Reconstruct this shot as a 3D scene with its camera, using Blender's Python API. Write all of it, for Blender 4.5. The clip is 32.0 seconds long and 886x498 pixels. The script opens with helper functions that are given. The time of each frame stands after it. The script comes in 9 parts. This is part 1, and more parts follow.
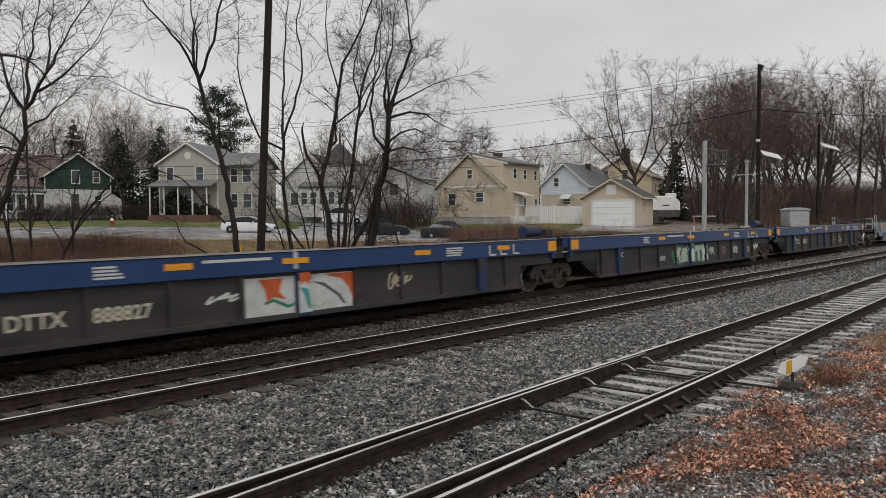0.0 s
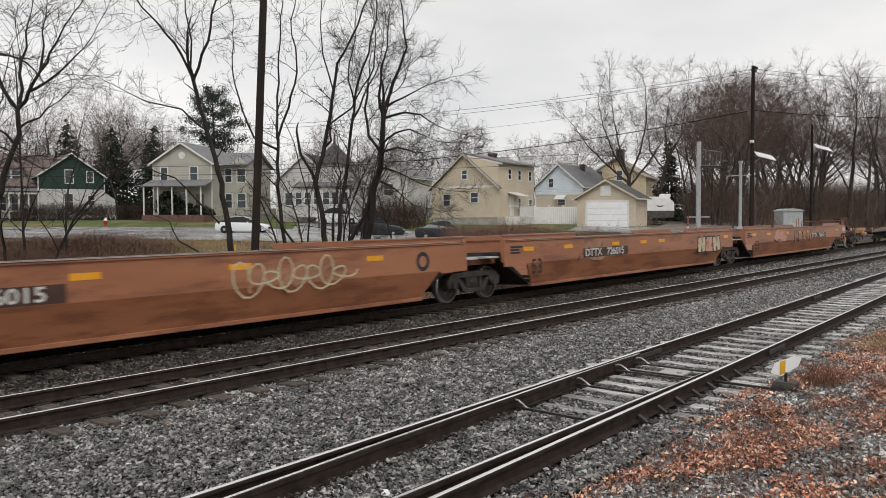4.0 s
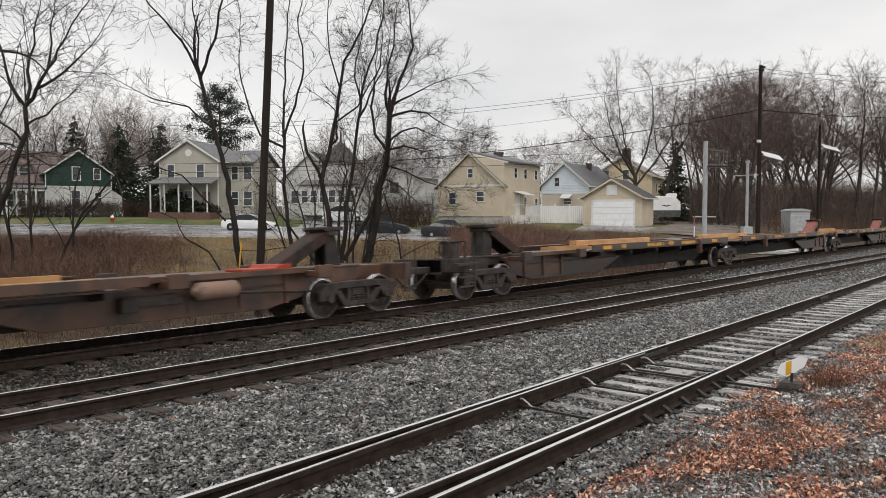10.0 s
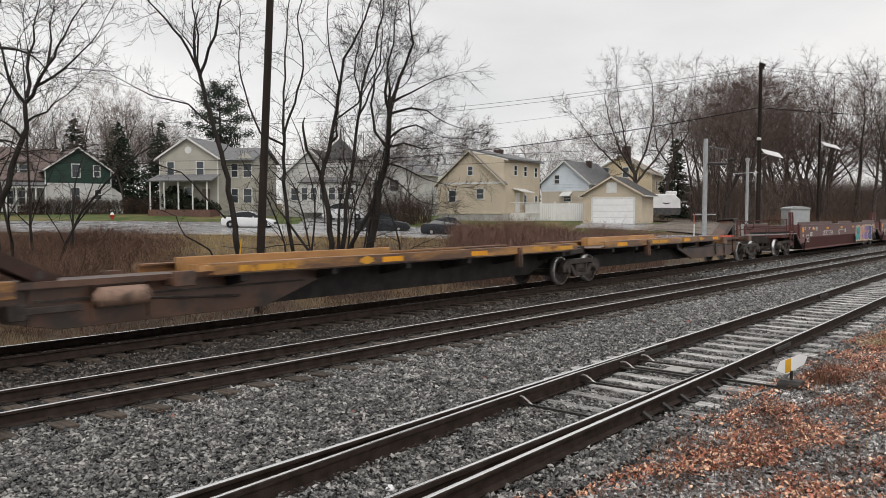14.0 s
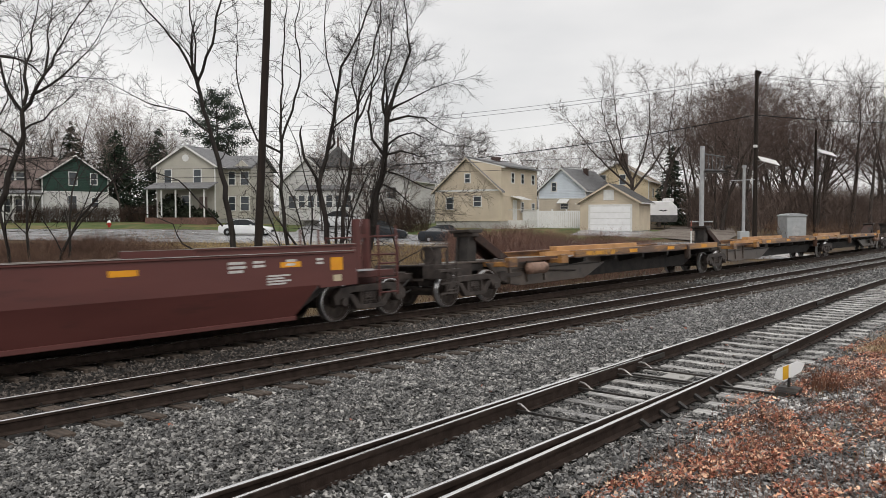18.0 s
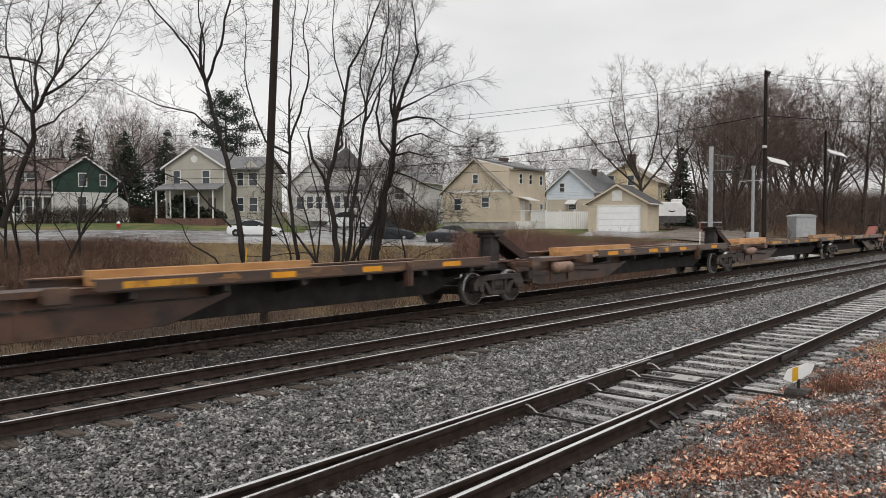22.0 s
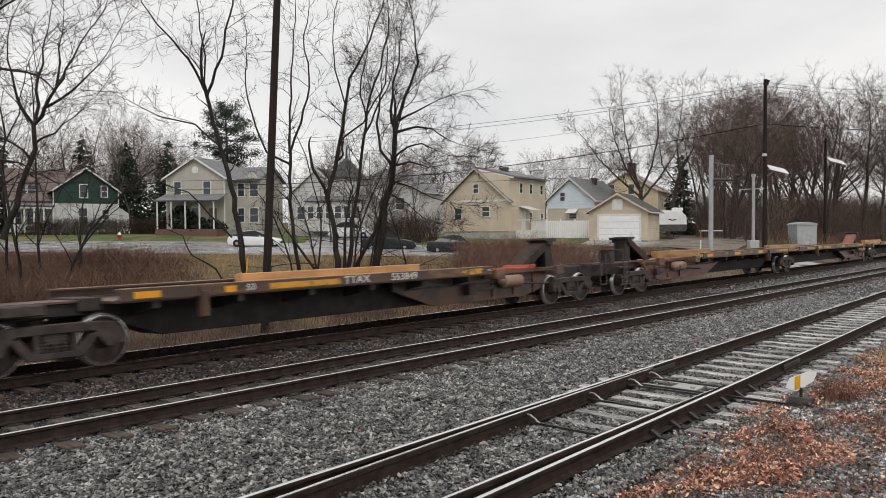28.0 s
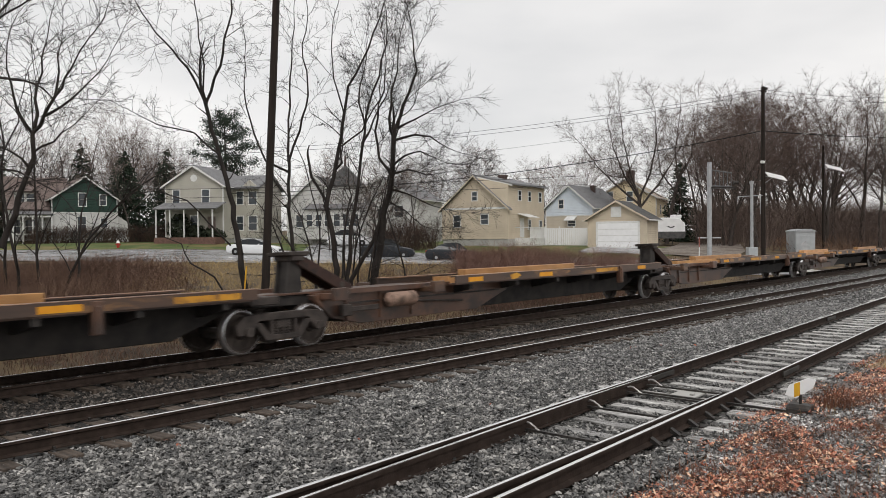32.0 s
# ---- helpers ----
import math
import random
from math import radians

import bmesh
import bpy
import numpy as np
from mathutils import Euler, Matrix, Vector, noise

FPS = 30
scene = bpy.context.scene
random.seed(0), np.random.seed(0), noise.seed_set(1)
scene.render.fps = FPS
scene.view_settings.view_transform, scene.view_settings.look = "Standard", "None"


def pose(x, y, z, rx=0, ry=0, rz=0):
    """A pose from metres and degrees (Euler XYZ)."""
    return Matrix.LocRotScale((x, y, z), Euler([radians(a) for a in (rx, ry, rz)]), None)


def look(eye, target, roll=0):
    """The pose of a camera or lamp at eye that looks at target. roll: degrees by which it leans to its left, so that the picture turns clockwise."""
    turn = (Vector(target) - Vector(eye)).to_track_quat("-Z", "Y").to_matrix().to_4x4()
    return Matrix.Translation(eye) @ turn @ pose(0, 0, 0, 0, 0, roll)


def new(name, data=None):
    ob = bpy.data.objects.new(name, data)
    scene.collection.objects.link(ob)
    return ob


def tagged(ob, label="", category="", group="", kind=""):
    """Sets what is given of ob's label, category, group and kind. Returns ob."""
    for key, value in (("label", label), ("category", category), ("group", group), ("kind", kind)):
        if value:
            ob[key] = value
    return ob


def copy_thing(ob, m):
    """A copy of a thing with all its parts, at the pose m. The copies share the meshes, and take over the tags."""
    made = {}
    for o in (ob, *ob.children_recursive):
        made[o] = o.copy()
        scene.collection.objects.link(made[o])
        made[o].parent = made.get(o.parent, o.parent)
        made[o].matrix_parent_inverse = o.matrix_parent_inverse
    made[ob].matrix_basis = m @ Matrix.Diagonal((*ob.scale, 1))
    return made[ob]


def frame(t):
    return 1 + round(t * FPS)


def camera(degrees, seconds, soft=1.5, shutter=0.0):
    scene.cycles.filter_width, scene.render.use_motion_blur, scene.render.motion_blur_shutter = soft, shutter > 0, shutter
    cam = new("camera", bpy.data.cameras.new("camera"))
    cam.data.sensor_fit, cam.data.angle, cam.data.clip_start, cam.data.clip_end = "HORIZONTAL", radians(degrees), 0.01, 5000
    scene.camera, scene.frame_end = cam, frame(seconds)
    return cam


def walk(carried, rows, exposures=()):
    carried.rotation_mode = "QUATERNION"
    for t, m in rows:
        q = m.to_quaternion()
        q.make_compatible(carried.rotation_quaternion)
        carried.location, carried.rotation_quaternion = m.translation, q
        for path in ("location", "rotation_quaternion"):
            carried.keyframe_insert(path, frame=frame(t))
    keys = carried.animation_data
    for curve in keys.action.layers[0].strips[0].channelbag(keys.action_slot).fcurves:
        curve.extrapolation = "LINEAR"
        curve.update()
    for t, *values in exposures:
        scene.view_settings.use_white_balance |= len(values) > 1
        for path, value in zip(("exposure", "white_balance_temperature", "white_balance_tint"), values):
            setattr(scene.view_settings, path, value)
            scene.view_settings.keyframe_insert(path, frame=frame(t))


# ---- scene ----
cam = camera(60.0, 32.0, 0.7, 0.13)
EYE = (0.0, 0.0, 2.35)
PATH = [
    (0, 87.53, 0.33, -49.30), (0.5, 87.44, 0.27, -49.29), (1, 87.39, 0.22, -49.39), (1.5, 87.36, 0.29, -49.58),
    (2, 87.48, 0.23, -49.67), (2.5, 87.73, 0.15, -49.67), (3, 87.80, 0.15, -49.66), (3.5, 87.56, 0.25, -49.70),
    (5.5, 87.61, 0.12, -49.63), (6, 87.46, 0.07, -49.41), (6.5, 87.27, 0.08, -49.32), (7, 87.22, -0.08, -49.30),
    (7.5, 87.11, -0.20, -49.31), (8, 87.07, -0.12, -49.31), (8.5, 87.29, -0.09, -49.23), (9, 87.51, 0.00, -49.13),
    (9.5, 87.56, 0.06, -49.14), (10, 87.45, -0.02, -49.27), (10.5, 87.24, -0.12, -49.28), (11, 87.17, -0.08, -49.19),
    (11.5, 87.19, -0.14, -49.12), (12, 87.17, -0.28, -49.09), (12.5, 87.09, -0.34, -49.06), (13, 87.01, -0.27, -49.06),
    (13.5, 87.14, -0.16, -49.11), (14, 87.26, -0.06, -49.28), (14.5, 87.25, -0.15, -49.50), (16.5, 87.26, -0.02, -49.58),
    (17, 87.33, -0.07, -49.58), (17.5, 87.56, -0.06, -49.53), (18, 87.82, 0.02, -49.48), (18.5, 88.01, 0.02, -49.36),
    (19, 88.10, 0.04, -49.26), (19.5, 88.15, -0.02, -49.19), (20, 88.06, -0.06, -49.10), (20.5, 87.87, -0.09, -48.98),
    (21, 87.77, 0.01, -48.90), (21.5, 87.77, 0.04, -48.91), (22, 87.88, 0.03, -48.89), (22.5, 88.05, 0.08, -48.92),
    (23, 88.24, 0.21, -48.91), (23.5, 88.31, 0.27, -48.87), (24, 88.23, 0.23, -48.84), (24.5, 88.21, 0.18, -48.82),
    (25, 88.25, 0.16, -48.80), (25.5, 88.32, 0.18, -48.81), (27.5, 88.45, 0.25, -48.80), (28, 88.60, 0.29, -48.84),
    (28.5, 88.82, 0.35, -48.96), (29, 89.01, 0.38, -49.23), (29.5, 89.06, 0.43, -49.29), (30, 89.07, 0.50, -49.24),
    (30.5, 89.10, 0.49, -49.19), (31, 89.17, 0.47, -49.13), (31.5, 89.21, 0.47, -49.05), (32, 89.17, 0.42, -48.93),
]
walk(cam, [(t, pose(*EYE, rx, ry, rz)) for t, rx, ry, rz in PATH],
     exposures=[(0, -0.38), (0.5, -0.2), (1, -0.04), (2, 0.0), (32, 0.0)])

# ---- light: overcast winter sky ----
world = bpy.data.worlds.new("overcast_sky")
scene.world = world
world.use_nodes = True
wn, wl = world.node_tree.nodes, world.node_tree.links
wn.clear()
sky = wn.new("ShaderNodeTexSky")
sky.sky_type, sky.sun_disc = "NISHITA", False
sky.sun_elevation, sky.sun_rotation = radians(32), radians(200)
sky_dim = wn.new("ShaderNodeVectorMath")
sky_dim.operation = "SCALE"
sky_dim.inputs["Scale"].default_value = 0.1
wl.new(sky.outputs[0], sky_dim.inputs[0])
wtc = wn.new("ShaderNodeTexCoord")
wmap = wn.new("ShaderNodeMapping")
wmap.inputs["Scale"].default_value = (1.0, 1.0, 3.2)
wl.new(wtc.outputs["Generated"], wmap.inputs[0])
cloud = wn.new("ShaderNodeTexNoise")
cloud.inputs["Scale"].default_value, cloud.inputs["Detail"].default_value = 1.9, 5.0
cloud.inputs["Roughness"].default_value = 0.5
wl.new(wmap.outputs[0], cloud.inputs["Vector"])
cramp = wn.new("ShaderNodeValToRGB")
cramp.color_ramp.elements[0].position, cramp.color_ramp.elements[0].color = 0.33, (0.765, 0.76, 0.76, 1)
cramp.color_ramp.elements[1].position, cramp.color_ramp.elements[1].color = 0.68, (1.015, 0.99, 0.97, 1)
wl.new(cloud.outputs["Fac"], cramp.inputs[0])
wmix = wn.new("ShaderNodeMix")
wmix.data_type = "RGBA"
wmix.inputs["Factor"].default_value = 0.94
wl.new(sky_dim.outputs[0], wmix.inputs["A"])
wl.new(cramp.outputs[0], wmix.inputs["B"])
wbg = wn.new("ShaderNodeBackground")
wbg.inputs["Strength"].default_value = 1.0
wout = wn.new("ShaderNodeOutputWorld")
wl.new(wmix.outputs["Result"], wbg.inputs[0])
wl.new(wbg.outputs[0], wout.inputs[0])

sun = new("sun", bpy.data.lights.new("sun", "SUN"))
sun.data.energy, sun.data.angle, sun.data.color = 0.95, radians(25), (1.0, 0.97, 0.93)
sun.matrix_world = look((-30, -40, 60), (0, 0, 0))
scene.view_settings.exposure = 0.0


# ---- materials ----
def material(name, a, b=None, rough=0.7, metal=0.0, scale=3.0, detail=6.0, bump=0.0, bump_scale=40.0,
             spots=None, spot_scale=1.0, spot_at=0.6, island=0.0, objrand=0.0, stretch=(1, 1, 1), rough_var=0.1, spec=0.3):
    """Two-tone procedural surface with large blotches, fine relief and optional stains."""
    m = bpy.data.materials.new(name)
    m.use_nodes = True
    n, l = m.node_tree.nodes, m.node_tree.links
    p = n["Principled BSDF"]
    tc = n.new("ShaderNodeTexCoord")
    mp = n.new("ShaderNodeMapping")
    mp.inputs["Scale"].default_value = stretch
    l.new(tc.outputs["Object"], mp.inputs[0])
    b = b or tuple(c * 0.75 for c in a)
    nz = n.new("ShaderNodeTexNoise")
    nz.inputs["Scale"].default_value, nz.inputs["Detail"].default_value = scale, detail
    l.new(mp.outputs[0], nz.inputs["Vector"])
    rp = n.new("ShaderNodeValToRGB")
    rp.color_ramp.elements[0].position, rp.color_ramp.elements[0].color = 0.36, (*a, 1)
    rp.color_ramp.elements[1].position, rp.color_ramp.elements[1].color = 0.64, (*b, 1)
    l.new(nz.outputs["Fac"], rp.inputs[0])
    col = rp.outputs[0]
    if spots:
        ns = n.new("ShaderNodeTexNoise")
        ns.inputs["Scale"].default_value, ns.inputs["Detail"].default_value = spot_scale, 8.0
        ns.inputs["Roughness"].default_value = 0.65
        l.new(mp.outputs[0], ns.inputs["Vector"])
        rs = n.new("ShaderNodeValToRGB")
        rs.color_ramp.elements[0].position, rs.color_ramp.elements[0].color = spot_at - 0.06, (0, 0, 0, 1)
        rs.color_ramp.elements[1].position, rs.color_ramp.elements[1].color = spot_at + 0.06, (1, 1, 1, 1)
        l.new(ns.outputs["Fac"], rs.inputs[0])
        mx = n.new("ShaderNodeMix")
        mx.data_type = "RGBA"
        l.new(rs.outputs[0], mx.inputs["Factor"])
        l.new(col, mx.inputs["A"])
        mx.inputs["B"].default_value = (*spots, 1)
        col = mx.outputs["Result"]
    for amount, source in ((island, "ShaderNodeNewGeometry"), (objrand, "ShaderNodeObjectInfo")):
        if amount:
            g = n.new(source)
            mr = n.new("ShaderNodeMapRange")
            mr.inputs["To Min"].default_value, mr.inputs["To Max"].default_value = 1 - amount, 1 + amount
            value = g.outputs["Random Per Island" if island and source.endswith("Geometry") else "Random"]
            if amount > 0.9:   # many dark pieces, a few pale ones
                pw = n.new("ShaderNodeMath")
                pw.operation = "POWER"
                pw.inputs[1].default_value = 2.0
                l.new(value, pw.inputs[0])
                value = pw.outputs[0]
                mr.inputs["To Min"].default_value, mr.inputs["To Max"].default_value = 0.16, 2.9
            l.new(value, mr.inputs["Value"])
            hs = n.new("ShaderNodeHueSaturation")
            l.new(mr.outputs[0], hs.inputs["Value"])
            l.new(col, hs.inputs["Color"])
            col = hs.outputs[0]
    l.new(col, p.inputs["Base Color"])
    p.inputs["Metallic"].default_value = metal
    p.inputs["Specular IOR Level"].default_value = spec
    rr = n.new("ShaderNodeMapRange")
    rr.inputs["To Min"].default_value = max(0.03, rough - rough_var)
    rr.inputs["To Max"].default_value = min(1.0, rough + rough_var)
    l.new(nz.outputs["Fac"], rr.inputs["Value"])
    l.new(rr.outputs[0], p.inputs["Roughness"])
    if bump:
        nb = n.new("ShaderNodeTexNoise")
        nb.inputs["Scale"].default_value, nb.inputs["Detail"].default_value = bump_scale, 4.0
        l.new(mp.outputs[0], nb.inputs["Vector"])
        bp = n.new("ShaderNodeBump")
        bp.inputs["Strength"].default_value = min(1.0, bump)
        bp.inputs["Distance"].default_value = 0.02
        l.new(nb.outputs["Fac"], bp.inputs["Height"])
        l.new(bp.outputs[0], p.inputs["Normal"])
    return m


def glass(name, tint=(0.03, 0.04, 0.05), rough=0.08):
    m = bpy.data.materials.new(name)
    m.use_nodes = True
    p = m.node_tree.nodes["Principled BSDF"]
    p.inputs["Base Color"].default_value = (*tint, 1)
    p.inputs["Roughness"].default_value = rough
    p.inputs["Specular IOR Level"].default_value = 0.7
    return m


# ---- mesh building ----
class Solid:
    """Collects boxes, prisms and tubes of one part."""

    def __init__(self):
        self.v, self.f = [], []

    def add(self, verts, faces):
        k = len(self.v)
        self.v += [tuple(p) for p in verts]
        self.f += [tuple(i + k for i in q) for q in faces]
        return self

    def box(self, x0, x1, y0, y1, z0, z1):
        return self.add([(x0, y0, z0), (x1, y0, z0), (x1, y1, z0), (x0, y1, z0), (x0, y0, z1), (x1, y0, z1), (x1, y1, z1), (x0, y1, z1)],
                        [(0, 3, 2, 1), (4, 5, 6, 7), (0, 1, 5, 4), (1, 2, 6, 5), (2, 3, 7, 6), (3, 0, 4, 7)])

    def prism(self, poly, a, b, axis="y"):
        """Extrudes a polygon from a to b along an axis; poly holds the other two coordinates."""
        n = len(poly)
        put = {"x": lambda p, c: (c, p[0], p[1]), "y": lambda p, c: (p[0], c, p[1]), "z": lambda p, c: (p[0], p[1], c)}[axis]
        vs = [put(p, a) for p in poly] + [put(p, b) for p in poly]
        fs = [tuple(range(n))[::-1], tuple(range(n, 2 * n))] + [(i, (i + 1) % n, n + (i + 1) % n, n + i) for i in range(n)]
        return self.add(vs, fs)

    def tube(self, p0, p1, r0, r1=None, n=8, caps=True):
        p0, p1 = Vector(p0), Vector(p1)
        r1 = r0 if r1 is None else r1
        d = (p1 - p0).normalized()
        u = d.orthogonal().normalized()
        w = d.cross(u)
        vs = []
        for p, r in ((p0, r0), (p1, r1)):
            vs += [p + (u * math.cos(2 * math.pi * i / n) + w * math.sin(2 * math.pi * i / n)) * r for i in range(n)]
        fs = [(i, (i + 1) % n, n + (i + 1) % n, n + i) for i in range(n)]
        if caps:
            fs += [tuple(range(n))[::-1], tuple(range(n, 2 * n))]
        return self.add(vs, fs)

    def lathe(self, profile, centre, axis, n=24):
        """Turns (radius, height) pairs round an axis through centre."""
        c, d = Vector(centre), Vector(axis).normalized()
        u = d.orthogonal().normalized()
        w = d.cross(u)
        vs = [c + d * h + (u * math.cos(2 * math.pi * i / n) + w * math.sin(2 * math.pi * i / n)) * r for r, h in profile for i in range(n)]
        fs = [(k * n + i, k * n + (i + 1) % n, (k + 1) * n + (i + 1) % n, (k + 1) * n + i) for k in range(len(profile) - 1) for i in range(n)]
        return self.add(vs, fs)

    def mesh(self, name, mat, bevel=0.0, smooth=False):
        me = bpy.data.meshes.new(name)
        me.from_pydata(self.v, [], self.f)
        bm = bmesh.new()
        bm.from_mesh(me)
        bmesh.ops.recalc_face_normals(bm, faces=bm.faces)
        if bevel:
            sharp = [e for e in bm.edges if len(e.link_faces) == 2 and e.calc_face_angle(0) > 0.6]
            bmesh.ops.bevel(bm, geom=sharp, offset=bevel, segments=1, affect="EDGES", clamp_overlap=True)
        if smooth:
            for q in bm.faces:
                q.smooth = True
        bm.to_mesh(me)
        bm.free()
        if smooth:
            me.set_sharp_from_angle(angle=radians(40))
        me.materials.append(mat)
        return me


def part(name, solid, mat, parent, label="", at=None, bevel=0.0, smooth=False):
    me = solid if isinstance(solid, bpy.types.Mesh) else solid.mesh(name, mat, bevel, smooth)
    ob = new(name, me)
    ob.parent = parent
    if at is not None:
        ob.matrix_basis = at
    if label:
        tagged(ob, label)
    return ob


def thing(name, label, category, at=None, group="", kind=""):
    ob = new(name)
    ob.empty_display_size = 0.2
    if at is not None:
        ob.matrix_basis = at
    return tagged(ob, label, category, group, kind)


def single(name, solid, mat, label, category="", at=None, group="", kind="", bevel=0.0, smooth=False):
    me = solid if isinstance(solid, bpy.types.Mesh) else solid.mesh(name, mat, bevel, smooth)
    ob = new(name, me)
    if at is not None:
        ob.matrix_basis = at
    return tagged(ob, label, category, group, kind)


def array_mesh(name, verts, faces, mat, smooth=False):
    """A mesh from numpy arrays: verts (n, 3), faces (m, k)."""
    verts, faces = np.asarray(verts, dtype=np.float32), np.asarray(faces, dtype=np.int32)
    me = bpy.data.meshes.new(name)
    m, k = faces.shape
    me.vertices.add(len(verts))
    me.vertices.foreach_set("co", verts.ravel())
    me.loops.add(m * k)
    me.loops.foreach_set("vertex_index", faces.ravel())
    me.polygons.add(m)
    me.polygons.foreach_set("loop_start", np.arange(0, m * k, k, dtype=np.int32))
    me.polygons.foreach_set("use_smooth", np.full(m, smooth, dtype=bool))
    me.update(calc_edges=True)
    me.materials.append(mat)
    return me


def lettering(text, size, mat, parent, at, name="lettering", bold=0.0):
    """Flat painted writing that reads along local x, facing local z."""
    cu = bpy.data.curves.new(name, "FONT")
    cu.body, cu.size, cu.align_x, cu.align_y = text, size, "CENTER", "CENTER"
    cu.offset, cu.extrude, cu.resolution_u = bold, 0.001, 3
    tmp = bpy.data.objects.new(name, cu)
    me = bpy.data.meshes.new_from_object(tmp)
    bpy.data.objects.remove(tmp)
    me.materials.clear()
    me.materials.append(mat)
    return part(name, me, mat, parent, at=at)


M_STONE = material("crushed_stone", (0.034, 0.033, 0.0312), (0.222, 0.214, 0.202), 0.3, scale=4.0, island=0.93, bump=0.3, bump_scale=60, spec=0.75)
# stones from x = 13 on: lightened in colour to imitate wet grazing sheen
M_STONEMID = material("sheen_lightened_stone", (0.07, 0.068, 0.0655), (0.262, 0.254, 0.243), 0.34, scale=4.0, island=0.9, bump=0.3, bump_scale=60, spec=1.0)
M_STONEPALE = material("pale_bank_stone", (0.09, 0.087, 0.085), (0.37, 0.36, 0.35), 0.22, scale=2.5, island=0.95, bump=0.3, bump_scale=60, spec=1.0)
M_STONEBR = material("brown_crushed_stone", (0.055, 0.046, 0.04), (0.14, 0.122, 0.108), 0.6, scale=1.5, island=0.85, bump=0.3, bump_scale=60)
# darker than the stones on it: paints in the shade of their gaps
M_BED = material("gap_shade_bed", (0.016, 0.015, 0.0142), (0.05, 0.047, 0.044), 0.75, scale=24, detail=9, bump=1.0, bump_scale=28)
M_SOIL = material("damp_soil", (0.045, 0.033, 0.024), (0.095, 0.068, 0.045), 0.9, scale=0.9, detail=10, bump=0.7, bump_scale=14,
                  spots=(0.14, 0.10, 0.052), spot_scale=0.35, spot_at=0.52)
M_RUST = material("rusted_rail", (0.026, 0.018, 0.0145), (0.048, 0.034, 0.028), 0.8, scale=6, bump=0.3, bump_scale=50, spec=0.12)
M_RAILTOP = material("polished_steel", (0.90, 0.89, 0.88), (0.78, 0.78, 0.78), 0.24, 1.0, scale=2, stretch=(0.2, 8, 1))
M_RAILRUN = material("freshly_run_steel", (0.90, 0.89, 0.88), (0.82, 0.82, 0.82), 0.2, 1.0, scale=2, stretch=(0.2, 8, 1), rough_var=0.04)
M_TIE = material("weathered_tie", (0.27, 0.26, 0.25), (0.62, 0.605, 0.585), 0.2, scale=5, bump=0.6, bump_scale=30, spec=0.8, objrand=0.45, stretch=(3, 0.35, 1),
                 spots=(0.05, 0.043, 0.037), spot_scale=3.0, spot_at=0.60)
M_TIEDARK = material("creosote_tie", (0.045, 0.034, 0.027), (0.10, 0.078, 0.062), 0.7, scale=5, bump=0.5, objrand=0.3, stretch=(3, 0.35, 1))
M_STEEL = material("dark_steel", (0.03, 0.028, 0.027), (0.07, 0.062, 0.055), 0.5, 0.3, scale=8, bump=0.2)
M_WORN = material("worn_wet_steel", (0.34, 0.33, 0.32), (0.22, 0.205, 0.195), 0.3, 0.5, scale=9, bump=0.2)
M_LEAF = [material("oak_leaf_litter", (0.36, 0.10, 0.052), (0.52, 0.195, 0.105), 0.4, scale=8, island=0.5, spec=0.6),
          material("tan_leaf_litter", (0.60, 0.32, 0.19), (0.76, 0.52, 0.35), 0.4, scale=8, island=0.5, spec=0.6),
          material("dark_leaf_litter", (0.17, 0.05, 0.03), (0.27, 0.09, 0.05), 0.5, scale=8, island=0.5)]
M_DRY = material("dry_grass", (0.22, 0.15, 0.07), (0.32, 0.23, 0.12), 0.85, scale=3, island=0.4)
M_LAWN = material("winter_lawn", (0.06, 0.095, 0.022), (0.115, 0.135, 0.045), 0.9, scale=0.5, detail=10, bump=0.5, bump_scale=20,
                  spots=(0.20, 0.155, 0.07), spot_scale=0.25, spot_at=0.55)
M_ASPHALT = material("wet_asphalt", (0.29, 0.292, 0.30), (0.39, 0.392, 0.40), 0.22, scale=0.6, detail=8, bump=0.3, bump_scale=90, rough_var=0.15, spec=0.8)
M_CONCRETE = material("pale_concrete", (0.36, 0.35, 0.33), (0.46, 0.45, 0.43), 0.6, scale=1.5, bump=0.2, bump_scale=40)
M_YARD = material("brown_gravel", (0.16, 0.135, 0.115), (0.25, 0.215, 0.185), 0.8, scale=3, bump=0.5, bump_scale=30, spots=(0.12, 0.095, 0.075), spot_scale=0.6, spot_at=0.55)
M_WHITE = material("white_paint", (0.86, 0.86, 0.86), (0.80, 0.80, 0.80), 0.5, scale=2)
M_YELLOW = material("yellow_paint", (0.72, 0.40, 0.03), (0.62, 0.33, 0.03), 0.5, scale=4)


def smooth(a, b, x):
    x = np.clip((x - a) / (b - a), 0, 1)
    return x * x * (3 - 2 * x)


BED_Y = np.array([2.4, 3.0, 3.6, 6.2, 7.5, 8.4, 9.0, 11.2, 12.3, 13.0, 15.4, 16.2, 17.6, 19.0])
BED_Z = np.array([0.10, 0.03, -0.045, -0.055, -0.07, -0.13, -0.125, -0.19, -0.235, -0.215, -0.285, -0.38, -0.72, -0.8])
MOUNDS = ((47, 76, 0.45, 11), (62, 49, 0.30, 11), (38, 88, 0.3, 12), (70, 37, 0.25, 10))


def bed_z(y):
    return np.interp(y, BED_Y, BED_Z)


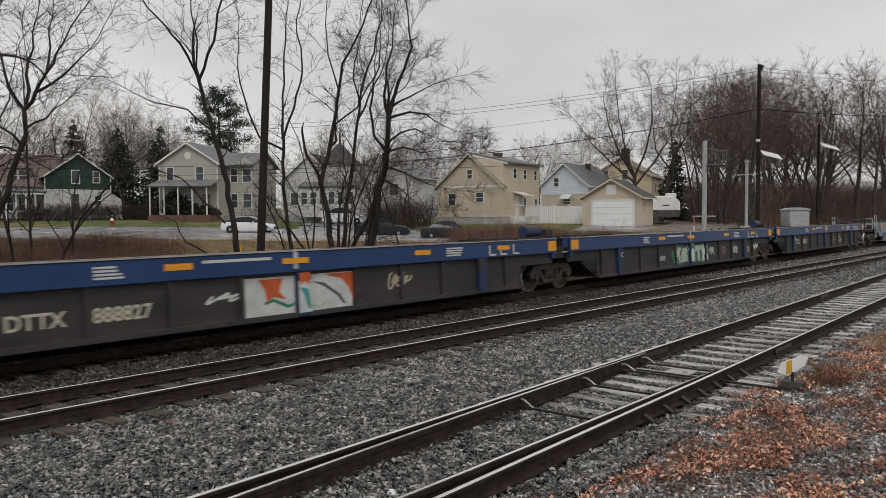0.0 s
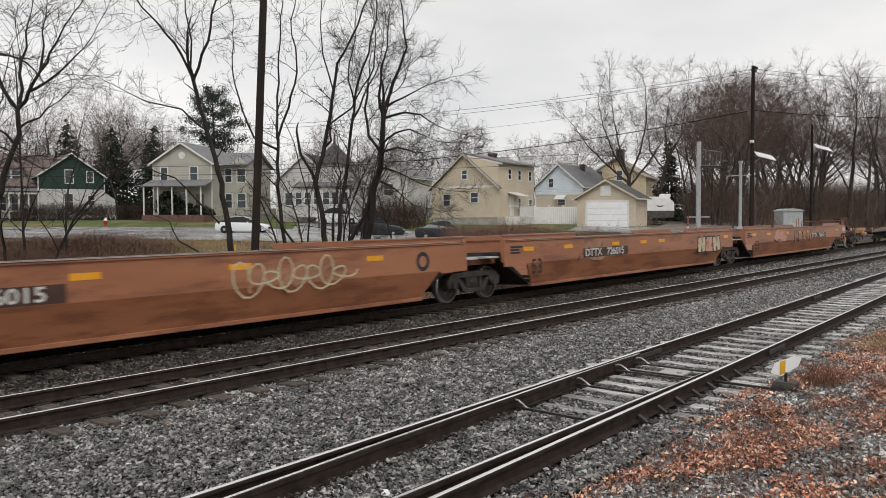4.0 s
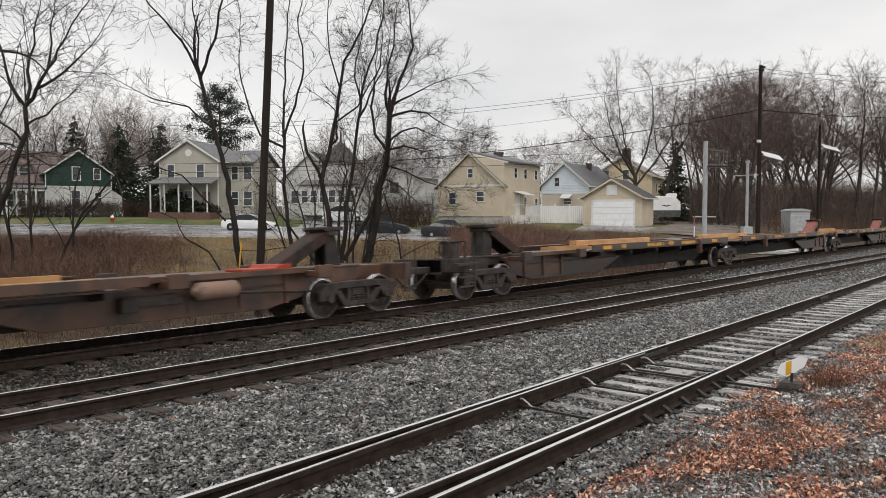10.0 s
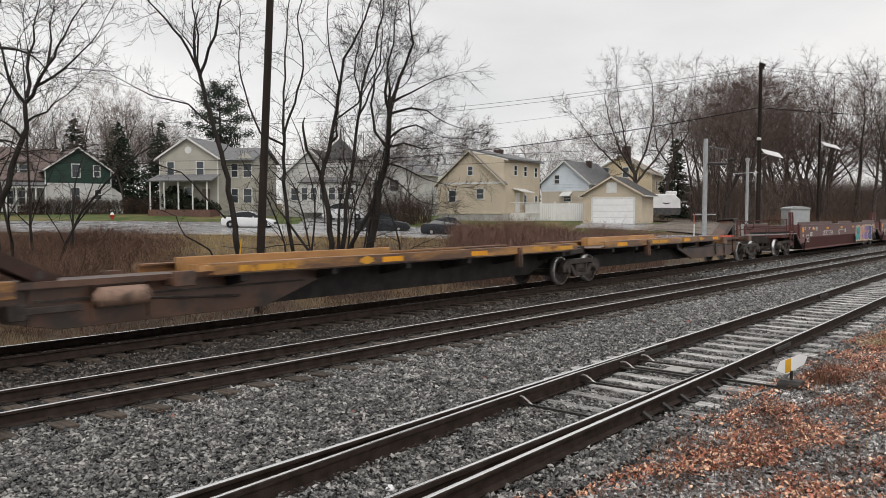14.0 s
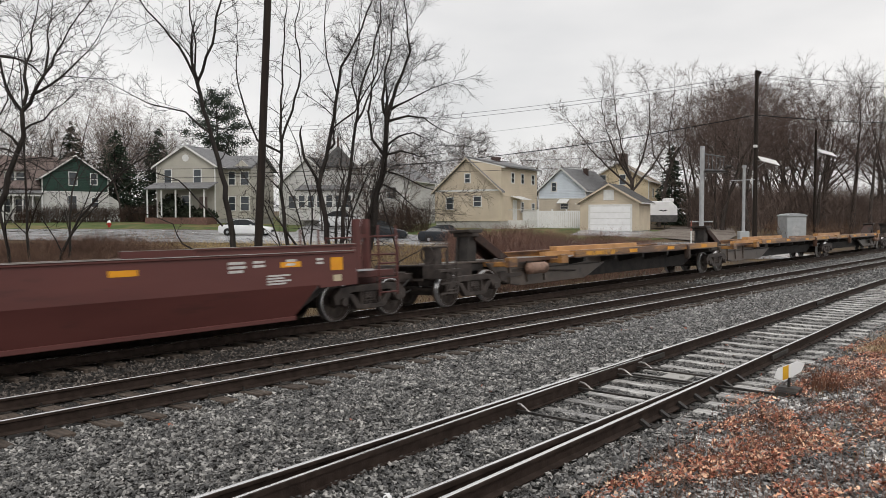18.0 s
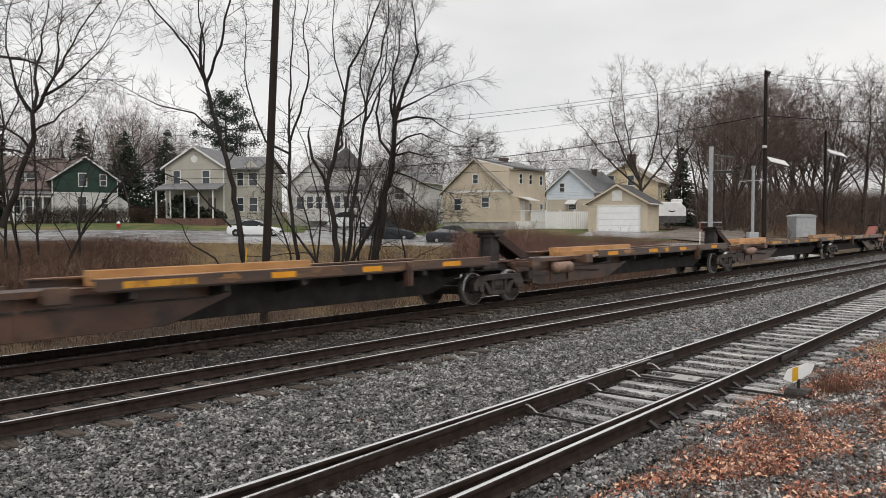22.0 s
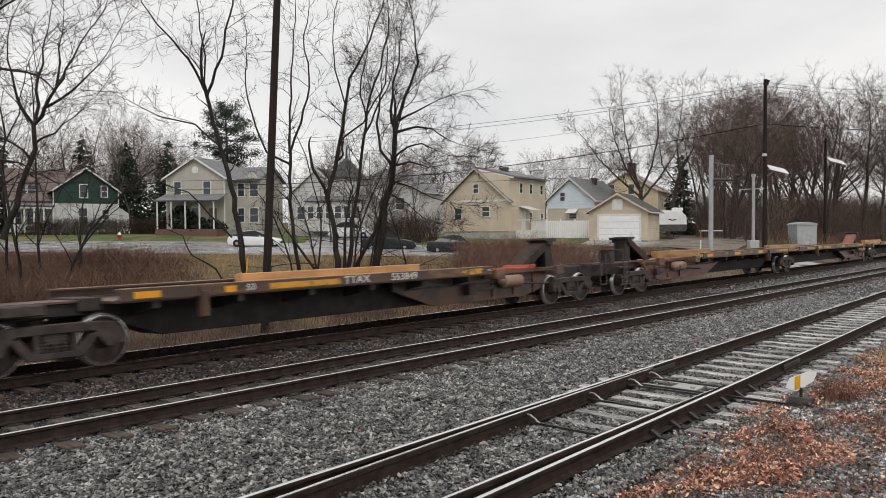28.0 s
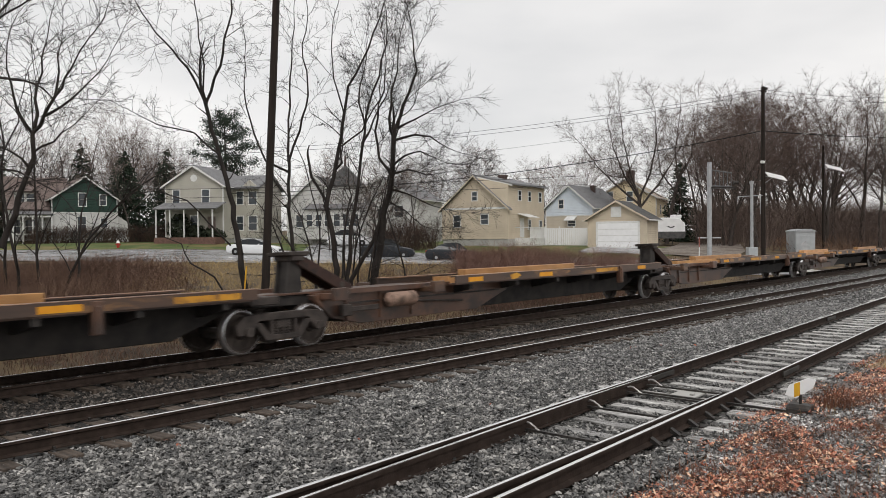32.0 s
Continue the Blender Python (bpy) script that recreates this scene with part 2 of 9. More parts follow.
def land_z(x, y):
    """The height of the open ground."""
    x, y = np.asarray(x, float), np.asarray(y, float)
    far = -0.62 + 0.72 * smooth(17.5, 26, y) + 0.021 * np.clip(y - 30, 0, 140) + 0.014 * np.clip(x - 15, 0, 120) * smooth(18, 32, y)
    for mx, my, h, r in MOUNDS:
        far = far + h * np.exp(-((x - mx) ** 2 + (y - my) ** 2) / (r * r))
    near = 0.02 + 0.62 * smooth(3.2, -1.0, y)
    under = bed_z(y) - 0.22
    return np.where(y < 3.2, near, np.where(y < 17.5, under, far))


def rough_noise(x, y, k, seed=0):
    """Cheap value noise from sines, -1 to 1."""
    return (np.sin(x * k + seed) * np.cos(y * k * 1.3 - seed * 2) + 0.6 * np.sin(x * k * 2.1 + y * k * 1.7 + seed * 3) + 0.4 * np.cos(x * k * 4.3 - y * k * 3.9 + seed)) / 2


def sheet(name, xs, ys, height, mat, label, category="", kind="structure"):
    gx, gy = np.meshgrid(xs, ys, indexing="ij")
    z = height(gx, gy)
    nx, ny = gx.shape
    i = np.arange(nx * ny).reshape(nx, ny)
    faces = np.stack([i[:-1, :-1], i[1:, :-1], i[1:, 1:], i[:-1, 1:]], -1).reshape(-1, 4)
    return tagged(new(name, array_mesh(name, np.stack([gx, gy, z], -1).reshape(-1, 3), faces, mat, True)), label, category, kind=kind)


def spread(*stops):
    return np.unique(np.concatenate([np.arange(a, b, s) for a, b, s in stops]))


sheet("ground", spread((-3000, -200, 200), (-200, -20, 20), (-20, 30, 0.5), (30, 110, 1.5), (110, 300, 10), (300, 3200, 200)),
      spread((-2000, -100, 150), (-100, -10, 10), (-10, 3.2, 0.3), (3.2, 17.5, 0.8), (17.5, 40, 0.5), (40, 110, 2), (110, 300, 15), (300, 4000, 250)),
      lambda x, y: land_z(x, y) + 0.05 * rough_noise(x, y, 1.1) * np.where((y > 3.2) & (y < 17.5), 0, 1), M_SOIL,
      "damp brown earth with dead grass beside the railway", "ground")
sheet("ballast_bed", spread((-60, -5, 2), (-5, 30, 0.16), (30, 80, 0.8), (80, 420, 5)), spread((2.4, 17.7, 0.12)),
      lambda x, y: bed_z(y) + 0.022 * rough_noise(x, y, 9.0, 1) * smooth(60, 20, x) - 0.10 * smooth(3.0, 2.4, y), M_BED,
      "crushed stone track bed, darkened for the shade between the stones", "track bed")

M_BANK = material("gravelly_bank", (0.07, 0.063, 0.058), (0.19, 0.17, 0.15), 0.7, scale=9, detail=10, bump=1.0, bump_scale=30, spots=(0.12, 0.075, 0.05), spot_scale=1.6, spot_at=0.54)
sheet("bank", spread((-14, 40, 0.25)), spread((-3, 3.3, 0.15)), lambda x, y: land_z(x, y) + 0.035 + 0.02 * rough_noise(x, y, 5.0) - 0.08 * smooth(3.0, 3.3, y) - 0.16 * smooth(-1.5 + 0.7 * np.sin(x * 0.9), -2.9, y) - 0.16 * smooth(-10, -14, x), M_BANK, "grey gravelly bank under fallen leaves", "bank")

# ---- tracks: siding, near main line, far main line ----
RAIL = [(-0.07, 0.0), (0.07, 0.0), (0.07, 0.012), (0.012, 0.032), (0.010, 0.122), (0.035, 0.135), (0.036, 0.160), (0.030, 0.164),
        (-0.030, 0.164), (-0.036, 0.160), (-0.035, 0.135), (-0.010, 0.122), (-0.012, 0.032), (-0.07, 0.012)]
SIDING = (4.50, 0.0225)   # centre line: y at x = 0, slope
NEAR_MAIN = (10.13, -0.012)
FAR_MAIN = (14.12, 0.0)


def rail_mesh(length0, length1):
    return Solid().prism(RAIL, length0, length1, "x").mesh("rail", M_RUST)


def top_mesh(length0, length1, mat=None):
    return Solid().prism([(-0.024, 0.160), (0.024, 0.160), (0.024, 0.1655), (0.016, 0.1705), (0.006, 0.1732), (-0.006, 0.1732), (-0.016, 0.1705), (-0.024, 0.1655)], length0, length1, "x").mesh("running_surface", mat or M_RAILTOP)


RAIL_LONG, TOP_LONG, TOP_RUN = rail_mesh(-60, 420), top_mesh(-60, 420), top_mesh(-60, 420, M_RAILRUN)
TIE_OLD = Solid().box(-0.082, 0.082, -1.29, 1.29, -0.17, 0.0).mesh("tie", M_TIE, 0.012)
TIE_DARK = Solid().box(-0.115, 0.115, -1.29, 1.29, -0.17, 0.0).mesh("tie", M_TIEDARK, 0.012)
PLATE = Solid().box(-0.09, 0.09, -0.17, 0.17, 0.0, 0.014).box(-0.06, -0.035, -0.11, -0.075, 0.012, 0.05).box(0.03, 0.055, 0.075, 0.11, 0.012, 0.05).mesh("tie_plate", M_STEEL)


def tie_rows(first, last, step):
    rows = []
    while first < last:
        rows.append(first)
        first += step
    return rows


# the turnout's ties lie closer than those of the plain siding
SIDING_TIES = tie_rows(8.12 - 0.53 * 42, 10.3, 0.53) + [10.78, 11.24] + tie_rows(11.72, 66, 0.6)


def track(name, label, line, z_near, z_far, tie_mesh, rows, plates_to, seed):
    y0, slope = line
    rnd = random.Random(seed)
    base = (z_near + z_far) / 2 - 0.171
    cant = math.degrees(math.atan2(z_far - z_near, 1.5))
    t = thing(name, label, "railway track", pose(0, y0, base, cant, 0, math.degrees(math.atan(slope))), kind="structure")
    for side in (-0.75, 0.75):
        r = part("rail", RAIL_LONG, None, t, "rusty steel rail", pose(0, side, 0.014))
        part("running_surface", TOP_RUN if line is FAR_MAIN else TOP_LONG, None, r, "polished rail head")
    for x in rows:
        tie = part("tie", tie_mesh, None, t, at=pose(x + rnd.uniform(-0.045, 0.045), rnd.uniform(-0.07, 0.07), -0.001 * rnd.random(), 0, 0, rnd.uniform(-2.2, 2.2)))
        if x < plates_to:
            for side in (-0.75, 0.75):
                part("tie_plate", PLATE, None, tie, at=pose(0, side, 0.0))
    return t


siding = track("siding_track", "siding with weathered grey ties and rusty rails", SIDING, 0.17, 0.17, TIE_OLD, SIDING_TIES, 26, 3)
track("near_main_track", "main line track with dark ties sunk in stone", NEAR_MAIN, 0.08, 0.01, TIE_DARK, tie_rows(0.5 - 0.54 * 28, 95, 0.54), 22, 4)
track("far_main_track", "main line track carrying a freight train", FAR_MAIN, 0.0, -0.07, TIE_DARK, tie_rows(0.5 - 0.54 * 28, 80, 0.54), 0, 5)
SIDE_TURN = math.degrees(math.atan(SIDING[1]))


def on_siding(x, off, z, rz=0.0):
    return pose(x, SIDING[0] + SIDING[1] * x + off, z, 0, 0, SIDE_TURN + rz)


# turnout blades lie inside both stock rails and part from them towards the near end
switch = thing("turnout", "railway turnout with two tapered switch blades and rods", "turnout", on_siding(0, 0, 0.014), kind="structure")


def blade(stock, gaps, sign):
    s, top = Solid(), Solid()
    for (xa, ga), (xb, gb) in zip(gaps[:-1], gaps[1:]):
        ya, yb = stock + sign * ga, stock + sign * gb
        tip = 0.3 if xb == gaps[-1][0] else 1.0
        for w, z0, z1, out in ((0.07, 0.0, 0.014, s), (0.02, 0.014, 0.13, s), (0.034, 0.125, 0.168, s), (0.018, 0.167, 0.1715, top)):
            out.add([(xa, ya - w, z0), (xb, yb - w * tip, z0), (xb, yb + w * tip, z0), (xa, ya + w, z0), (xa, ya - w, z1), (xb, yb - w * tip, z1 - 0.03 * (1 - tip)), (xb, yb + w * tip, z1 - 0.03 * (1 - tip)), (xa, ya + w, z1)],
                    [(0, 3, 2, 1), (4, 5, 6, 7), (0, 1, 5, 4), (1, 2, 6, 5), (2, 3, 7, 6), (3, 0, 4, 7)])
    b = part("switch_blade", s, M_RUST, switch, "tapered rusty switch blade")
    part("running_surface", top, M_RAILTOP, b, "polished blade top")


blade(0.75, [(-8, 1.1), (-3, 0.62), (0, 0.42), (3, 0.28), (5, 0.20), (7, 0.14), (9, 0.10), (11.2, 0.075)], -1)
blade(-0.75, [(-8, 0.75), (-3, 0.5), (0, 0.36), (3, 0.25), (5, 0.19), (7, 0.145), (9, 0.105), (10.4, 0.07)], 1)
for bx in (7.55, 9.1, 10.3, 11.0):
    part("switch_rod", Solid().box(bx - 0.02, bx + 0.02, -0.72, 0.72, 0.03, 0.055).box(bx - 0.06, bx + 0.06, -0.62, -0.52, 0.03, 0.09), M_STEEL, switch, "steel switch rod")
    clip = Solid()
    bend = [(0.64, 0.115), (0.60, 0.13), (0.54, 0.12), (0.47, 0.075), (0.40, 0.035), (0.33, 0.03)]
    for (ya, za), (yb, zb) in zip(bend[:-1], bend[1:]):
        clip.tube((bx, ya, za), (bx + 0.012, yb, zb), 0.014, n=6)
    part("heel_clip", clip, M_WORN, switch, "bent worn steel rod clip")
for k in range(7):
    bx = 8.0 + 0.54 * k
    for side in (-1, 1):
        part("rail_brace", Solid().prism([(side * 0.80, 0.0), (side * 0.90, 0.0), (side * 0.90, 0.012), (side * 0.785, 0.08), (side * 0.785, 0.0)], bx - 0.035, bx + 0.035, "x"), M_STEEL, switch, "cast rail brace")
for bx in (10.15, 10.75):
    part("head_block", Solid().box(bx - 0.12, bx + 0.12, -2.25, -0.9, -0.17, 0.008), M_TIE, switch, "long weathered tie under the stand", bevel=0.01)
part("throw_rod", Solid().box(10.40, 10.44, -1.95, 0.5, 0.03, 0.06), M_STEEL, switch, "flat throw rod")
part("slide_plate", Solid().box(10.6, 11.05, -0.25, 0.12, 0.0, 0.03).box(10.68, 10.74, -0.2, -0.14, 0.03, 0.06), M_CONCRETE, switch, "pale worn plate", bevel=0.005)
for jx, side in ((11.7, 0.75), (13.4, -0.75), (22.6, 0.75)):
    part("joint_bar", Solid().box(jx - 0.45, jx + 0.45, side - 0.045, side - 0.012, 0.04, 0.12).box(jx - 0.4, jx + 0.4, side + 0.012, side + 0.05, 0.04, 0.12), M_STEEL, switch, "bolted joint bar", bevel=0.006)

stand = thing("switch_stand", "low switch stand with a white and yellow target", "switch stand", on_siding(10.45, -1.72, 0.06))
part("housing", Solid().prism([(-0.16, -0.08), (0.16, -0.08), (0.15, 0.08), (0.08, 0.12), (-0.08, 0.12), (-0.15, 0.08)], -0.14, 0.14), M_STEEL, stand, "cast iron housing", bevel=0.015)
part("spindle", Solid().tube((0, 0, 0.1), (0, 0, 0.24), 0.02), M_STEEL, stand)
tgt = part("target", Solid().prism([(-0.20, 0.235), (-0.06, 0.19), (0.16, 0.32), (0.205, 0.43), (0.10, 0.45), (-0.15, 0.36)], -0.004, 0.004), M_WHITE, stand, "white hexagonal target", pose(0, 0, 0, 0, 0, -50))
part("stripe", Solid().prism([(-0.085, 0.205), (-0.01, 0.228), (-0.01, 0.405), (-0.085, 0.377)], -0.0065, 0.0065), M_YELLOW, tgt, "yellow stripe")
part("lever", Solid().tube((0.1, 0.12, 0.1), (0.75, 0.2, 0.08), 0.016).tube((0.75, 0.2, 0.08), (0.85, 0.2, 0.12), 0.024), M_STEEL, stand)

# pale scraps lying in the siding
single("paper_scrap", Solid().prism([(-0.12, 0), (0.1, -0.03), (0.14, 0.05), (0, 0.09), (-0.13, 0.06)], 0, 0.03, "z"), M_CONCRETE, "crumpled pale paper scrap on the stones", "litter", pose(7.7, 4.42, -0.02, 8, 5, 20), bevel=0.008)
single("paper_cup", Solid().prism([(-0.05, -0.03), (0.02, -0.05), (0.06, 0.0), (0.03, 0.05), (-0.04, 0.04)], 0, 0.06, "z"), M_WHITE, "crushed white cup lying between the rails", "litter", pose(4.56, 4.52, -0.03, 15, 0, 40), bevel=0.015)


def ground_top(x, y):
    return np.where(y < 3.3, land_z(x, y) + 0.04 - 0.08 * smooth(3.0, 3.3, y) * (y > 3.0), 0) * (y < 3.3) + np.maximum(bed_z(y), land_z(x, y)) * (y >= 3.3)


# ---- loose stones ----
def stones(name, n, x0, x1, y0, y1, size, seed, label, keep=None, ground=False, mat=M_STONE):
    rng = np.random.default_rng(seed)
    x, y = rng.uniform(x0, x1, n), rng.uniform(y0, y1, n)
    ok = np.ones(n, bool)
    yr = y - (SIDING[0] + SIDING[1] * x)
    for line, gauge in ((SIDING, 0.75), (NEAR_MAIN, 0.75), (FAR_MAIN, 0.75)):
        d = y - (line[0] + line[1] * x)
        ok &= (np.abs(np.abs(d) - gauge) > 0.10)
    rows = np.array(SIDING_TIES)
    phase = np.abs(x[:, None] - rows[np.clip(np.searchsorted(rows, x)[:, None] + np.array([-1, 0]), 0, len(rows) - 1)]).min(1)
    on_tie = (phase < 0.07 + 0.02 * rough_noise(x, y, 7.0, 3)) & (np.abs(yr) < 1.3)
    bare = np.where(np.abs(yr) > 0.8, np.where(yr < 0, 0.3, 0.1), np.where(x > 12, 0.82, 0.97) - 0.45 * (rough_noise(x, y, 1.3, 6) > 0.45))
    ok &= ~(on_tie & (rng.random(n) < np.where(x > 7.6, bare, 0.12)))
    if keep is not None:
        ok &= keep(x, y, rng)
    x, y = x[ok], y[ok]
    n = len(x)
    s = size * rng.uniform(0.55, 1.35, n)
    chip = np.array([(-0.62, 0, 0), (0.62, 0, 0), (0, -0.5, 0), (0, 0.5, 0), (0, 0, -0.40), (0, 0, 0.40)])
    v = chip[None] * rng.uniform(0.7, 1.2, (n, 1, 3)) + rng.uniform(-0.26, 0.26, (n, 6, 3))
    a, b = rng.uniform(0, 2 * np.pi, n), rng.uniform(-0.65, 0.65, n)
    ca, sa, cb, sb = np.cos(a), np.sin(a), np.cos(b), np.sin(b)
    vx, vz = v[..., 0] * cb[:, None] + v[..., 2] * sb[:, None], -v[..., 0] * sb[:, None] + v[..., 2] * cb[:, None]
    vy = v[..., 1]
    v = np.stack([vx * ca[:, None] - vy * sa[:, None], vx * sa[:, None] + vy * ca[:, None], vz * 0.95], -1) * s[:, None, None]
    z = (ground_top(x, y) if ground else bed_z(y)) + s * rng.uniform(-0.2, 0.65, n)
    yr = y - (SIDING[0] + SIDING[1] * x)
    z = z + 0.045 * smooth(8.6, 7.2, x) * (np.abs(yr) < 1.4)
    v += np.stack([x, y, z], -1)[:, None]
    q = np.array([(0, 2, 5), (2, 1, 5), (1, 3, 5), (3, 0, 5), (2, 0, 4), (1, 2, 4), (3, 1, 4), (0, 3, 4)])
    faces = (q[None] + 6 * np.arange(n)[:, None, None]).reshape(-1, 3)
    return tagged(new(name, array_mesh(name, v.reshape(-1, 3), faces, mat)), label, "gravel", kind="stuff")


def in_view(x, y, rng):
    return (x > 0.30 * y) & (y > 0.17 * x - 0.6)


def off_main(x, y, rng):
    return in_view(x, y, rng) & (np.abs(y - NEAR_MAIN[0] - NEAR_MAIN[1] * x) > 0.72)


def beside_siding(x, y, rng):
    return off_main(x, y, rng) & (np.abs(y - SIDING[0] - SIDING[1] * x) > 0.8)


def in_siding(x, y, rng):
    return in_view(x, y, rng) & (np.abs(y - SIDING[0] - SIDING[1] * x) < 0.66)


def in_main(x, y, rng):
    return in_view(x, y, rng) & (np.abs(y - NEAR_MAIN[0] - NEAR_MAIN[1] * x) < 0.66)


stones("ballast_stones", 170000, 1.5, 13, 2.9, 11.2, 0.041, 11, "loose dark grey crushed stones between the tracks", off_main)
stones("ballast_stones", 9000, 2, 26, 9.0, 10.9, 0.04, 17, "brownish stones between the rails of the main line", in_main, mat=M_STONEBR)
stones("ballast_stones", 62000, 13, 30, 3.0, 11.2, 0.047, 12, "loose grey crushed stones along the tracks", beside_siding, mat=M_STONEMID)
# the unlightened stone paints in the shade between the ties
stones("ballast_stones", 16000, 13, 30, 4.0, 6.2, 0.042, 18, "crushed stones between the siding rails, kept dark for the shade among the ties", in_siding)
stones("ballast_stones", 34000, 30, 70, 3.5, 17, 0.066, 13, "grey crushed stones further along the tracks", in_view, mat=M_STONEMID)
stones("ballast_stones", 42000, 2, 30, 11.0, 16.6, 0.045, 14, "brownish crushed stones beside the far track", in_view, mat=M_STONEBR)
stones("ballast_stones", 9000, -15, 6, 2.6, 16.6, 0.06, 16, "crushed stones along the tracks beside the viewer", lambda x, y, rng: ~((x > 1.5) & in_view(x, y, rng)))
stones("bank_stones", 52000, 4.2, 18, 0.4, 3.3, 0.034, 15, "small grey stones mixed into the bank", lambda x, y, rng: y > 0.17 * x - 0.6, ground=True, mat=M_STONEPALE)


# ---- fallen leaves and weeds on the near bank ----
def flakes(name, n, place, size, mat, seed, label, category, curl=0.35, kind="stuff"):
    """Lobed leaves lying about: place(rng, n) gives x, y, z."""
    rng = np.random.default_rng(seed)
    x, y, z = place(rng, n)
    n = len(x)
    t = np.array([-1, -0.55, -0.2, 0.3, 1.0])
    half = np.array([0.05, 0.44, 0.28, 0.6, 0.05])
    prof = np.stack([np.stack([t, half, 0.5 * (t ** 2)], -1), np.stack([t, -half, 0.5 * (t ** 2)], -1)], 1).reshape(-1, 3)
    s = size * rng.uniform(0.6, 1.3, n)
    v = prof[None] * s[:, None, None] * np.array([1, 1, 1.0])
    v[..., 2] *= (curl * rng.uniform(-1, 1, n))[:, None]
    a, tx, ty = rng.uniform(0, 6.283, n), rng.normal(0, 0.45, n), rng.normal(0, 0.45, n)
    vx = v[..., 0] * np.cos(a)[:, None] - v[..., 1] * np.sin(a)[:, None]
    vy = v[..., 0] * np.sin(a)[:, None] + v[..., 1] * np.cos(a)[:, None]
    vz = v[..., 2] + vx * tx[:, None] + vy * ty[:, None]
    v = np.stack([vx + x[:, None], vy + y[:, None], vz + z[:, None]], -1)
    q = np.array([(2 * i, 2 * i + 2, 2 * i + 3, 2 * i + 1) for i in range(4)])
    faces = (q[None] + 10 * np.arange(n)[:, None, None]).reshape(-1, 4)
    return tagged(new(name, array_mesh(name, v.reshape(-1, 3), faces, mat)), label, category, kind=kind)


def bank_leaves(rng, n):
    x, y = rng.uniform(3.8, 30, n), rng.uniform(0.3, 3.75, n)
    patch = rough_noise(x * 0.8, y * 1.5, 1.5, 2) + 0.7 * rough_noise(x, y, 4.5, 5)
    edge = 3.3 + 0.32 * rough_noise(x, x * 0, 1.7, 1)
    ok = (patch > 0.27 - 0.6 * rng.random(n) ** 3) & (y < edge + 0.25 * rng.random(n)) & (rng.random(n) < np.clip(14 / x, 0.15, 1))
    x, y = x[ok], y[ok]
    return x, y, ground_top(x, y) + rng.uniform(0.01, 0.075, len(x))


def stray_leaves(rng, n):
    x, y = rng.uniform(3, 20, n), rng.uniform(3.4, 9.5, n)
    ok = rng.random(n) < np.where(y < 6, 0.8, 0.25)
    x, y = x[ok], y[ok]
    return x, y, ground_top(x, y) + rng.uniform(0.03, 0.06, len(x))


flakes("fallen_leaves", 58000, bank_leaves, 0.019, M_LEAF[0], 21, "rust brown fallen oak leaves on the bank", "leaves", 0.6)
flakes("fallen_leaves", 48000, bank_leaves, 0.020, M_LEAF[1], 23, "pale tan fallen leaves on the bank", "leaves", 0.6)
flakes("fallen_leaves", 56000, bank_leaves, 0.019, M_LEAF[2], 24, "dark wet fallen leaves on the bank", "leaves", 0.6)
flakes("fallen_leaves", 9000, lambda r, n: (lambda x, y: (x, y, ground_top(x, y) + r.uniform(0.01, 0.05, n)))(r.uniform(-11, 4.2, n), r.normal(1.2, 1.2, n).clip(-2.2, 3.2)), 0.035, M_LEAF[0], 25, "scattered brown leaves on the bank", "leaves", 0.6)
flakes("fallen_leaves", 140, stray_leaves, 0.035, M_LEAF[2], 22, "single brown leaves caught between the rails", "leaves")


def blades(name, n, place, height, width, mat, seed, label, category, lean=0.35, segs=2):
    """Thin upright stalks or grass blades."""
    rng = np.random.default_rng(seed)
    x, y, z = place(rng, n)
    n = len(x)
    h = height * rng.uniform(0.35, 1.25, n)
    a = rng.uniform(0, 6.283, n)
    lx, ly = rng.normal(0, lean, n) * h, rng.normal(0, lean, n) * h
    wx, wy = np.cos(a) * width, np.sin(a) * width
    rows = []
    for k in range(segs + 1):
        u = k / segs
        cx, cy, cz = x + lx * u ** 1.6, y + ly * u ** 1.6, z + h * u * (1 - 0.12 * u)
        w = 1 - 0.75 * u
        rows += [np.stack([cx - wx * w, cy - wy * w, cz], -1), np.stack([cx + wx * w, cy + wy * w, cz], -1)]
    v = np.stack(rows, 1)
    q = np.array([(2 * k, 2 * k + 1, 2 * k + 3, 2 * k + 2) for k in range(segs)])
    faces = (q[None] + 2 * (segs + 1) * np.arange(n)[:, None, None]).reshape(-1, 4)
    return tagged(new(name, array_mesh(name, v.reshape(-1, 3), faces, mat)), label, category, kind="stuff")


def bank_grass(rng, n):
    x, y = rng.uniform(4.5, 40, n), rng.uniform(0.0, 3.5, n)
    ok = (rough_noise(x, y, 0.9, 7) > 0.05) & (rng.random(n) < np.clip(12 / x, 0.3, 1))
    return x[ok], y[ok], ground_top(x[ok], y[ok])


def bank_weeds(rng, n):
    """Loose tufts of stalks."""
    cx, cy = rng.uniform(5.0, 16, 60), rng.uniform(0.6, 3.0, 60)
    k = rng.integers(0, 60, n)
    x, y = cx[k] + rng.normal(0, 0.22, n), cy[k] + rng.normal(0, 0.13, n)
    return x, y, ground_top(x, y)


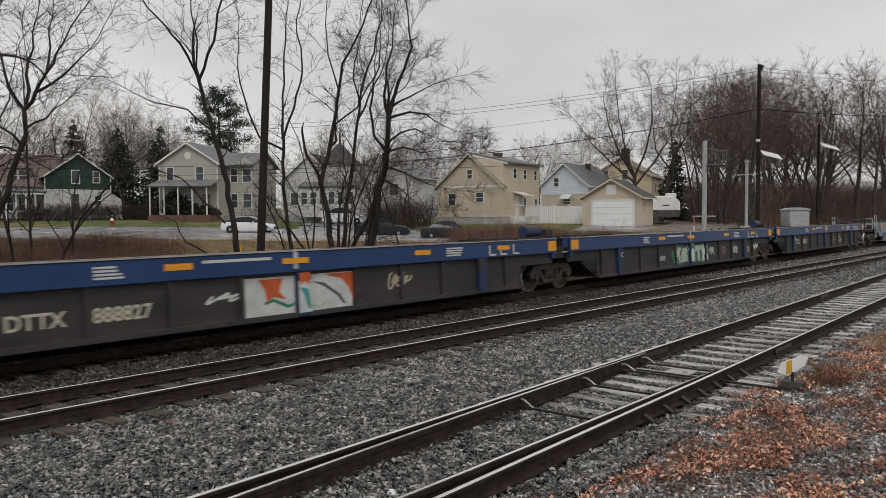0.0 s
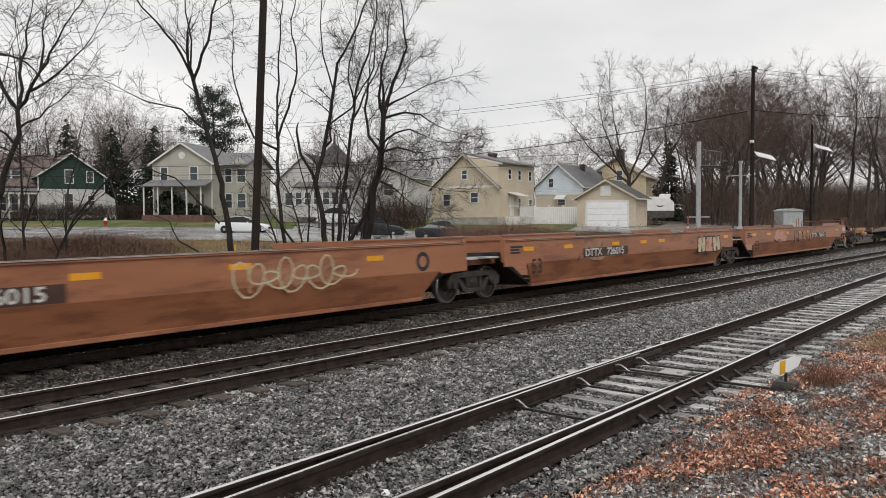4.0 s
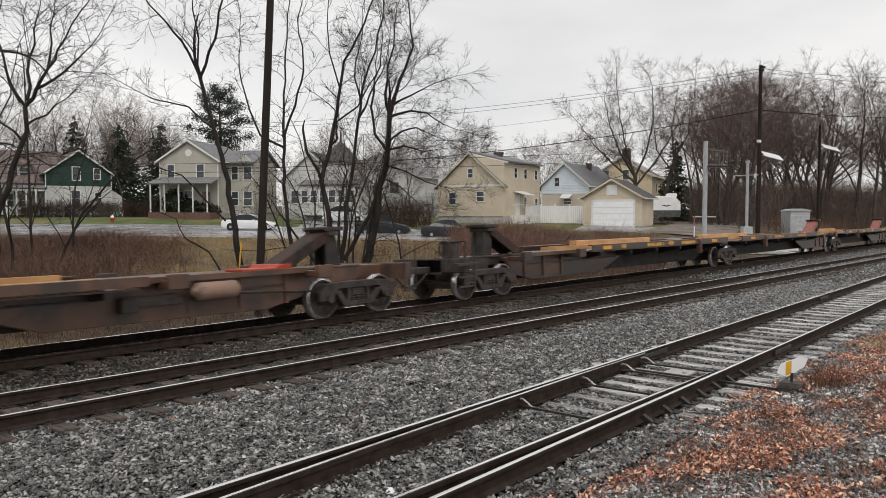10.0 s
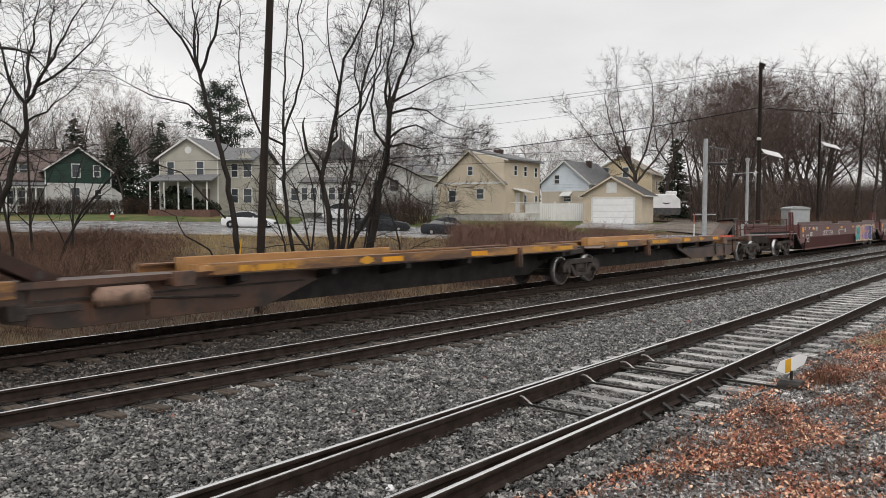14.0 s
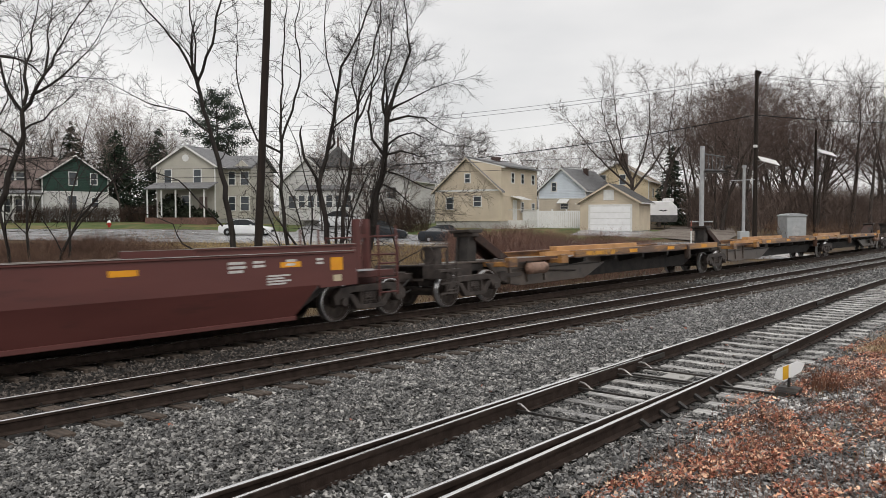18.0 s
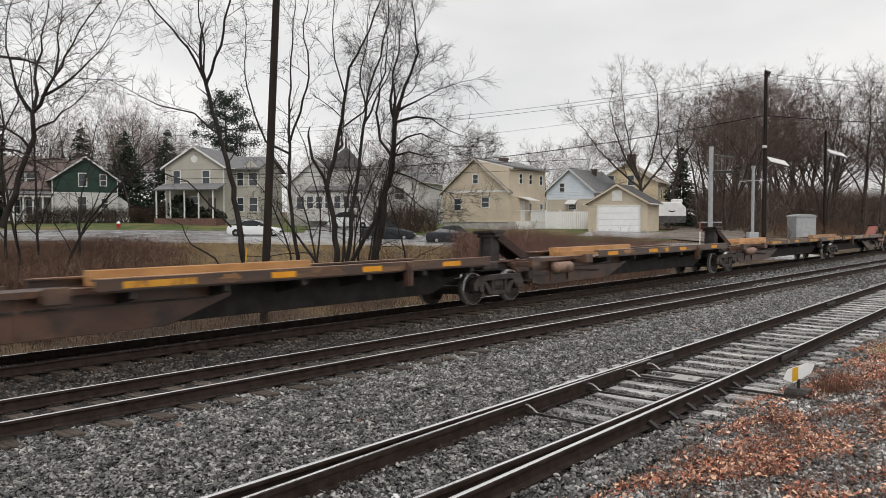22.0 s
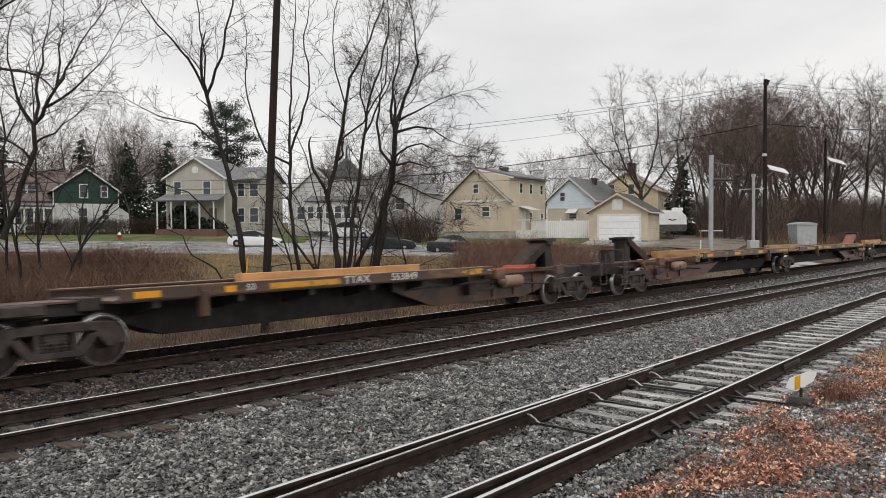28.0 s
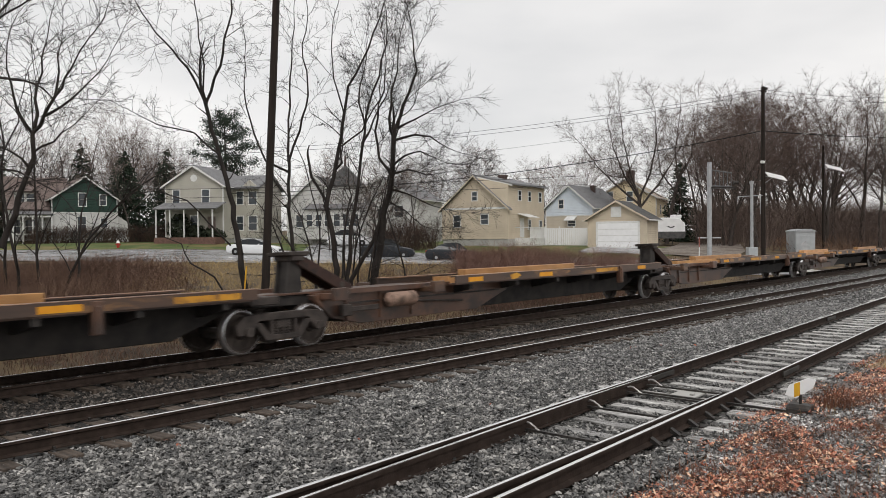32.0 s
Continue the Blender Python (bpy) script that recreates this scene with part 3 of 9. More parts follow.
M_BLOND = material("blond_dead_grass", (0.36, 0.25, 0.13), (0.50, 0.38, 0.22), 0.85, scale=3, island=0.4)
M_STALK = material("red_brown_stalk", (0.13, 0.05, 0.03), (0.20, 0.10, 0.06), 0.8, scale=4, island=0.4)
blades("dead_grass", 9000, bank_grass, 0.10, 0.003, M_DRY, 31, "short dead grass on the bank", "grass")
blades("weed_stalks", 3600, lambda r, n: (r.normal(7.3, 1.4, n), r.normal(1.9, 0.5, n), np.full(n, 0.06)), 0.24, 0.003, M_STALK, 32, "reddish dead weed stalks among the leaves", "weeds")
blades("weed_stalks", 5200, bank_weeds, 0.17, 0.0028, M_STALK, 34, "low red-brown dead weeds between the leaves", "weeds", 0.6)
blades("dead_grass", 10000, lambda r, n: (lambda x, y: (x, y, ground_top(x, y)))(14.5 + 12 * r.random(n) ** 1.6, r.normal(2.3, 0.45, n).clip(1.2, 3.3)), 0.13, 0.004, M_BLOND, 35, "blond dead grass further along the bank", "grass", 0.7)
blades("weed_stalks", 320, lambda r, n: (r.normal(10.95, 0.14, n), r.normal(2.7, 0.14, n), np.full(n, 0.05)), 0.36, 0.004, M_STALK, 33, "reddish dead weeds by the switch stand", "weeds")


# ---- freight train: empty well cars and spine cars ----
M_WHEEL = material("wheel_steel", (0.055, 0.044, 0.039), (0.105, 0.086, 0.075), 0.45, 0.4, scale=5, bump=0.2)
M_TREAD = material("bright_tread", (0.86, 0.86, 0.87), (0.74, 0.74, 0.75), 0.36, 1.0, scale=3)
M_BOGIE = material("grimy_cast_steel", (0.034, 0.0275, 0.0245), (0.073, 0.059, 0.052), 0.6, scale=4, bump=0.4, bump_scale=25)
M_BLACK = material("black_grime", (0.022, 0.02, 0.0195), (0.048, 0.042, 0.038), 0.7, scale=3, bump=0.2)
M_BLUE = material("faded_blue_paint", (0.011, 0.038, 0.122), (0.015, 0.05, 0.15), 0.42, spec=0.35, scale=1.2, spots=(0.03, 0.042, 0.08), spot_scale=1.3, spot_at=0.68, stretch=(0.5, 1, 2))
M_PANEL = material("sooty_grey_paint", (0.030, 0.027, 0.027), (0.055, 0.05, 0.047), 0.65, scale=1.0, spots=(0.10, 0.075, 0.055), spot_scale=0.8, spot_at=0.66, stretch=(0.5, 1, 2))
M_RIB = material("sooty_blue_paint", (0.016, 0.032, 0.085), (0.024, 0.045, 0.11), 0.55, scale=1.5, spots=(0.04, 0.036, 0.036), spot_scale=1.5, spot_at=0.55)
M_GREY = material("light_grey_paint", (0.20, 0.245, 0.275), (0.23, 0.275, 0.305), 0.42, spec=0.35, scale=0.8, spots=(0.17, 0.20, 0.225), spot_scale=0.9, spot_at=0.66, stretch=(0.4, 1, 2))
M_BROWN = material("faded_brown_paint", (0.31, 0.12, 0.058), (0.38, 0.162, 0.082), 0.42, spec=0.35, scale=0.7, spots=(0.215, 0.085, 0.046), spot_scale=1.1, spot_at=0.55, stretch=(0.4, 1, 2))
M_OXIDE = material("oxide_red_paint", (0.1, 0.035, 0.031), (0.128, 0.045, 0.039), 0.42, spec=0.35, scale=0.7, spots=(0.065, 0.03, 0.026), spot_scale=0.8, spot_at=0.64, stretch=(0.4, 1, 2))
M_DECKYEL = material("worn_yellow_paint", (0.45, 0.225, 0.06), (0.29, 0.14, 0.048), 0.38, spec=0.5, scale=1.5, spots=(0.12, 0.062, 0.035), spot_scale=0.9, spot_at=0.5, stretch=(0.4, 1, 2))
M_DECKTAN = material("tan_brown_paint", (0.46, 0.215, 0.075), (0.38, 0.17, 0.062), 0.38, spec=0.5, scale=1.2, spots=(0.16, 0.08, 0.05), spot_scale=1.2, spot_at=0.58, stretch=(0.4, 1, 2))
M_PLANK = material("wet_deck_plank", (0.58, 0.315, 0.125), (0.42, 0.22, 0.09), 0.38, scale=4, bump=0.3, stretch=(0.3, 4, 1), objrand=0.25)
M_SILL = material("rusty_sill", (0.08, 0.043, 0.03), (0.135, 0.07, 0.045), 0.38, spec=0.5, scale=1.5, spots=(0.05, 0.036, 0.03), spot_scale=1.0, spot_at=0.55)
M_SILLFADED = material("faded_red_sill", (0.17, 0.066, 0.047), (0.23, 0.095, 0.065), 0.38, spec=0.5, scale=1.2, spots=(0.08, 0.04, 0.032), spot_scale=0.9, spot_at=0.56, stretch=(0.4, 1, 2))
M_SILLRED = material("red_brown_sill", (0.058, 0.029, 0.020), (0.102, 0.048, 0.031), 0.36, spec=0.5, scale=1.2, spots=(0.04, 0.029, 0.024), spot_scale=0.9, spot_at=0.5, stretch=(0.4, 1, 2))
M_SILLGREY = material("grey_brown_sill", (0.085, 0.066, 0.054), (0.125, 0.098, 0.08), 0.38, spec=0.5, scale=1.2, spots=(0.04, 0.03, 0.026), spot_scale=1.1, spot_at=0.6)
M_STRUT = material("dark_rusty_strut", (0.04, 0.022, 0.018), (0.075, 0.04, 0.03), 0.65, scale=2, spots=(0.025, 0.02, 0.018), spot_scale=2, spot_at=0.55)
M_HITCHRED = material("faded_red_paint", (0.25, 0.085, 0.066), (0.32, 0.125, 0.098), 0.6, scale=2, spots=(0.15, 0.07, 0.05), spot_scale=2, spot_at=0.62)
M_YELPATCH = material("bright_yellow_paint", (0.66, 0.33, 0.035), (0.55, 0.26, 0.035), 0.4, scale=3, spots=(0.2, 0.1, 0.04), spot_scale=3, spot_at=0.6)
M_EDGE = material("rusted_edge_paint", (0.105, 0.06, 0.04), (0.058, 0.038, 0.03), 0.4, scale=1.6, spots=(0.26, 0.135, 0.055), spot_scale=0.9, spot_at=0.60, stretch=(0.4, 1, 2), spec=0.5)
M_TANK = material("dusty_tank_paint", (0.24, 0.15, 0.11), (0.32, 0.21, 0.16), 0.6, scale=2, spots=(0.12, 0.08, 0.06), spot_scale=2, spot_at=0.6)
M_ORANGE = material("amber_reflector", (0.80, 0.36, 0.02), (0.72, 0.30, 0.02), 0.4, scale=5)
M_TEXTW = material("stencil_white", (0.66, 0.65, 0.62), (0.52, 0.51, 0.49), 0.6, scale=9)
M_STENCIL = material("cream_stencil", (0.60, 0.55, 0.44), (0.46, 0.42, 0.33), 0.6, scale=9)
M_TEXTD = material("stencil_dark", (0.02, 0.022, 0.028), (0.03, 0.03, 0.035), 0.6, scale=9)
M_NUMBER = material("dark_brown_patch", (0.055, 0.028, 0.02), (0.075, 0.038, 0.027), 0.6, scale=4)
M_RUSTLIP = material("worn_rusty_edge", (0.50, 0.30, 0.20), (0.30, 0.17, 0.11), 0.35, scale=3, spots=(0.12, 0.07, 0.05), spot_scale=1.2, spot_at=0.58, spec=0.6, stretch=(0.4, 1, 2))
# pale strips along the well cars' tops: sky glint put into their colour
M_TOPGLINT = material("top_edge_glint", (0.46, 0.43, 0.40), (0.30, 0.275, 0.25), 0.25, 0.3, scale=4, spec=0.6, stretch=(0.4, 1, 2))
M_PALE = material("galvanised_rail", (0.55, 0.56, 0.56), (0.42, 0.43, 0.44), 0.5, 0.3, scale=3)
M_PAINT = {k: material("spray_" + k, c, tuple(0.8 * q for q in c), 0.5, scale=3) for k, c in
           {"white": (0.62, 0.64, 0.62), "green": (0.03, 0.22, 0.12), "orange": (0.62, 0.12, 0.03), "mint": (0.42, 0.55, 0.42), "tan": (0.36, 0.20, 0.12), "pink": (0.42, 0.10, 0.24),
            "red": (0.42, 0.06, 0.03), "cream": (0.58, 0.50, 0.34), "teal": (0.05, 0.32, 0.34), "violet": (0.25, 0.14, 0.36), "peach": (0.60, 0.30, 0.22), "rust": (0.34, 0.17, 0.11), "brick": (0.16, 0.06, 0.035), "slate": (0.10, 0.10, 0.12), "black": (0.02, 0.02, 0.02), "blue": (0.03, 0.06, 0.25)}.items()}

SPEED = 22.64
LINE_Y, LINE_Z, CANT = 14.12, -0.035, -2.67
WHEEL_R = 0.46
TRAIN = []   # (thing, station at the clip's start)
WHEELS = []


def sideframe_mesh(y):
    s = Solid()
    a, b = y - 0.09, y + 0.09
    s.prism([(-1.18, 0.60), (-0.98, 0.79), (-0.4, 0.82), (0.4, 0.82), (0.98, 0.79), (1.18, 0.60), (1.14, 0.40), (0.80, 0.40), (0.64, 0.66), (-0.64, 0.66), (-0.80, 0.40), (-1.14, 0.40)], a, b)
    s.prism([(-0.74, 0.62), (-0.56, 0.62), (-0.34, 0.36), (0.34, 0.36), (0.56, 0.62), (0.74, 0.62), (0.46, 0.25), (-0.46, 0.25)], a + 0.01, b - 0.01)
    for x in (-0.34, 0.26):
        s.box(x, x + 0.08, a + 0.01, b - 0.01, 0.34, 0.68)
    for x in (-0.89, 0.89):
        s.tube((x, y - 0.15, 0.46), (x, y + 0.12, 0.46), 0.105, n=10)
    return s.mesh("sideframe", M_BOGIE, 0.012)


def spring_mesh():
    prof = [(0.0, 0.36)]
    for k in range(5):
        prof += [(0.068, 0.37 + k * 0.058), (0.068, 0.392 + k * 0.058), (0.05, 0.402 + k * 0.058), (0.05, 0.42 + k * 0.058)]
    prof.append((0.0, 0.66))
    return Solid().lathe(prof, (0, 0, 0), (0, 0, 1), 8).mesh("spring", M_BOGIE)


def wheelset_meshes():
    body, tread = Solid().tube((0, -0.8, 0), (0, 0.8, 0), 0.08, n=10), Solid()
    for d in (-1, 1):
        prof = [(0.05, 0.0), (0.10, 0.10), (0.13, 0.10), (0.16, 0.03), (0.36, 0.015), (0.39, 0.065), (WHEEL_R - 0.006, 0.068), (WHEEL_R - 0.006, -0.06), (WHEEL_R + 0.022, -0.062), (WHEEL_R + 0.02, -0.09), (0.40, -0.09), (0.36, -0.02), (0.14, -0.04), (0.05, -0.09)]
        body.lathe([(r, d * h) for r, h in prof], (0, d * 0.765, 0), (0, 1, 0), 20)
        tread.lathe([(WHEEL_R - 0.035, d * 0.0725), (WHEEL_R - 0.003, d * 0.0625)], (0, d * 0.765, 0), (0, 1, 0), 20)
        tread.lathe([(WHEEL_R - 0.004, d * 0.062), (WHEEL_R, d * 0.055), (WHEEL_R + 0.001, d * -0.05)], (0, d * 0.765, 0), (0, 1, 0), 20)
        for k in range(3):
            a = k * 2.094
            body.box(math.cos(a) * 0.26 - 0.03, math.cos(a) * 0.26 + 0.03, d * 0.765 + d * 0.01 - 0.012, d * 0.765 + d * 0.03 + 0.012, math.sin(a) * 0.26 - 0.03, math.sin(a) * 0.26 + 0.03)
    k, n = len(body.f), len(body.f) + len(tread.f)
    body.add(tread.v, tread.f)
    me = bpy.data.meshes.new("wheelset")
    me.from_pydata(body.v, [], body.f)
    bm = bmesh.new()
    bm.from_mesh(me)
    for i, q in enumerate(bm.faces):
        q.material_index, q.smooth = (1 if i >= k else 0), True
    bmesh.ops.recalc_face_normals(bm, faces=bm.faces)
    bm.to_mesh(me)
    bm.free()
    me.set_sharp_from_angle(angle=radians(40))
    me.materials.append(M_WHEEL)
    me.materials.append(M_TREAD)
    return me


FRAME_NEAR, FRAME_FAR = sideframe_mesh(-1.0), sideframe_mesh(1.0)
SPRING = spring_mesh()
WHEELSET = wheelset_meshes()
BOLSTER = Solid().box(-0.2, 0.2, -1.05, 1.05, 0.50, 0.70).tube((0, 0, 0.68), (0, 0, 0.86), 0.24, n=14).box(-0.95, -0.86, -0.6, 0.6, 0.3, 0.42).box(0.86, 0.95, -0.6, 0.6, 0.3, 0.42).mesh("bogie", M_BOGIE, 0.01)


def bogie(car, x):
    b = part("bogie", BOLSTER, None, car, "grimy two-axle freight bogie", pose(x, 0, 0))
    part("sideframe", FRAME_NEAR, None, b)
    part("sideframe", FRAME_FAR, None, b)
    for y in (-1.0, 1.0):
        for dx in (-0.15, 0.0, 0.15):
            part("spring", SPRING, None, b, at=pose(dx, y, 0))
    for dx in (-0.89, 0.89):
        me = new("wheelset", WHEELSET)
        me.parent = b
        me.matrix_basis = pose(dx, 0, WHEEL_R)
        WHEELS.append((me, dx))
    return b


def car_thing(name, label, category, s, group):
    t = thing(name, label, category, pose(s, LINE_Y, LINE_Z, CANT), group)
    TRAIN.append((t, s))
    return t


def coupler(car, x, d):
    part("coupler", Solid().box(min(x, x + d * 1.1), max(x, x + d * 1.1), -0.1, 0.1, 0.78, 0.95).box(x + d * 1.0 - 0.18, x + d * 1.0 + 0.18, -0.17, 0.17, 0.72, 1.0), M_BOGIE, car, "knuckle coupler", bevel=0.02)
    part("air_hose", Solid().tube((x + d * 0.4, -0.35, 0.8), (x + d * 0.9, -0.3, 0.42), 0.025, n=6).tube((x + d * 0.9, -0.3, 0.42), (x + d * 1.3, -0.2, 0.5), 0.025, n=6), M_BLACK, car)


PITCH = 0.942   # spacing of the side markings


def side_text(car, text, x, z, size, mat, y=-1.532, bold=0.004):
    x *= PITCH
    return lettering(text, size, mat, car, pose(x, y, z, 90, 0, 0), bold=bold)


def plate(car, x0, x1, z0, z1, mat, name="reflector", y=-1.528, label=""):
    return part(name, Solid().box(x0 * PITCH, x1 * PITCH, y - 0.004, y, z0, z1), mat, car, label)


def bars(car, x0, x1, z0, z1, rows, mat, seed=0, y=-1.53, name="stencil"):
    """Unreadable stencilled lines."""
    rnd, s = random.Random(seed), Solid()
    x0, x1 = x0 * PITCH, x1 * PITCH
    h = (z1 - z0) / (rows * 1.6)
    for k in range(rows):
        z = z1 - (k * 1.6 + 1) * h
        e = x1 - (x1 - x0) * rnd.uniform(0, 0.35)
        s.box(x0, e, y - 0.003, y, z, z + h)
    return part(name, s, mat, car, "small stencilled lines")


def blob(cx, cz, w, h, rnd, n=16, rough=0.25):
    return [(cx + w / 2 * math.cos(2 * math.pi * k / n) * (1 + rnd.uniform(-rough, rough)), cz + h / 2 * math.sin(2 * math.pi * k / n) * (1 + rnd.uniform(-rough, rough))) for k in range(n)]


DIGITS = ([(-0.30, -0.5), (0.35, -0.5), (0.30, 0.5), (-0.05, 0.5), (-0.48, 0.28), (-0.38, 0.08), (-0.1, 0.18)],
          [(-0.5, -0.5), (0.5, -0.5), (0.48, -0.2), (0.0, -0.2), (0.46, 0.12), (0.42, 0.5), (-0.42, 0.5), (-0.5, 0.2), (0.08, 0.26), (0.02, 0.1), (-0.45, -0.2)],
          [(-0.5, -0.5), (0.3, -0.5), (0.52, -0.2), (0.46, 0.1), (-0.08, 0.16), (-0.04, 0.28), (0.48, 0.3), (0.5, 0.5), (-0.46, 0.48), (-0.46, -0.02), (0.1, -0.1), (0.06, -0.26), (-0.5, -0.22)])
BUBBLES = ([(-0.5, -0.5), (-0.1, -0.45), (-0.12, -0.1), (0.1, -0.1), (0.3, -0.48), (0.55, -0.4), (0.3, 0.05), (0.52, 0.4), (0.2, 0.48), (-0.05, 0.2), (-0.1, 0.5), (-0.45, 0.45)],
           [(-0.5, -0.45), (0.5, -0.4), (0.45, -0.05), (0.2, -0.02), (0.42, 0.15), (0.3, 0.42), (-0.35, 0.36), (-0.5, 0.0)],
           [(-0.45, -0.48), (0.2, -0.5), (0.52, -0.25), (0.3, 0.0), (0.5, 0.3), (0.05, 0.5), (-0.5, 0.32), (-0.3, 0.0)],
           [(-0.5, 0.45), (0.55, 0.5), (0.5, 0.22), (0.2, 0.18), (0.25, -0.5), (-0.15, -0.45), (-0.1, 0.15), (-0.5, 0.12)])


def spray(car, x0, x1, z0, z1, colours, letters, seed, y=-1.53, outline="black", back=None, glyphs=()):
    """A patch of sprayed shapes: a background cloud and bulging figures with an outline."""
    rnd = random.Random(seed)
    x0, x1 = x0 * PITCH, x1 * PITCH
    w, h, lift = x1 - x0, z1 - z0, 0.0
    def lay(poly, mat):
        nonlocal lift
        lift += 0.0016
        return Solid().prism([(max(x0 - 0.2, min(x1 + 0.2, p[0])), max(z0, min(z1, p[1]))) for p in poly], y - lift, y - lift + 0.001), M_PAINT[mat]
    first = None
    items = []
    if back:
        for k in range(3):
            items.append(lay(blob(x0 + w * (k + 0.5) / 3, (z0 + z1) / 2, w / 2.2, h * 1.05, rnd, 22, 0.12), back))
    lw = w / letters
    for k in range(letters):
        cx = x0 + lw * (k + 0.5)
        c = colours[k % len(colours)]
        sl = rnd.uniform(-0.12, 0.12)
        shape = rnd.choice((0, 1, 2))
        if shape == 0:
            base = [(-0.5, -0.48), (-0.16, -0.5), (-0.1, 0.05), (0.12, -0.5), (0.5, -0.42), (0.46, 0.5), (0.14, 0.46), (0.1, 0.0), (-0.12, 0.48), (-0.48, 0.42)]
        elif shape == 1:
            base = [(-0.5, -0.4), (-0.3, -0.5), (0.42, -0.5), (0.5, -0.2), (0.2, -0.18), (0.48, 0.1), (0.46, 0.46), (-0.3, 0.5), (-0.5, 0.22), (-0.1, 0.16), (-0.46, -0.05)]
        else:
            base = [(-0.45, -0.5), (0.05, -0.44), (0.5, -0.5), (0.38, -0.1), (0.52, 0.2), (0.3, 0.5), (-0.1, 0.38), (-0.5, 0.48), (-0.36, 0.1), (-0.52, -0.2)]
        if glyphs:
            base = glyphs[k % len(glyphs)]
        out = [(cx + p[0] * lw * 1.16 + sl * p[1] * h, (z0 + z1) / 2 + p[1] * h * 0.98) for p in base]
        fill = [(cx + p[0] * lw * 0.98 + sl * p[1] * h, (z0 + z1) / 2 + p[1] * h * 0.84) for p in base]
        items += [lay(out, outline), lay(fill, c)]
        if rnd.random() < 0.7:
            items.append(lay(blob(cx + lw * rnd.uniform(-0.2, 0.2), (z0 + z1) / 2 + h * rnd.uniform(-0.2, 0.2), lw * 0.28, h * 0.25, rnd, 9), rnd.choice(colours)))
    for solid, mat in items:
        part("spray_shape", solid, mat, car, "" if first else "sprayed graffiti shape")
        first = True


def scribble(car, x0, x1, z0, z1, mat, seed, y=-1.53, strokes=5, r=0.022):
    """One continuous sprayed line: a looping ribbon with its own thickness."""
    rnd, s = random.Random(seed), Solid()
    x0, x1 = x0 * PITCH, x1 * PITCH
    n = strokes * 12
    w, h, ph = (x1 - x0) / strokes, (z1 - z0) / 2, rnd.uniform(0, 6.28)
    pts = []
    for k in range(n + 1):
        u = k / 12
        e = 0.62 + 0.38 * math.sin(u * 2.3 + ph)
        pts.append(Vector((x0 + (u - 0.5) * w + 0.75 * w * math.cos(u * 6.283 + ph), (z0 + z1) / 2 + h * e * math.sin(u * 6.283 + ph * 2))))
    left, right = [], []
    for k, q in enumerate(pts):
        d = pts[min(n, k + 1)] - pts[max(0, k - 1)]
        m = Vector((-d.y, d.x)).normalized() * r
        d2 = 0.002 + 0.00005 * k
        left.append((q.x - m.x, y - d2, q.y - m.y))
        right.append((q.x + m.x, y - d2, q.y + m.y))
    v = [p for a, b in zip(left, right) for p in (a, b)]
    v += [(p[0], y, p[2]) for p in v]
    o = 2 * (n + 1)
    f = [(0, 1, o + 1, o), (2 * n + 1, 2 * n, o + 2 * n, o + 2 * n + 1)]
    for k in range(n):
        a = 2 * k
        f += [(a, a + 2, a + 3, a + 1), (a, o + a, o + a + 2, a + 2), (a + 1, a + 3, o + a + 3, o + a + 1)]
    s.add(v, f)
    part("spray_scribble", s, M_PAINT[mat], car, "thin sprayed scribble")


TOP, BELT, LOW = 1.60, 0.93, 0.27


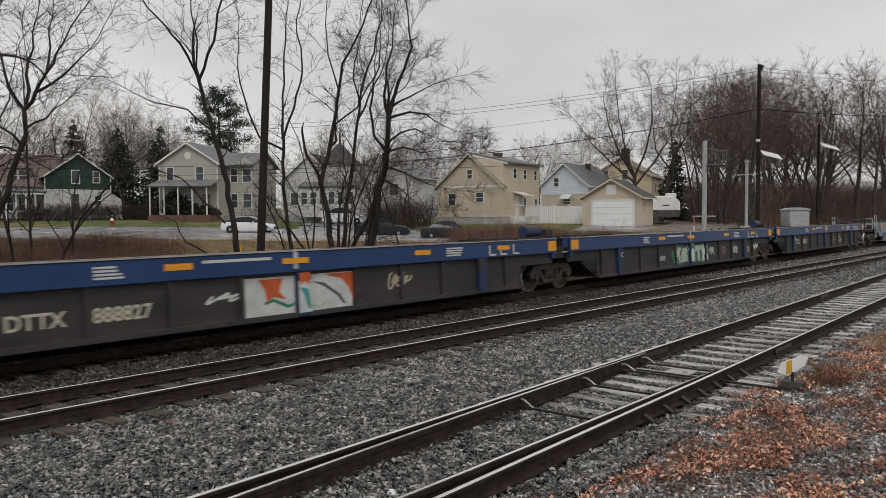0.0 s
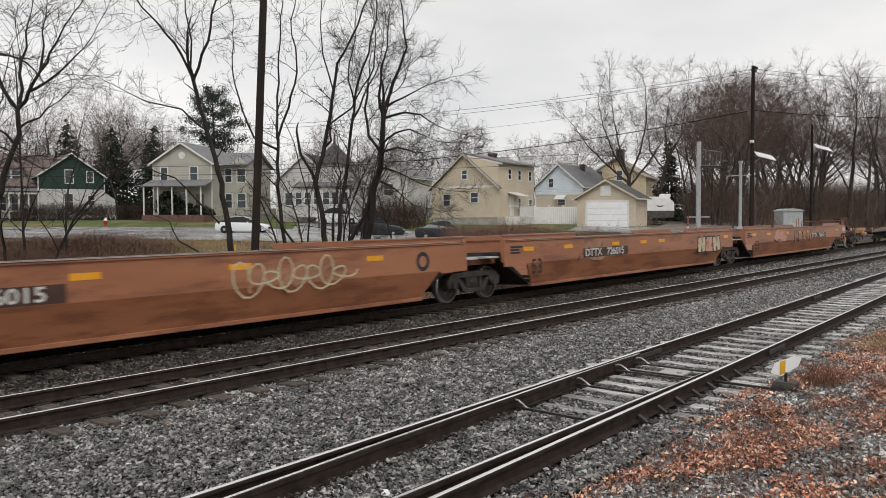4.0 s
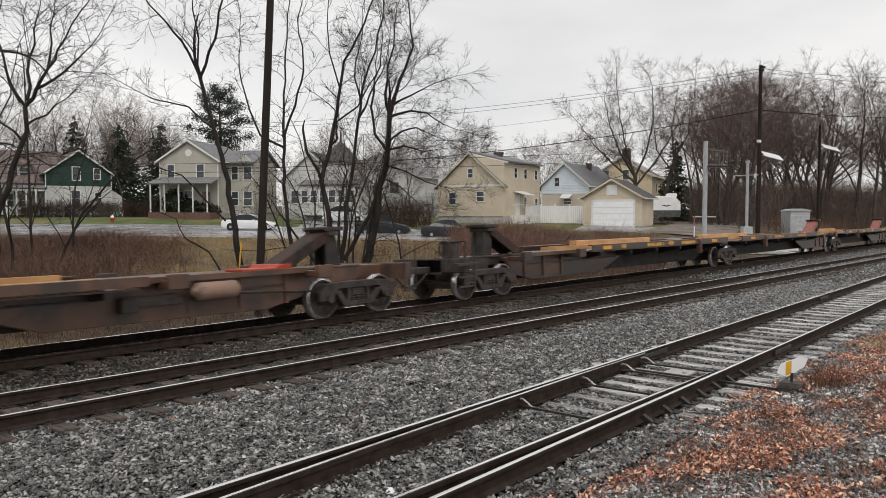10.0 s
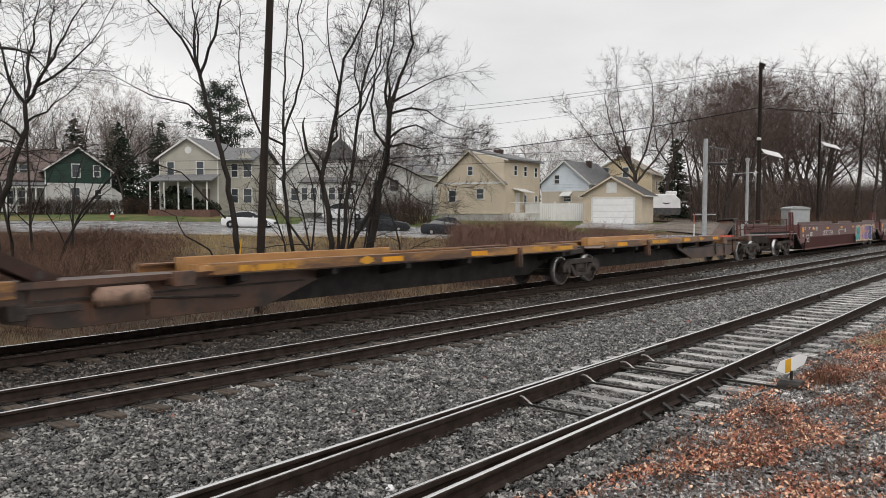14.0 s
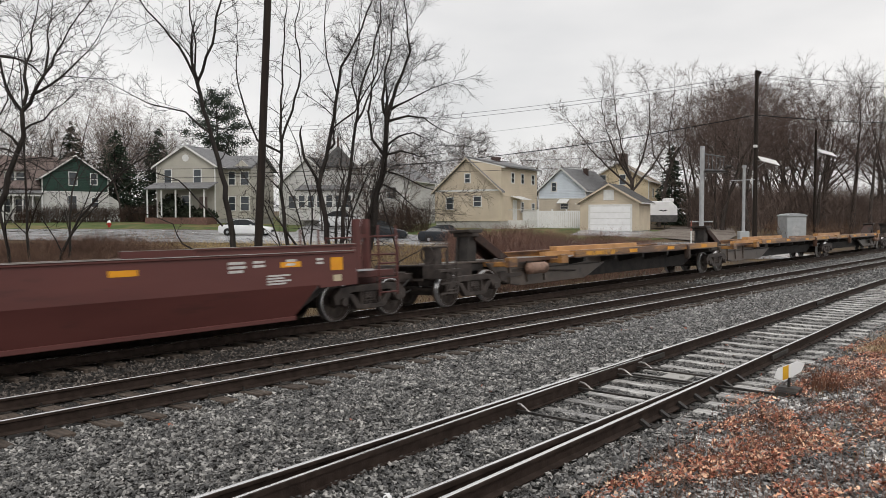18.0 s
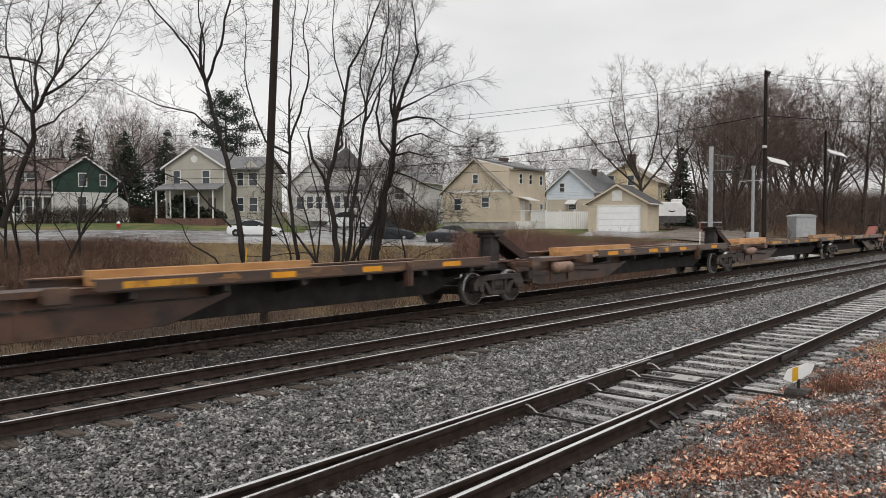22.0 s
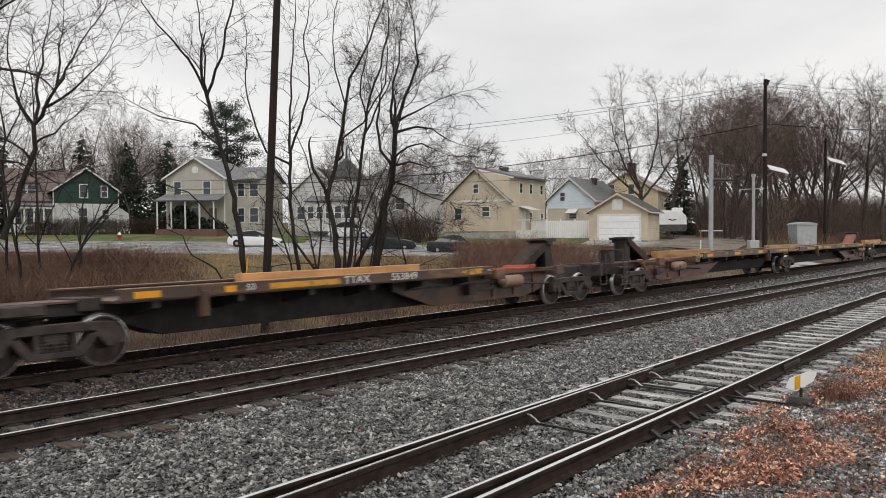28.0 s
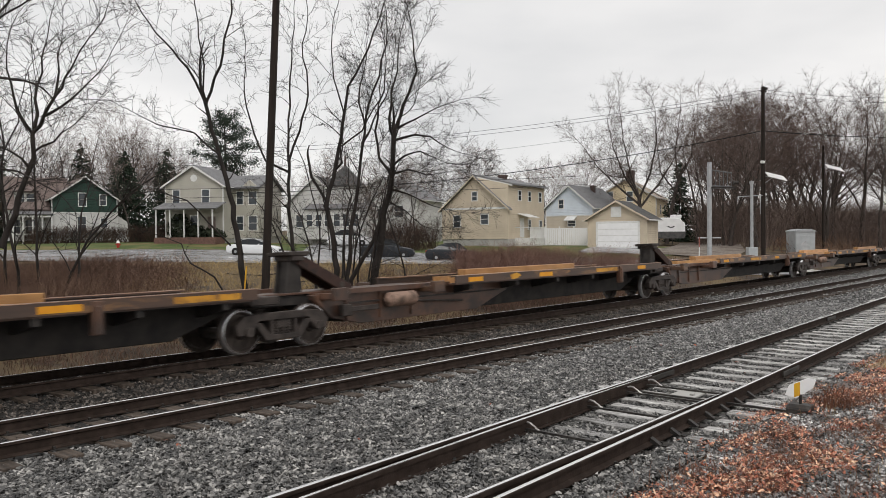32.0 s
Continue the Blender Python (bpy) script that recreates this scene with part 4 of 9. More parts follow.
def well_body(car, length, paint, ribbed=False, first=True, last=True, low_paint=None):
    """The tub of a well car between two bogies: sides, floor, ends, rails."""
    a, b = 0.95, length - 0.95
    for d in (-1, 1):
        if ribbed:
            part("top_chord", Solid().box(a - 0.55, b + 0.55, d * 1.5 - 0.05, d * 1.5 + 0.05, 1.17, TOP), paint, car, "deep blue top chord", bevel=0.015)
            part("chord_lip", Solid().box(a - 0.55, b + 0.55, d * 1.5 - 0.08, d * 1.5 + 0.075, TOP + 0.002, TOP + 0.022), M_TOPGLINT, car, "thin pale strip standing in for the sky's glint on the top edge")
            part("side_panel", Solid().prism([(a + 1.2, 1.17), (a + 1.3, LOW), (b - 1.3, LOW), (b - 1.2, 1.17)], d * 1.40 - 0.025, d * 1.40 + 0.025), low_paint, car, "sooty recessed side panel")
            mid = length / 2 - 0.17
            for dx in (-7.35, -4.5, -3.0, -1.5, 1.5, 3.0, 4.5, 7.2):
                part("rib", Solid().box(mid + dx - 0.05, mid + dx + 0.05, d * 1.46 - 0.035, d * 1.46 + 0.035, LOW + 0.02, 1.168), low_paint, car)
            for dx in (-6.13, 0.0, 6.1):
                part("post", Solid().box(mid + dx - 0.17, mid + dx + 0.17, d * 1.475 - 0.07, d * 1.475 + 0.07, LOW - 0.02, 1.168), M_RIB, car, "blue side post", bevel=0.01)
            part("bottom_sill", Solid().box(a + 1.3, b - 1.3, d * 1.45 - 0.05, d * 1.45 + 0.05, LOW - 0.05, LOW + 0.06), low_paint, car, bevel=0.01)
            for x0, x1 in ((a - 0.5, a + 1.3), (b - 1.3, b + 0.5)):
                part("end_panel", Solid().box(x0, x1, d * 1.38 - 0.03, d * 1.38 + 0.03, 0.86, 1.168), low_paint, car)
        else:
            up = [(a - 0.1, TOP), (a - 0.1, 0.88), (a + 0.96, 0.86), (a + 1.02, BELT), (b - 1.02, BELT), (b - 0.96, 0.86), (b + 0.1, 0.88), (b + 0.1, TOP)]
            part("side_panel", Solid().prism(up, d * 1.5 - 0.025, d * 1.5 + 0.025), paint, car, "smooth painted side plate")
            s = Solid()
            x0, x1, x2, x3 = a + 1.02, b - 1.02, a + 1.55, b - 1.55
            o, i = d * 1.525, d * 1.475
            o2, i2 = d * 1.29, d * 1.24
            s.add([(x0, o, BELT), (x1, o, BELT), (x3, o2, LOW), (x2, o2, LOW), (x0, i, BELT), (x1, i, BELT), (x3, i2, LOW), (x2, i2, LOW)],
                  [(0, 1, 2, 3), (7, 6, 5, 4), (0, 4, 5, 1), (1, 5, 6, 2), (2, 6, 7, 3), (3, 7, 4, 0)])
            part("lower_panel", s, paint, car, "inward sloping lower plate")
            part("top_chord", Solid().box(a, b, d * 1.5 - 0.06, d * 1.5 + 0.045, TOP - 0.02, TOP + 0.03), paint, car, bevel=0.012)
            part("chord_lip", Solid().box(a, b, d * 1.5 - 0.075, d * 1.5 + 0.055, TOP + 0.031, TOP + 0.045), M_TOPGLINT, car, "thin pale strip standing in for the sky's glint on the top edge")
            part("bottom_sill", Solid().box(a + 1.5, b - 1.5, d * 1.27 - 0.06, d * 1.27 + 0.05, LOW - 0.06, LOW + 0.03), paint, car, bevel=0.01)
            for x0, x1 in ((a - 0.1, a + 3.9), (b - 3.9, b + 0.1)):
                part("raised_guide", Solid().box(x0, x1, d * 1.44 - 0.02, d * 1.44 + 0.02, TOP + 0.03, TOP + 0.16).box(x0, x1, d * 1.46 - 0.04, d * 1.46 + 0.04, TOP + 0.15, TOP + 0.18), M_BLACK if paint is M_GREY else paint, car, "raised guide rail along the top")
                part("chord_lip", Solid().box(x0, x1, d * 1.46 - 0.045, d * 1.46 + 0.045, TOP + 0.181, TOP + 0.192), M_TOPGLINT, car)
        for x0 in ((a - 0.5, b + 0.35) if ribbed else (a - 0.12, b - 0.04)):
            part("corner_post", Solid().box(x0, x0 + 0.16, d * 1.46 - 0.05, d * 1.46 + 0.05, 1.0, TOP + 0.1), paint, car, bevel=0.01)
    part("well_floor", Solid().box(a + 1.5, b - 1.5, -1.2, 1.2, 0.26, 0.31), M_BLACK, car, "dark open well floor")
    for k in range(8):
        x = a + 2.2 + (b - a - 4.4) * k / 7
        part("cross_beam", Solid().box(x - 0.1, x + 0.1, -1.2, 1.2, 0.31, 0.40), M_BLACK, car)
    for x, d in ((a, 1), (b, -1)):
        part("bulkhead", Solid().prism([(x, 1.1), (x + d * 1.5, 0.3), (x + d * 1.56, 0.3), (x + d * 0.1, 1.3), (x, 1.3)], -1.2, 1.2), M_BLACK, car, "sloped end of the well")
        part("end_platform", Solid().box(min(x, x - d * 1.75), max(x, x - d * 1.75), -1.1, 1.1, 0.98, 1.14).box(min(x, x - d * 1.9), max(x, x - d * 1.9), -0.3, 0.3, 0.70, 1.0), M_BLACK if paint in (M_GREY, M_BLUE) else paint, car, "bare end platform over the bogie", bevel=0.01)
        part("cross_walk", Solid().box(min(x - d * 0.2, x - d * 0.75), max(x - d * 0.2, x - d * 0.75), -1.4, 1.4, 1.15, 1.19), M_PALE, car, "grated walkway")
    return a, b


def end_rails(car, x, d, mat, tall=2.2):
    """Hand rails and ladder at a car's outer end; d points outward."""
    for y in (-1.42, 1.42):
        part("grab_rail", Solid().tube((x + d * 0.15, y, 0.55), (x + d * 0.15, y, tall), 0.028, n=6).tube((x + d * 0.75, y, 0.55), (x + d * 0.75, y, tall), 0.028, n=6)
             .tube((x + d * 0.15, y, 0.62), (x + d * 0.75, y, 0.62), 0.022, n=6).tube((x + d * 0.15, y, 0.95), (x + d * 0.75, y, 0.95), 0.022, n=6).tube((x + d * 0.15, y, 1.3), (x + d * 0.75, y, 1.3), 0.022, n=6), mat, car, "tall grab rails and steps")
    part("cross_rail", Solid().tube((x + d * 0.9, -1.3, 1.95), (x + d * 0.9, 1.3, 1.95), 0.022, n=6).tube((x + d * 0.9, -1.3, 1.5), (x + d * 0.9, 1.3, 1.5), 0.022, n=6)
         .tube((x + d * 0.9, -1.3, 1.15), (x + d * 0.9, -1.3, 2.0), 0.025, n=6).tube((x + d * 0.9, 1.3, 1.15), (x + d * 0.9, 1.3, 2.0), 0.025, n=6), mat, car, "end hand rail")
    part("brake_wheel", Solid().lathe([(0.20, 0.0), (0.24, 0.0), (0.24, 0.03), (0.20, 0.03)], (x + d * 0.95, 0.6, 1.7), (d, 0, 0), 16), M_BOGIE, car, "round hand brake wheel")


def well_car(stations, name, label, paint, ribbed, low, rails, deco, group):
    """An articulated well car: each unit is one thing between two bogies."""
    n = len(stations) - 1
    for k in range(n):
        s0, s1 = stations[k], stations[k + 1]
        c = car_thing(name, label, "freight car", s0, group)
        a, b = well_body(c, s1 - s0, paint, ribbed, k == 0, k == n - 1, low)
        bogie(c, 0)
        if k == n - 1:
            bogie(c, s1 - s0)
            coupler(c, s1 - s0 + 1.0, 1)
            end_rails(c, s1 - s0 - 0.2, 1, rails)
        else:
            part("articulation", Solid().box(s1 - s0 - 0.9, s1 - s0 + 0.5, -0.35, 0.35, 0.86, 1.02), M_BOGIE, c, bevel=0.02)
        if k == 0:
            coupler(c, -1.0, -1)
            end_rails(c, 0.2, -1, rails)
        deco(c, k, a / PITCH, b / PITCH)


def deco_blue(c, k, a, b):
    y = -1.556
    for x in (7.39, 14.35, 17.9):
        plate(c, x - 0.3, x + 0.3, 1.36, 1.48, M_ORANGE, y=y)
    plate(c, a - 0.55, a - 0.08, 1.24, 1.54, M_ORANGE, y=y)
    plate(c, b + 0.08, b + 0.55, 1.24, 1.54, M_ORANGE, y=y)
    bars(c, 5.75, 6.35, 1.26, 1.5, 4, M_TEXTW, k, y=y)
    bars(c, 7.9, 9.7, 1.42, 1.51, 1, M_TEXTW, k + 3, y=y)
    bars(c, 15.3, 16.2, 1.26, 1.5, 4, M_TEXTW, k + 5, y=y)
    for x in (16.2, 16.7, 17.3):
        part("stencil_frame", Solid().box(x, x + 0.06, y - 0.003, y, 1.22, 1.5).box(x, x + 0.3, y - 0.003, y, 1.22, 1.27), M_TEXTW, c)
    part("jack_pad", Solid().box(9.55, 9.66, y - 0.01, y, 1.24, 1.64), M_PALE, c, "pale jacking strip")
    part("jack_mark", Solid().box(9.27, 9.94, y - 0.014, y - 0.01, 1.35, 1.47), M_ORANGE, c, "amber jacking mark")
    for x0, x1 in ((a * PITCH - 0.9, a * PITCH + 2.6), (b * PITCH - 3.2, b * PITCH + 0.9)):
        part("walkway", Solid().box(x0, x1, -1.35, -0.75, TOP + 0.03, TOP + 0.09), M_BLACK, c, "black grated walkway along the top")
        for px in (x0 + 0.1, (x0 + x1) / 2, x1 - 0.1):
            part("bracket", Solid().box(px - 0.03, px + 0.03, -1.3, -1.22, 1.15, TOP + 0.03), M_BLACK, c)
    if k < 2:
        x = b * PITCH + 0.95
        part("brake_rigging", Solid().box(x - 0.55, x + 0.5, -1.2, -0.7, 1.1, 1.62).box(x - 0.2, x + 0.15, -1.1, -0.6, 1.62, 1.9).box(x - 0.42, x + 0.4, -1.34, -1.2, 0.98, 1.35), M_BLACK, c, "dark brake rigging over the bogie", bevel=0.02)
        part("air_tank", Solid().tube((x - 1.3, -0.95, 1.84), (x - 0.55, -0.95, 1.84), 0.17, n=14), M_RIB, c, "blue air tank above the walkway", smooth=True)
    z, yl = 0.72, -1.43
    if k == 0:
        side_text(c, "DTTX", 4.8, z - 0.05, 0.35, M_STENCIL, yl, 0.008)
        side_text(c, "888827", 6.32, z - 0.05, 0.35, M_STENCIL, yl, 0.008)
        for x0, x1 in ((8.42, 9.65), (10.01, 11.25)):
            part("spray_ground", Solid().box(x0, x1, yl - 0.003, yl, 0.32, 1.1), M_PAINT["white"], c, "whitish sprayed ground")
        part("spray_ground", Solid().box(9.67, 9.99, -1.549, -1.546, 0.32, 0.98), M_PAINT["white"], c)
        for pts, paint, yy in (([(8.75, 1.06), (9.35, 1.06), (9.25, 0.8), (9.42, 0.62), (9.1, 0.7), (8.95, 0.58), (8.9, 0.85)], "orange", yl), ([(9.7, 1.15), (9.97, 1.15), (9.95, 0.9), (9.82, 0.98), (9.7, 0.88)], "orange", -1.549),
                               ([(10.45, 1.08), (11.3, 1.08), (11.45, 0.7), (11.3, 0.42), (11.15, 0.75), (10.95, 0.95)], "orange", yl), ([(8.86, 0.6), (9.1, 0.66), (9.5, 0.5), (9.62, 0.55), (9.62, 0.48), (9.45, 0.44), (9.1, 0.6), (8.9, 0.54)], "green", yl),
                               ([(9.69, 0.86), (9.8, 0.7), (9.9, 0.4), (9.97, 0.4), (9.92, 0.8)], "teal", -1.549), ([(10.1, 0.95), (10.45, 0.9), (10.9, 0.62), (11.05, 0.4), (10.98, 0.4), (10.8, 0.6), (10.4, 0.84)], "slate", yl),
                               ([(10.02, 0.5), (10.3, 0.42), (10.55, 0.55), (10.4, 0.36), (10.05, 0.36)], "mint", yl)):
            part("spray_shape", Solid().prism(pts, yy - 0.0065, yy - 0.004), M_PAINT[paint], c, "sprayed shape")
        scribble(c, 8.3, 9.1, 0.68, 0.9, "white", 8, yl, strokes=3)
        scribble(c, 13.3, 14.0, 0.6, 1.0, "cream", 28, yl)
    elif k == 1:
        side_text(c, "53", 14.28, z, 0.44, M_PAINT["rust"], yl, 0.01)
        side_text(c, "C", 4.0, 0.92, 0.24, M_TEXTW, y)
        spray(c, 8.75, 12.3, 0.31, 1.12, ["white", "mint"], 5, 17, yl, "slate", "green", BUBBLES)
        part("spray_ground", Solid().box(9.67, 9.99, -1.549, -1.546, 0.5, 1.14), M_PAINT["green"], c, "green sprayed ground on the post")
        part("spray_shape", Solid().prism([(9.67, 0.42), (9.99, 0.4), (9.98, 0.8), (9.86, 0.95), (9.67, 0.9)], -1.553, -1.550), M_PAINT["white"], c)
        scribble(c, 7.4, 7.95, 0.55, 0.75, "white", 9, yl, r=0.016)
        scribble(c, 12.6, 13.1, 0.6, 0.95, "white", 29, yl, r=0.014)
        scribble(c, 15.5, 16.1, 0.55, 0.9, "white", 12, yl)
        scribble(c, 18.3, 19.0, 0.55, 0.95, "white", 13, yl)
        bars(c, 17.25, 17.75, 0.5, 0.8, 3, M_PAINT["peach"], 9, yl)
    else:
        side_text(c, "A", 3.67, 0.95, 0.26, M_TEXTW, y)
        side_text(c, "DTTX", 4.43, z + 0.05, 0.36, M_STENCIL, yl, 0.008)
        side_text(c, "888827", 5.95, z + 0.05, 0.36, M_STENCIL, yl, 0.008)
        side_text(c, "53", 12.48, z, 0.44, M_PAINT["rust"], yl, 0.01)
        scribble(c, 13.55, 14.3, 0.45, 1.0, "white", 22, yl, r=0.014)
        scribble(c, 15.5, 15.95, 0.5, 1.0, "brick", 23, yl, r=0.014)
        scribble(c, 10.4, 10.9, 0.45, 1.0, "slate", 24, yl, r=0.014)
        bars(c, 16.95, 17.55, 0.75, 0.85, 1, M_PAINT["brick"], 9, yl)


def deco_grey(c, k, a, b):
    for x in (4.3, 6.8, 9.2, 11.7, 14.4, 17.0):
        plate(c, x - 0.3, x + 0.3, 1.24, 1.38, M_ORANGE)
    plate(c, a - 0.05, a + 0.42, 1.33, 1.6, M_ORANGE)
    plate(c, b - 0.42, b + 0.05, 1.33, 1.6, M_ORANGE)
    x = b * PITCH + 1.3
    part("brake_rigging", Solid().box(x - 0.7, x + 0.6, -1.1, -0.3, 1.0, 1.5).box(x - 0.3, x + 0.25, -1.0, -0.5, 1.5, 1.85).box(x - 0.5, x + 0.5, -1.28, -1.1, 0.9, 1.2), M_BLACK, c, "dark brake rigging over the bogie", bevel=0.02)
    side_text(c, "AOK 73625", 6.34, 1.08, 0.38, M_TEXTD, bold=0.0)
    plate(c, 1.55, 1.72, 1.05, 1.2, M_PAINT["white"], "placard")
    plate(c, 1.78, 1.92, 1.1, 1.22, M_PAINT["red"], "placard")
    plate(c, b - 1.3, b - 1.0, 1.05, 1.2, M_PAINT["peach"], "placard")
    bars(c, 2.9, 3.4, 1.38, 1.54, 2, M_TEXTD, 1)
    bars(c, 12.5, 13.9, 1.06, 1.28, 3, M_TEXTD, 2)
    bars(c, 11.2, 12.0, 1.50, 1.55, 1, M_TEXTD, 3)
    bars(c, b - 2.2, b - 1.5, 1.44, 1.56, 2, M_TEXTD, 4)
    for x in (a * PITCH - 0.4, b * PITCH + 0.4):
        part("air_tank", Solid().tube((x - 0.7, -0.9, 1.42), (x + 0.5, -0.9, 1.42), 0.15, n=14), M_BOGIE, c, "dark grey air tank", smooth=True)


def deco_brown(c, k, a, b):
    y = -1.528
    if k in (0, 2):
        x0, x1 = (a * PITCH - 1.45, a * PITCH - 0.1) if k == 0 else (b * PITCH + 0.1, b * PITCH + 1.45)
        for d in (-1, 1):
            part("end_panel", Solid().box(x0, x1, d * 1.5 - 0.025, d * 1.5 + 0.025, 1.08, TOP), M_BROWN, c, "tall end panel over the bogie", bevel=0.01)
        plate(c, (x0 + 0.5) / PITCH, (x0 + 1.0) / PITCH, 1.22, 1.48, M_TEXTW, "placard")
    for x in ((1.9, 3.85, 5.2, 9.2, 12.4, 16.3) if k == 0 else (2.2, 4.58, 7.9, 10.2, 11.85, 19.0)):
        plate(c, x - 0.28, x + 0.28, 1.29, 1.41, M_ORANGE)
    side_text(c, "53", 2.64 if k else 2.4, 0.80, 0.62, M_TEXTD)
    bars(c, a + 0.2, a + 0.9, 1.2, 1.45, 3, M_TEXTD, k)
    n = 14.4 if k == 2 else 7.2
    plate(c, n - 1.66, n + 1.66, 0.945, 1.25, M_NUMBER, "number_panel", -1.527, "dark patch behind the number")
    for text, x in (("DTTX", n - 0.94), ("726015", n + 0.68)):
        ob = side_text(c, text, x, 1.095, 0.34, M_TEXTW, -1.534, 0.006)
        ob.matrix_basis = ob.matrix_basis @ Matrix.Diagonal((1.22, 1, 1, 1))
    part("worn_patch", Solid().prism(blob(4.3 if k == 0 else 6.27, 1.2, 1.9, 0.6, random.Random(k + 2), 22, 0.35), y - 0.0015, y), M_PAINT["peach" if k == 2 else "tan"], c, "faded pale patch")
    if k < 2:
        x = (4.3 if k == 0 else 6.1) / PITCH
        scribble(c, x - 0.9, x + 0.9, 0.86, 1.4, "black", 50 + k, strokes=4, r=0.010)
    if k == 0:
        scribble(c, 12.5, 15.6, 0.72, 1.5, "cream", 31, strokes=8, r=0.02)
        scribble(c, 13.0, 15.0, 0.8, 1.4, "tan", 36, strokes=5, r=0.03)
        part("ring_mark", Solid().lathe([(0.14, 0), (0.24, 0), (0.24, 0.004), (0.14, 0.004)], (17.0, -1.526, 1.2), (0, -1, 0), 18), M_TEXTD, c, "dark ring mark")
    elif k == 2:
        for j, glyph in enumerate((BUBBLES * 2)[:4]):
            cx = 9.05 + j * 0.78
            pts = [Vector((cx + p[0] * 0.86, y - 0.004, 1.13 + p[1] * 0.68)) for p in glyph]
            line = Solid()
            for p, q in zip(pts, pts[1:] + pts[:1]):
                line.tube(p, q, 0.013, n=5)
            part("spray_outline", line, M_PAINT["slate"], c, "thin sprayed outline of a rounded letter")
        jag = Solid()
        steps = ((5.1, 1.02), (5.45, 0.93), (5.75, 0.96), (5.95, 1.04), (6.1, 0.95), (6.3, 1.02), (6.5, 0.95), (6.87, 1.06))
        for p, q in zip(steps, steps[1:]):
            jag.tube((p[0], y - 0.004, p[1]), (q[0], y - 0.004, q[1]), 0.034 if p[0] < 5.4 else 0.018, n=5)
        part("spray_outline", jag, M_PAINT["slate"], c, "dark jagged sprayed line")
        for j in range(9):
            x, z = 5.5 + 0.17 * j, 1.12 + 0.4 * ((j * 0.618) % 1.0)
            part("scratch", Solid().box(x - 0.3, x + 0.35, y - 0.003, y - 0.0015, z, z + 0.025), M_PAINT["peach"], c, "" if j else "pale scratch through the paint")
    else:
        spray(c, b - 4.2, b - 1.6, 0.7, 1.45, ["cream", "peach"], 3, 35, outline="black")


def deco_oxide(c, k, a, b):
    for x in (3.75, 6.86, 10.3, 13.5, 17.3):
        plate(c, x - 0.28, x + 0.28, 1.34, 1.45, M_ORANGE)
    for x, d in ((a, 1), (b, -1)):
        plate(c, min(x + d * 0.35, x + d * 0.72), max(x + d * 0.35, x + d * 0.72), 1.22, 1.5, M_ORANGE)
        plate(c, min(x + d * 0.4, x + d * 0.65), max(x + d * 0.4, x + d * 0.65), 0.98, 1.12, M_PAINT["cream"], "placard")
        for j in range(3):
            bars(c, x + d * (1.0 + j * 0.85) - 0.14, x + d * (1.0 + j * 0.85) + 0.16, 1.34, 1.5, 2, M_TEXTW, j + k)
        bars(c, x + d * 3.3 - 0.15, x + d * 3.3 + 0.3, 1.25, 1.5, 3, M_TEXTW, 7)
        bars(c, x + d * 2.2 - 0.3, x + d * 2.2 + 0.35, 0.98, 1.2, 4, M_TEXTW, 8)
    side_text(c, "53", 2.45, 0.84, 0.62, M_TEXTW)
    side_text(c, "UCRY 57505", 6.95, 1.1, 0.42, M_TEXTW, bold=0.002)
    side_text(c, "BCA"[k], 9.2 if k == 2 else 9.6, 1.08, 0.42, M_TEXTW)
    bars(c, 9.7, 10.9, 1.22, 1.28, 1, M_TEXTW, 4)
    part("stencil_box", Solid().box(10.45, 10.7, -1.531, -1.527, 1.08, 1.3), M_TEXTW, c)
    if k == 1:
        spray(c, 12.1, 15.6, 0.36, 1.52, ["cream", "red", "cream"], 3, 41, outline="black", back="pink", glyphs=DIGITS)
        scribble(c, 11.5, 12.0, 0.5, 1.4, "white", 42)
        scribble(c, 15.8, 16.2, 0.6, 1.0, "white", 43)
    elif k == 0:
        spray(c, b - 6.2, b - 1.4, 0.36, 1.5, ["teal", "peach", "violet", "blue"], 4, 44, outline="cream", back="peach")
    for x in (a * PITCH - 0.5, b * PITCH + 0.5):
        part("frame_post", Solid().box(x - 0.12, x + 0.02, -1.25, -1.1, 1.15, 2.35), M_OXIDE, c, "upright post")
        part("frame_post", Solid().box(x + 0.18, x + 0.3, -1.25, -1.1, 1.15, 2.35).box(x + 0.02, x + 0.2, -1.24, -1.11, 1.9, 2.0), M_OXIDE, c, "upright post")


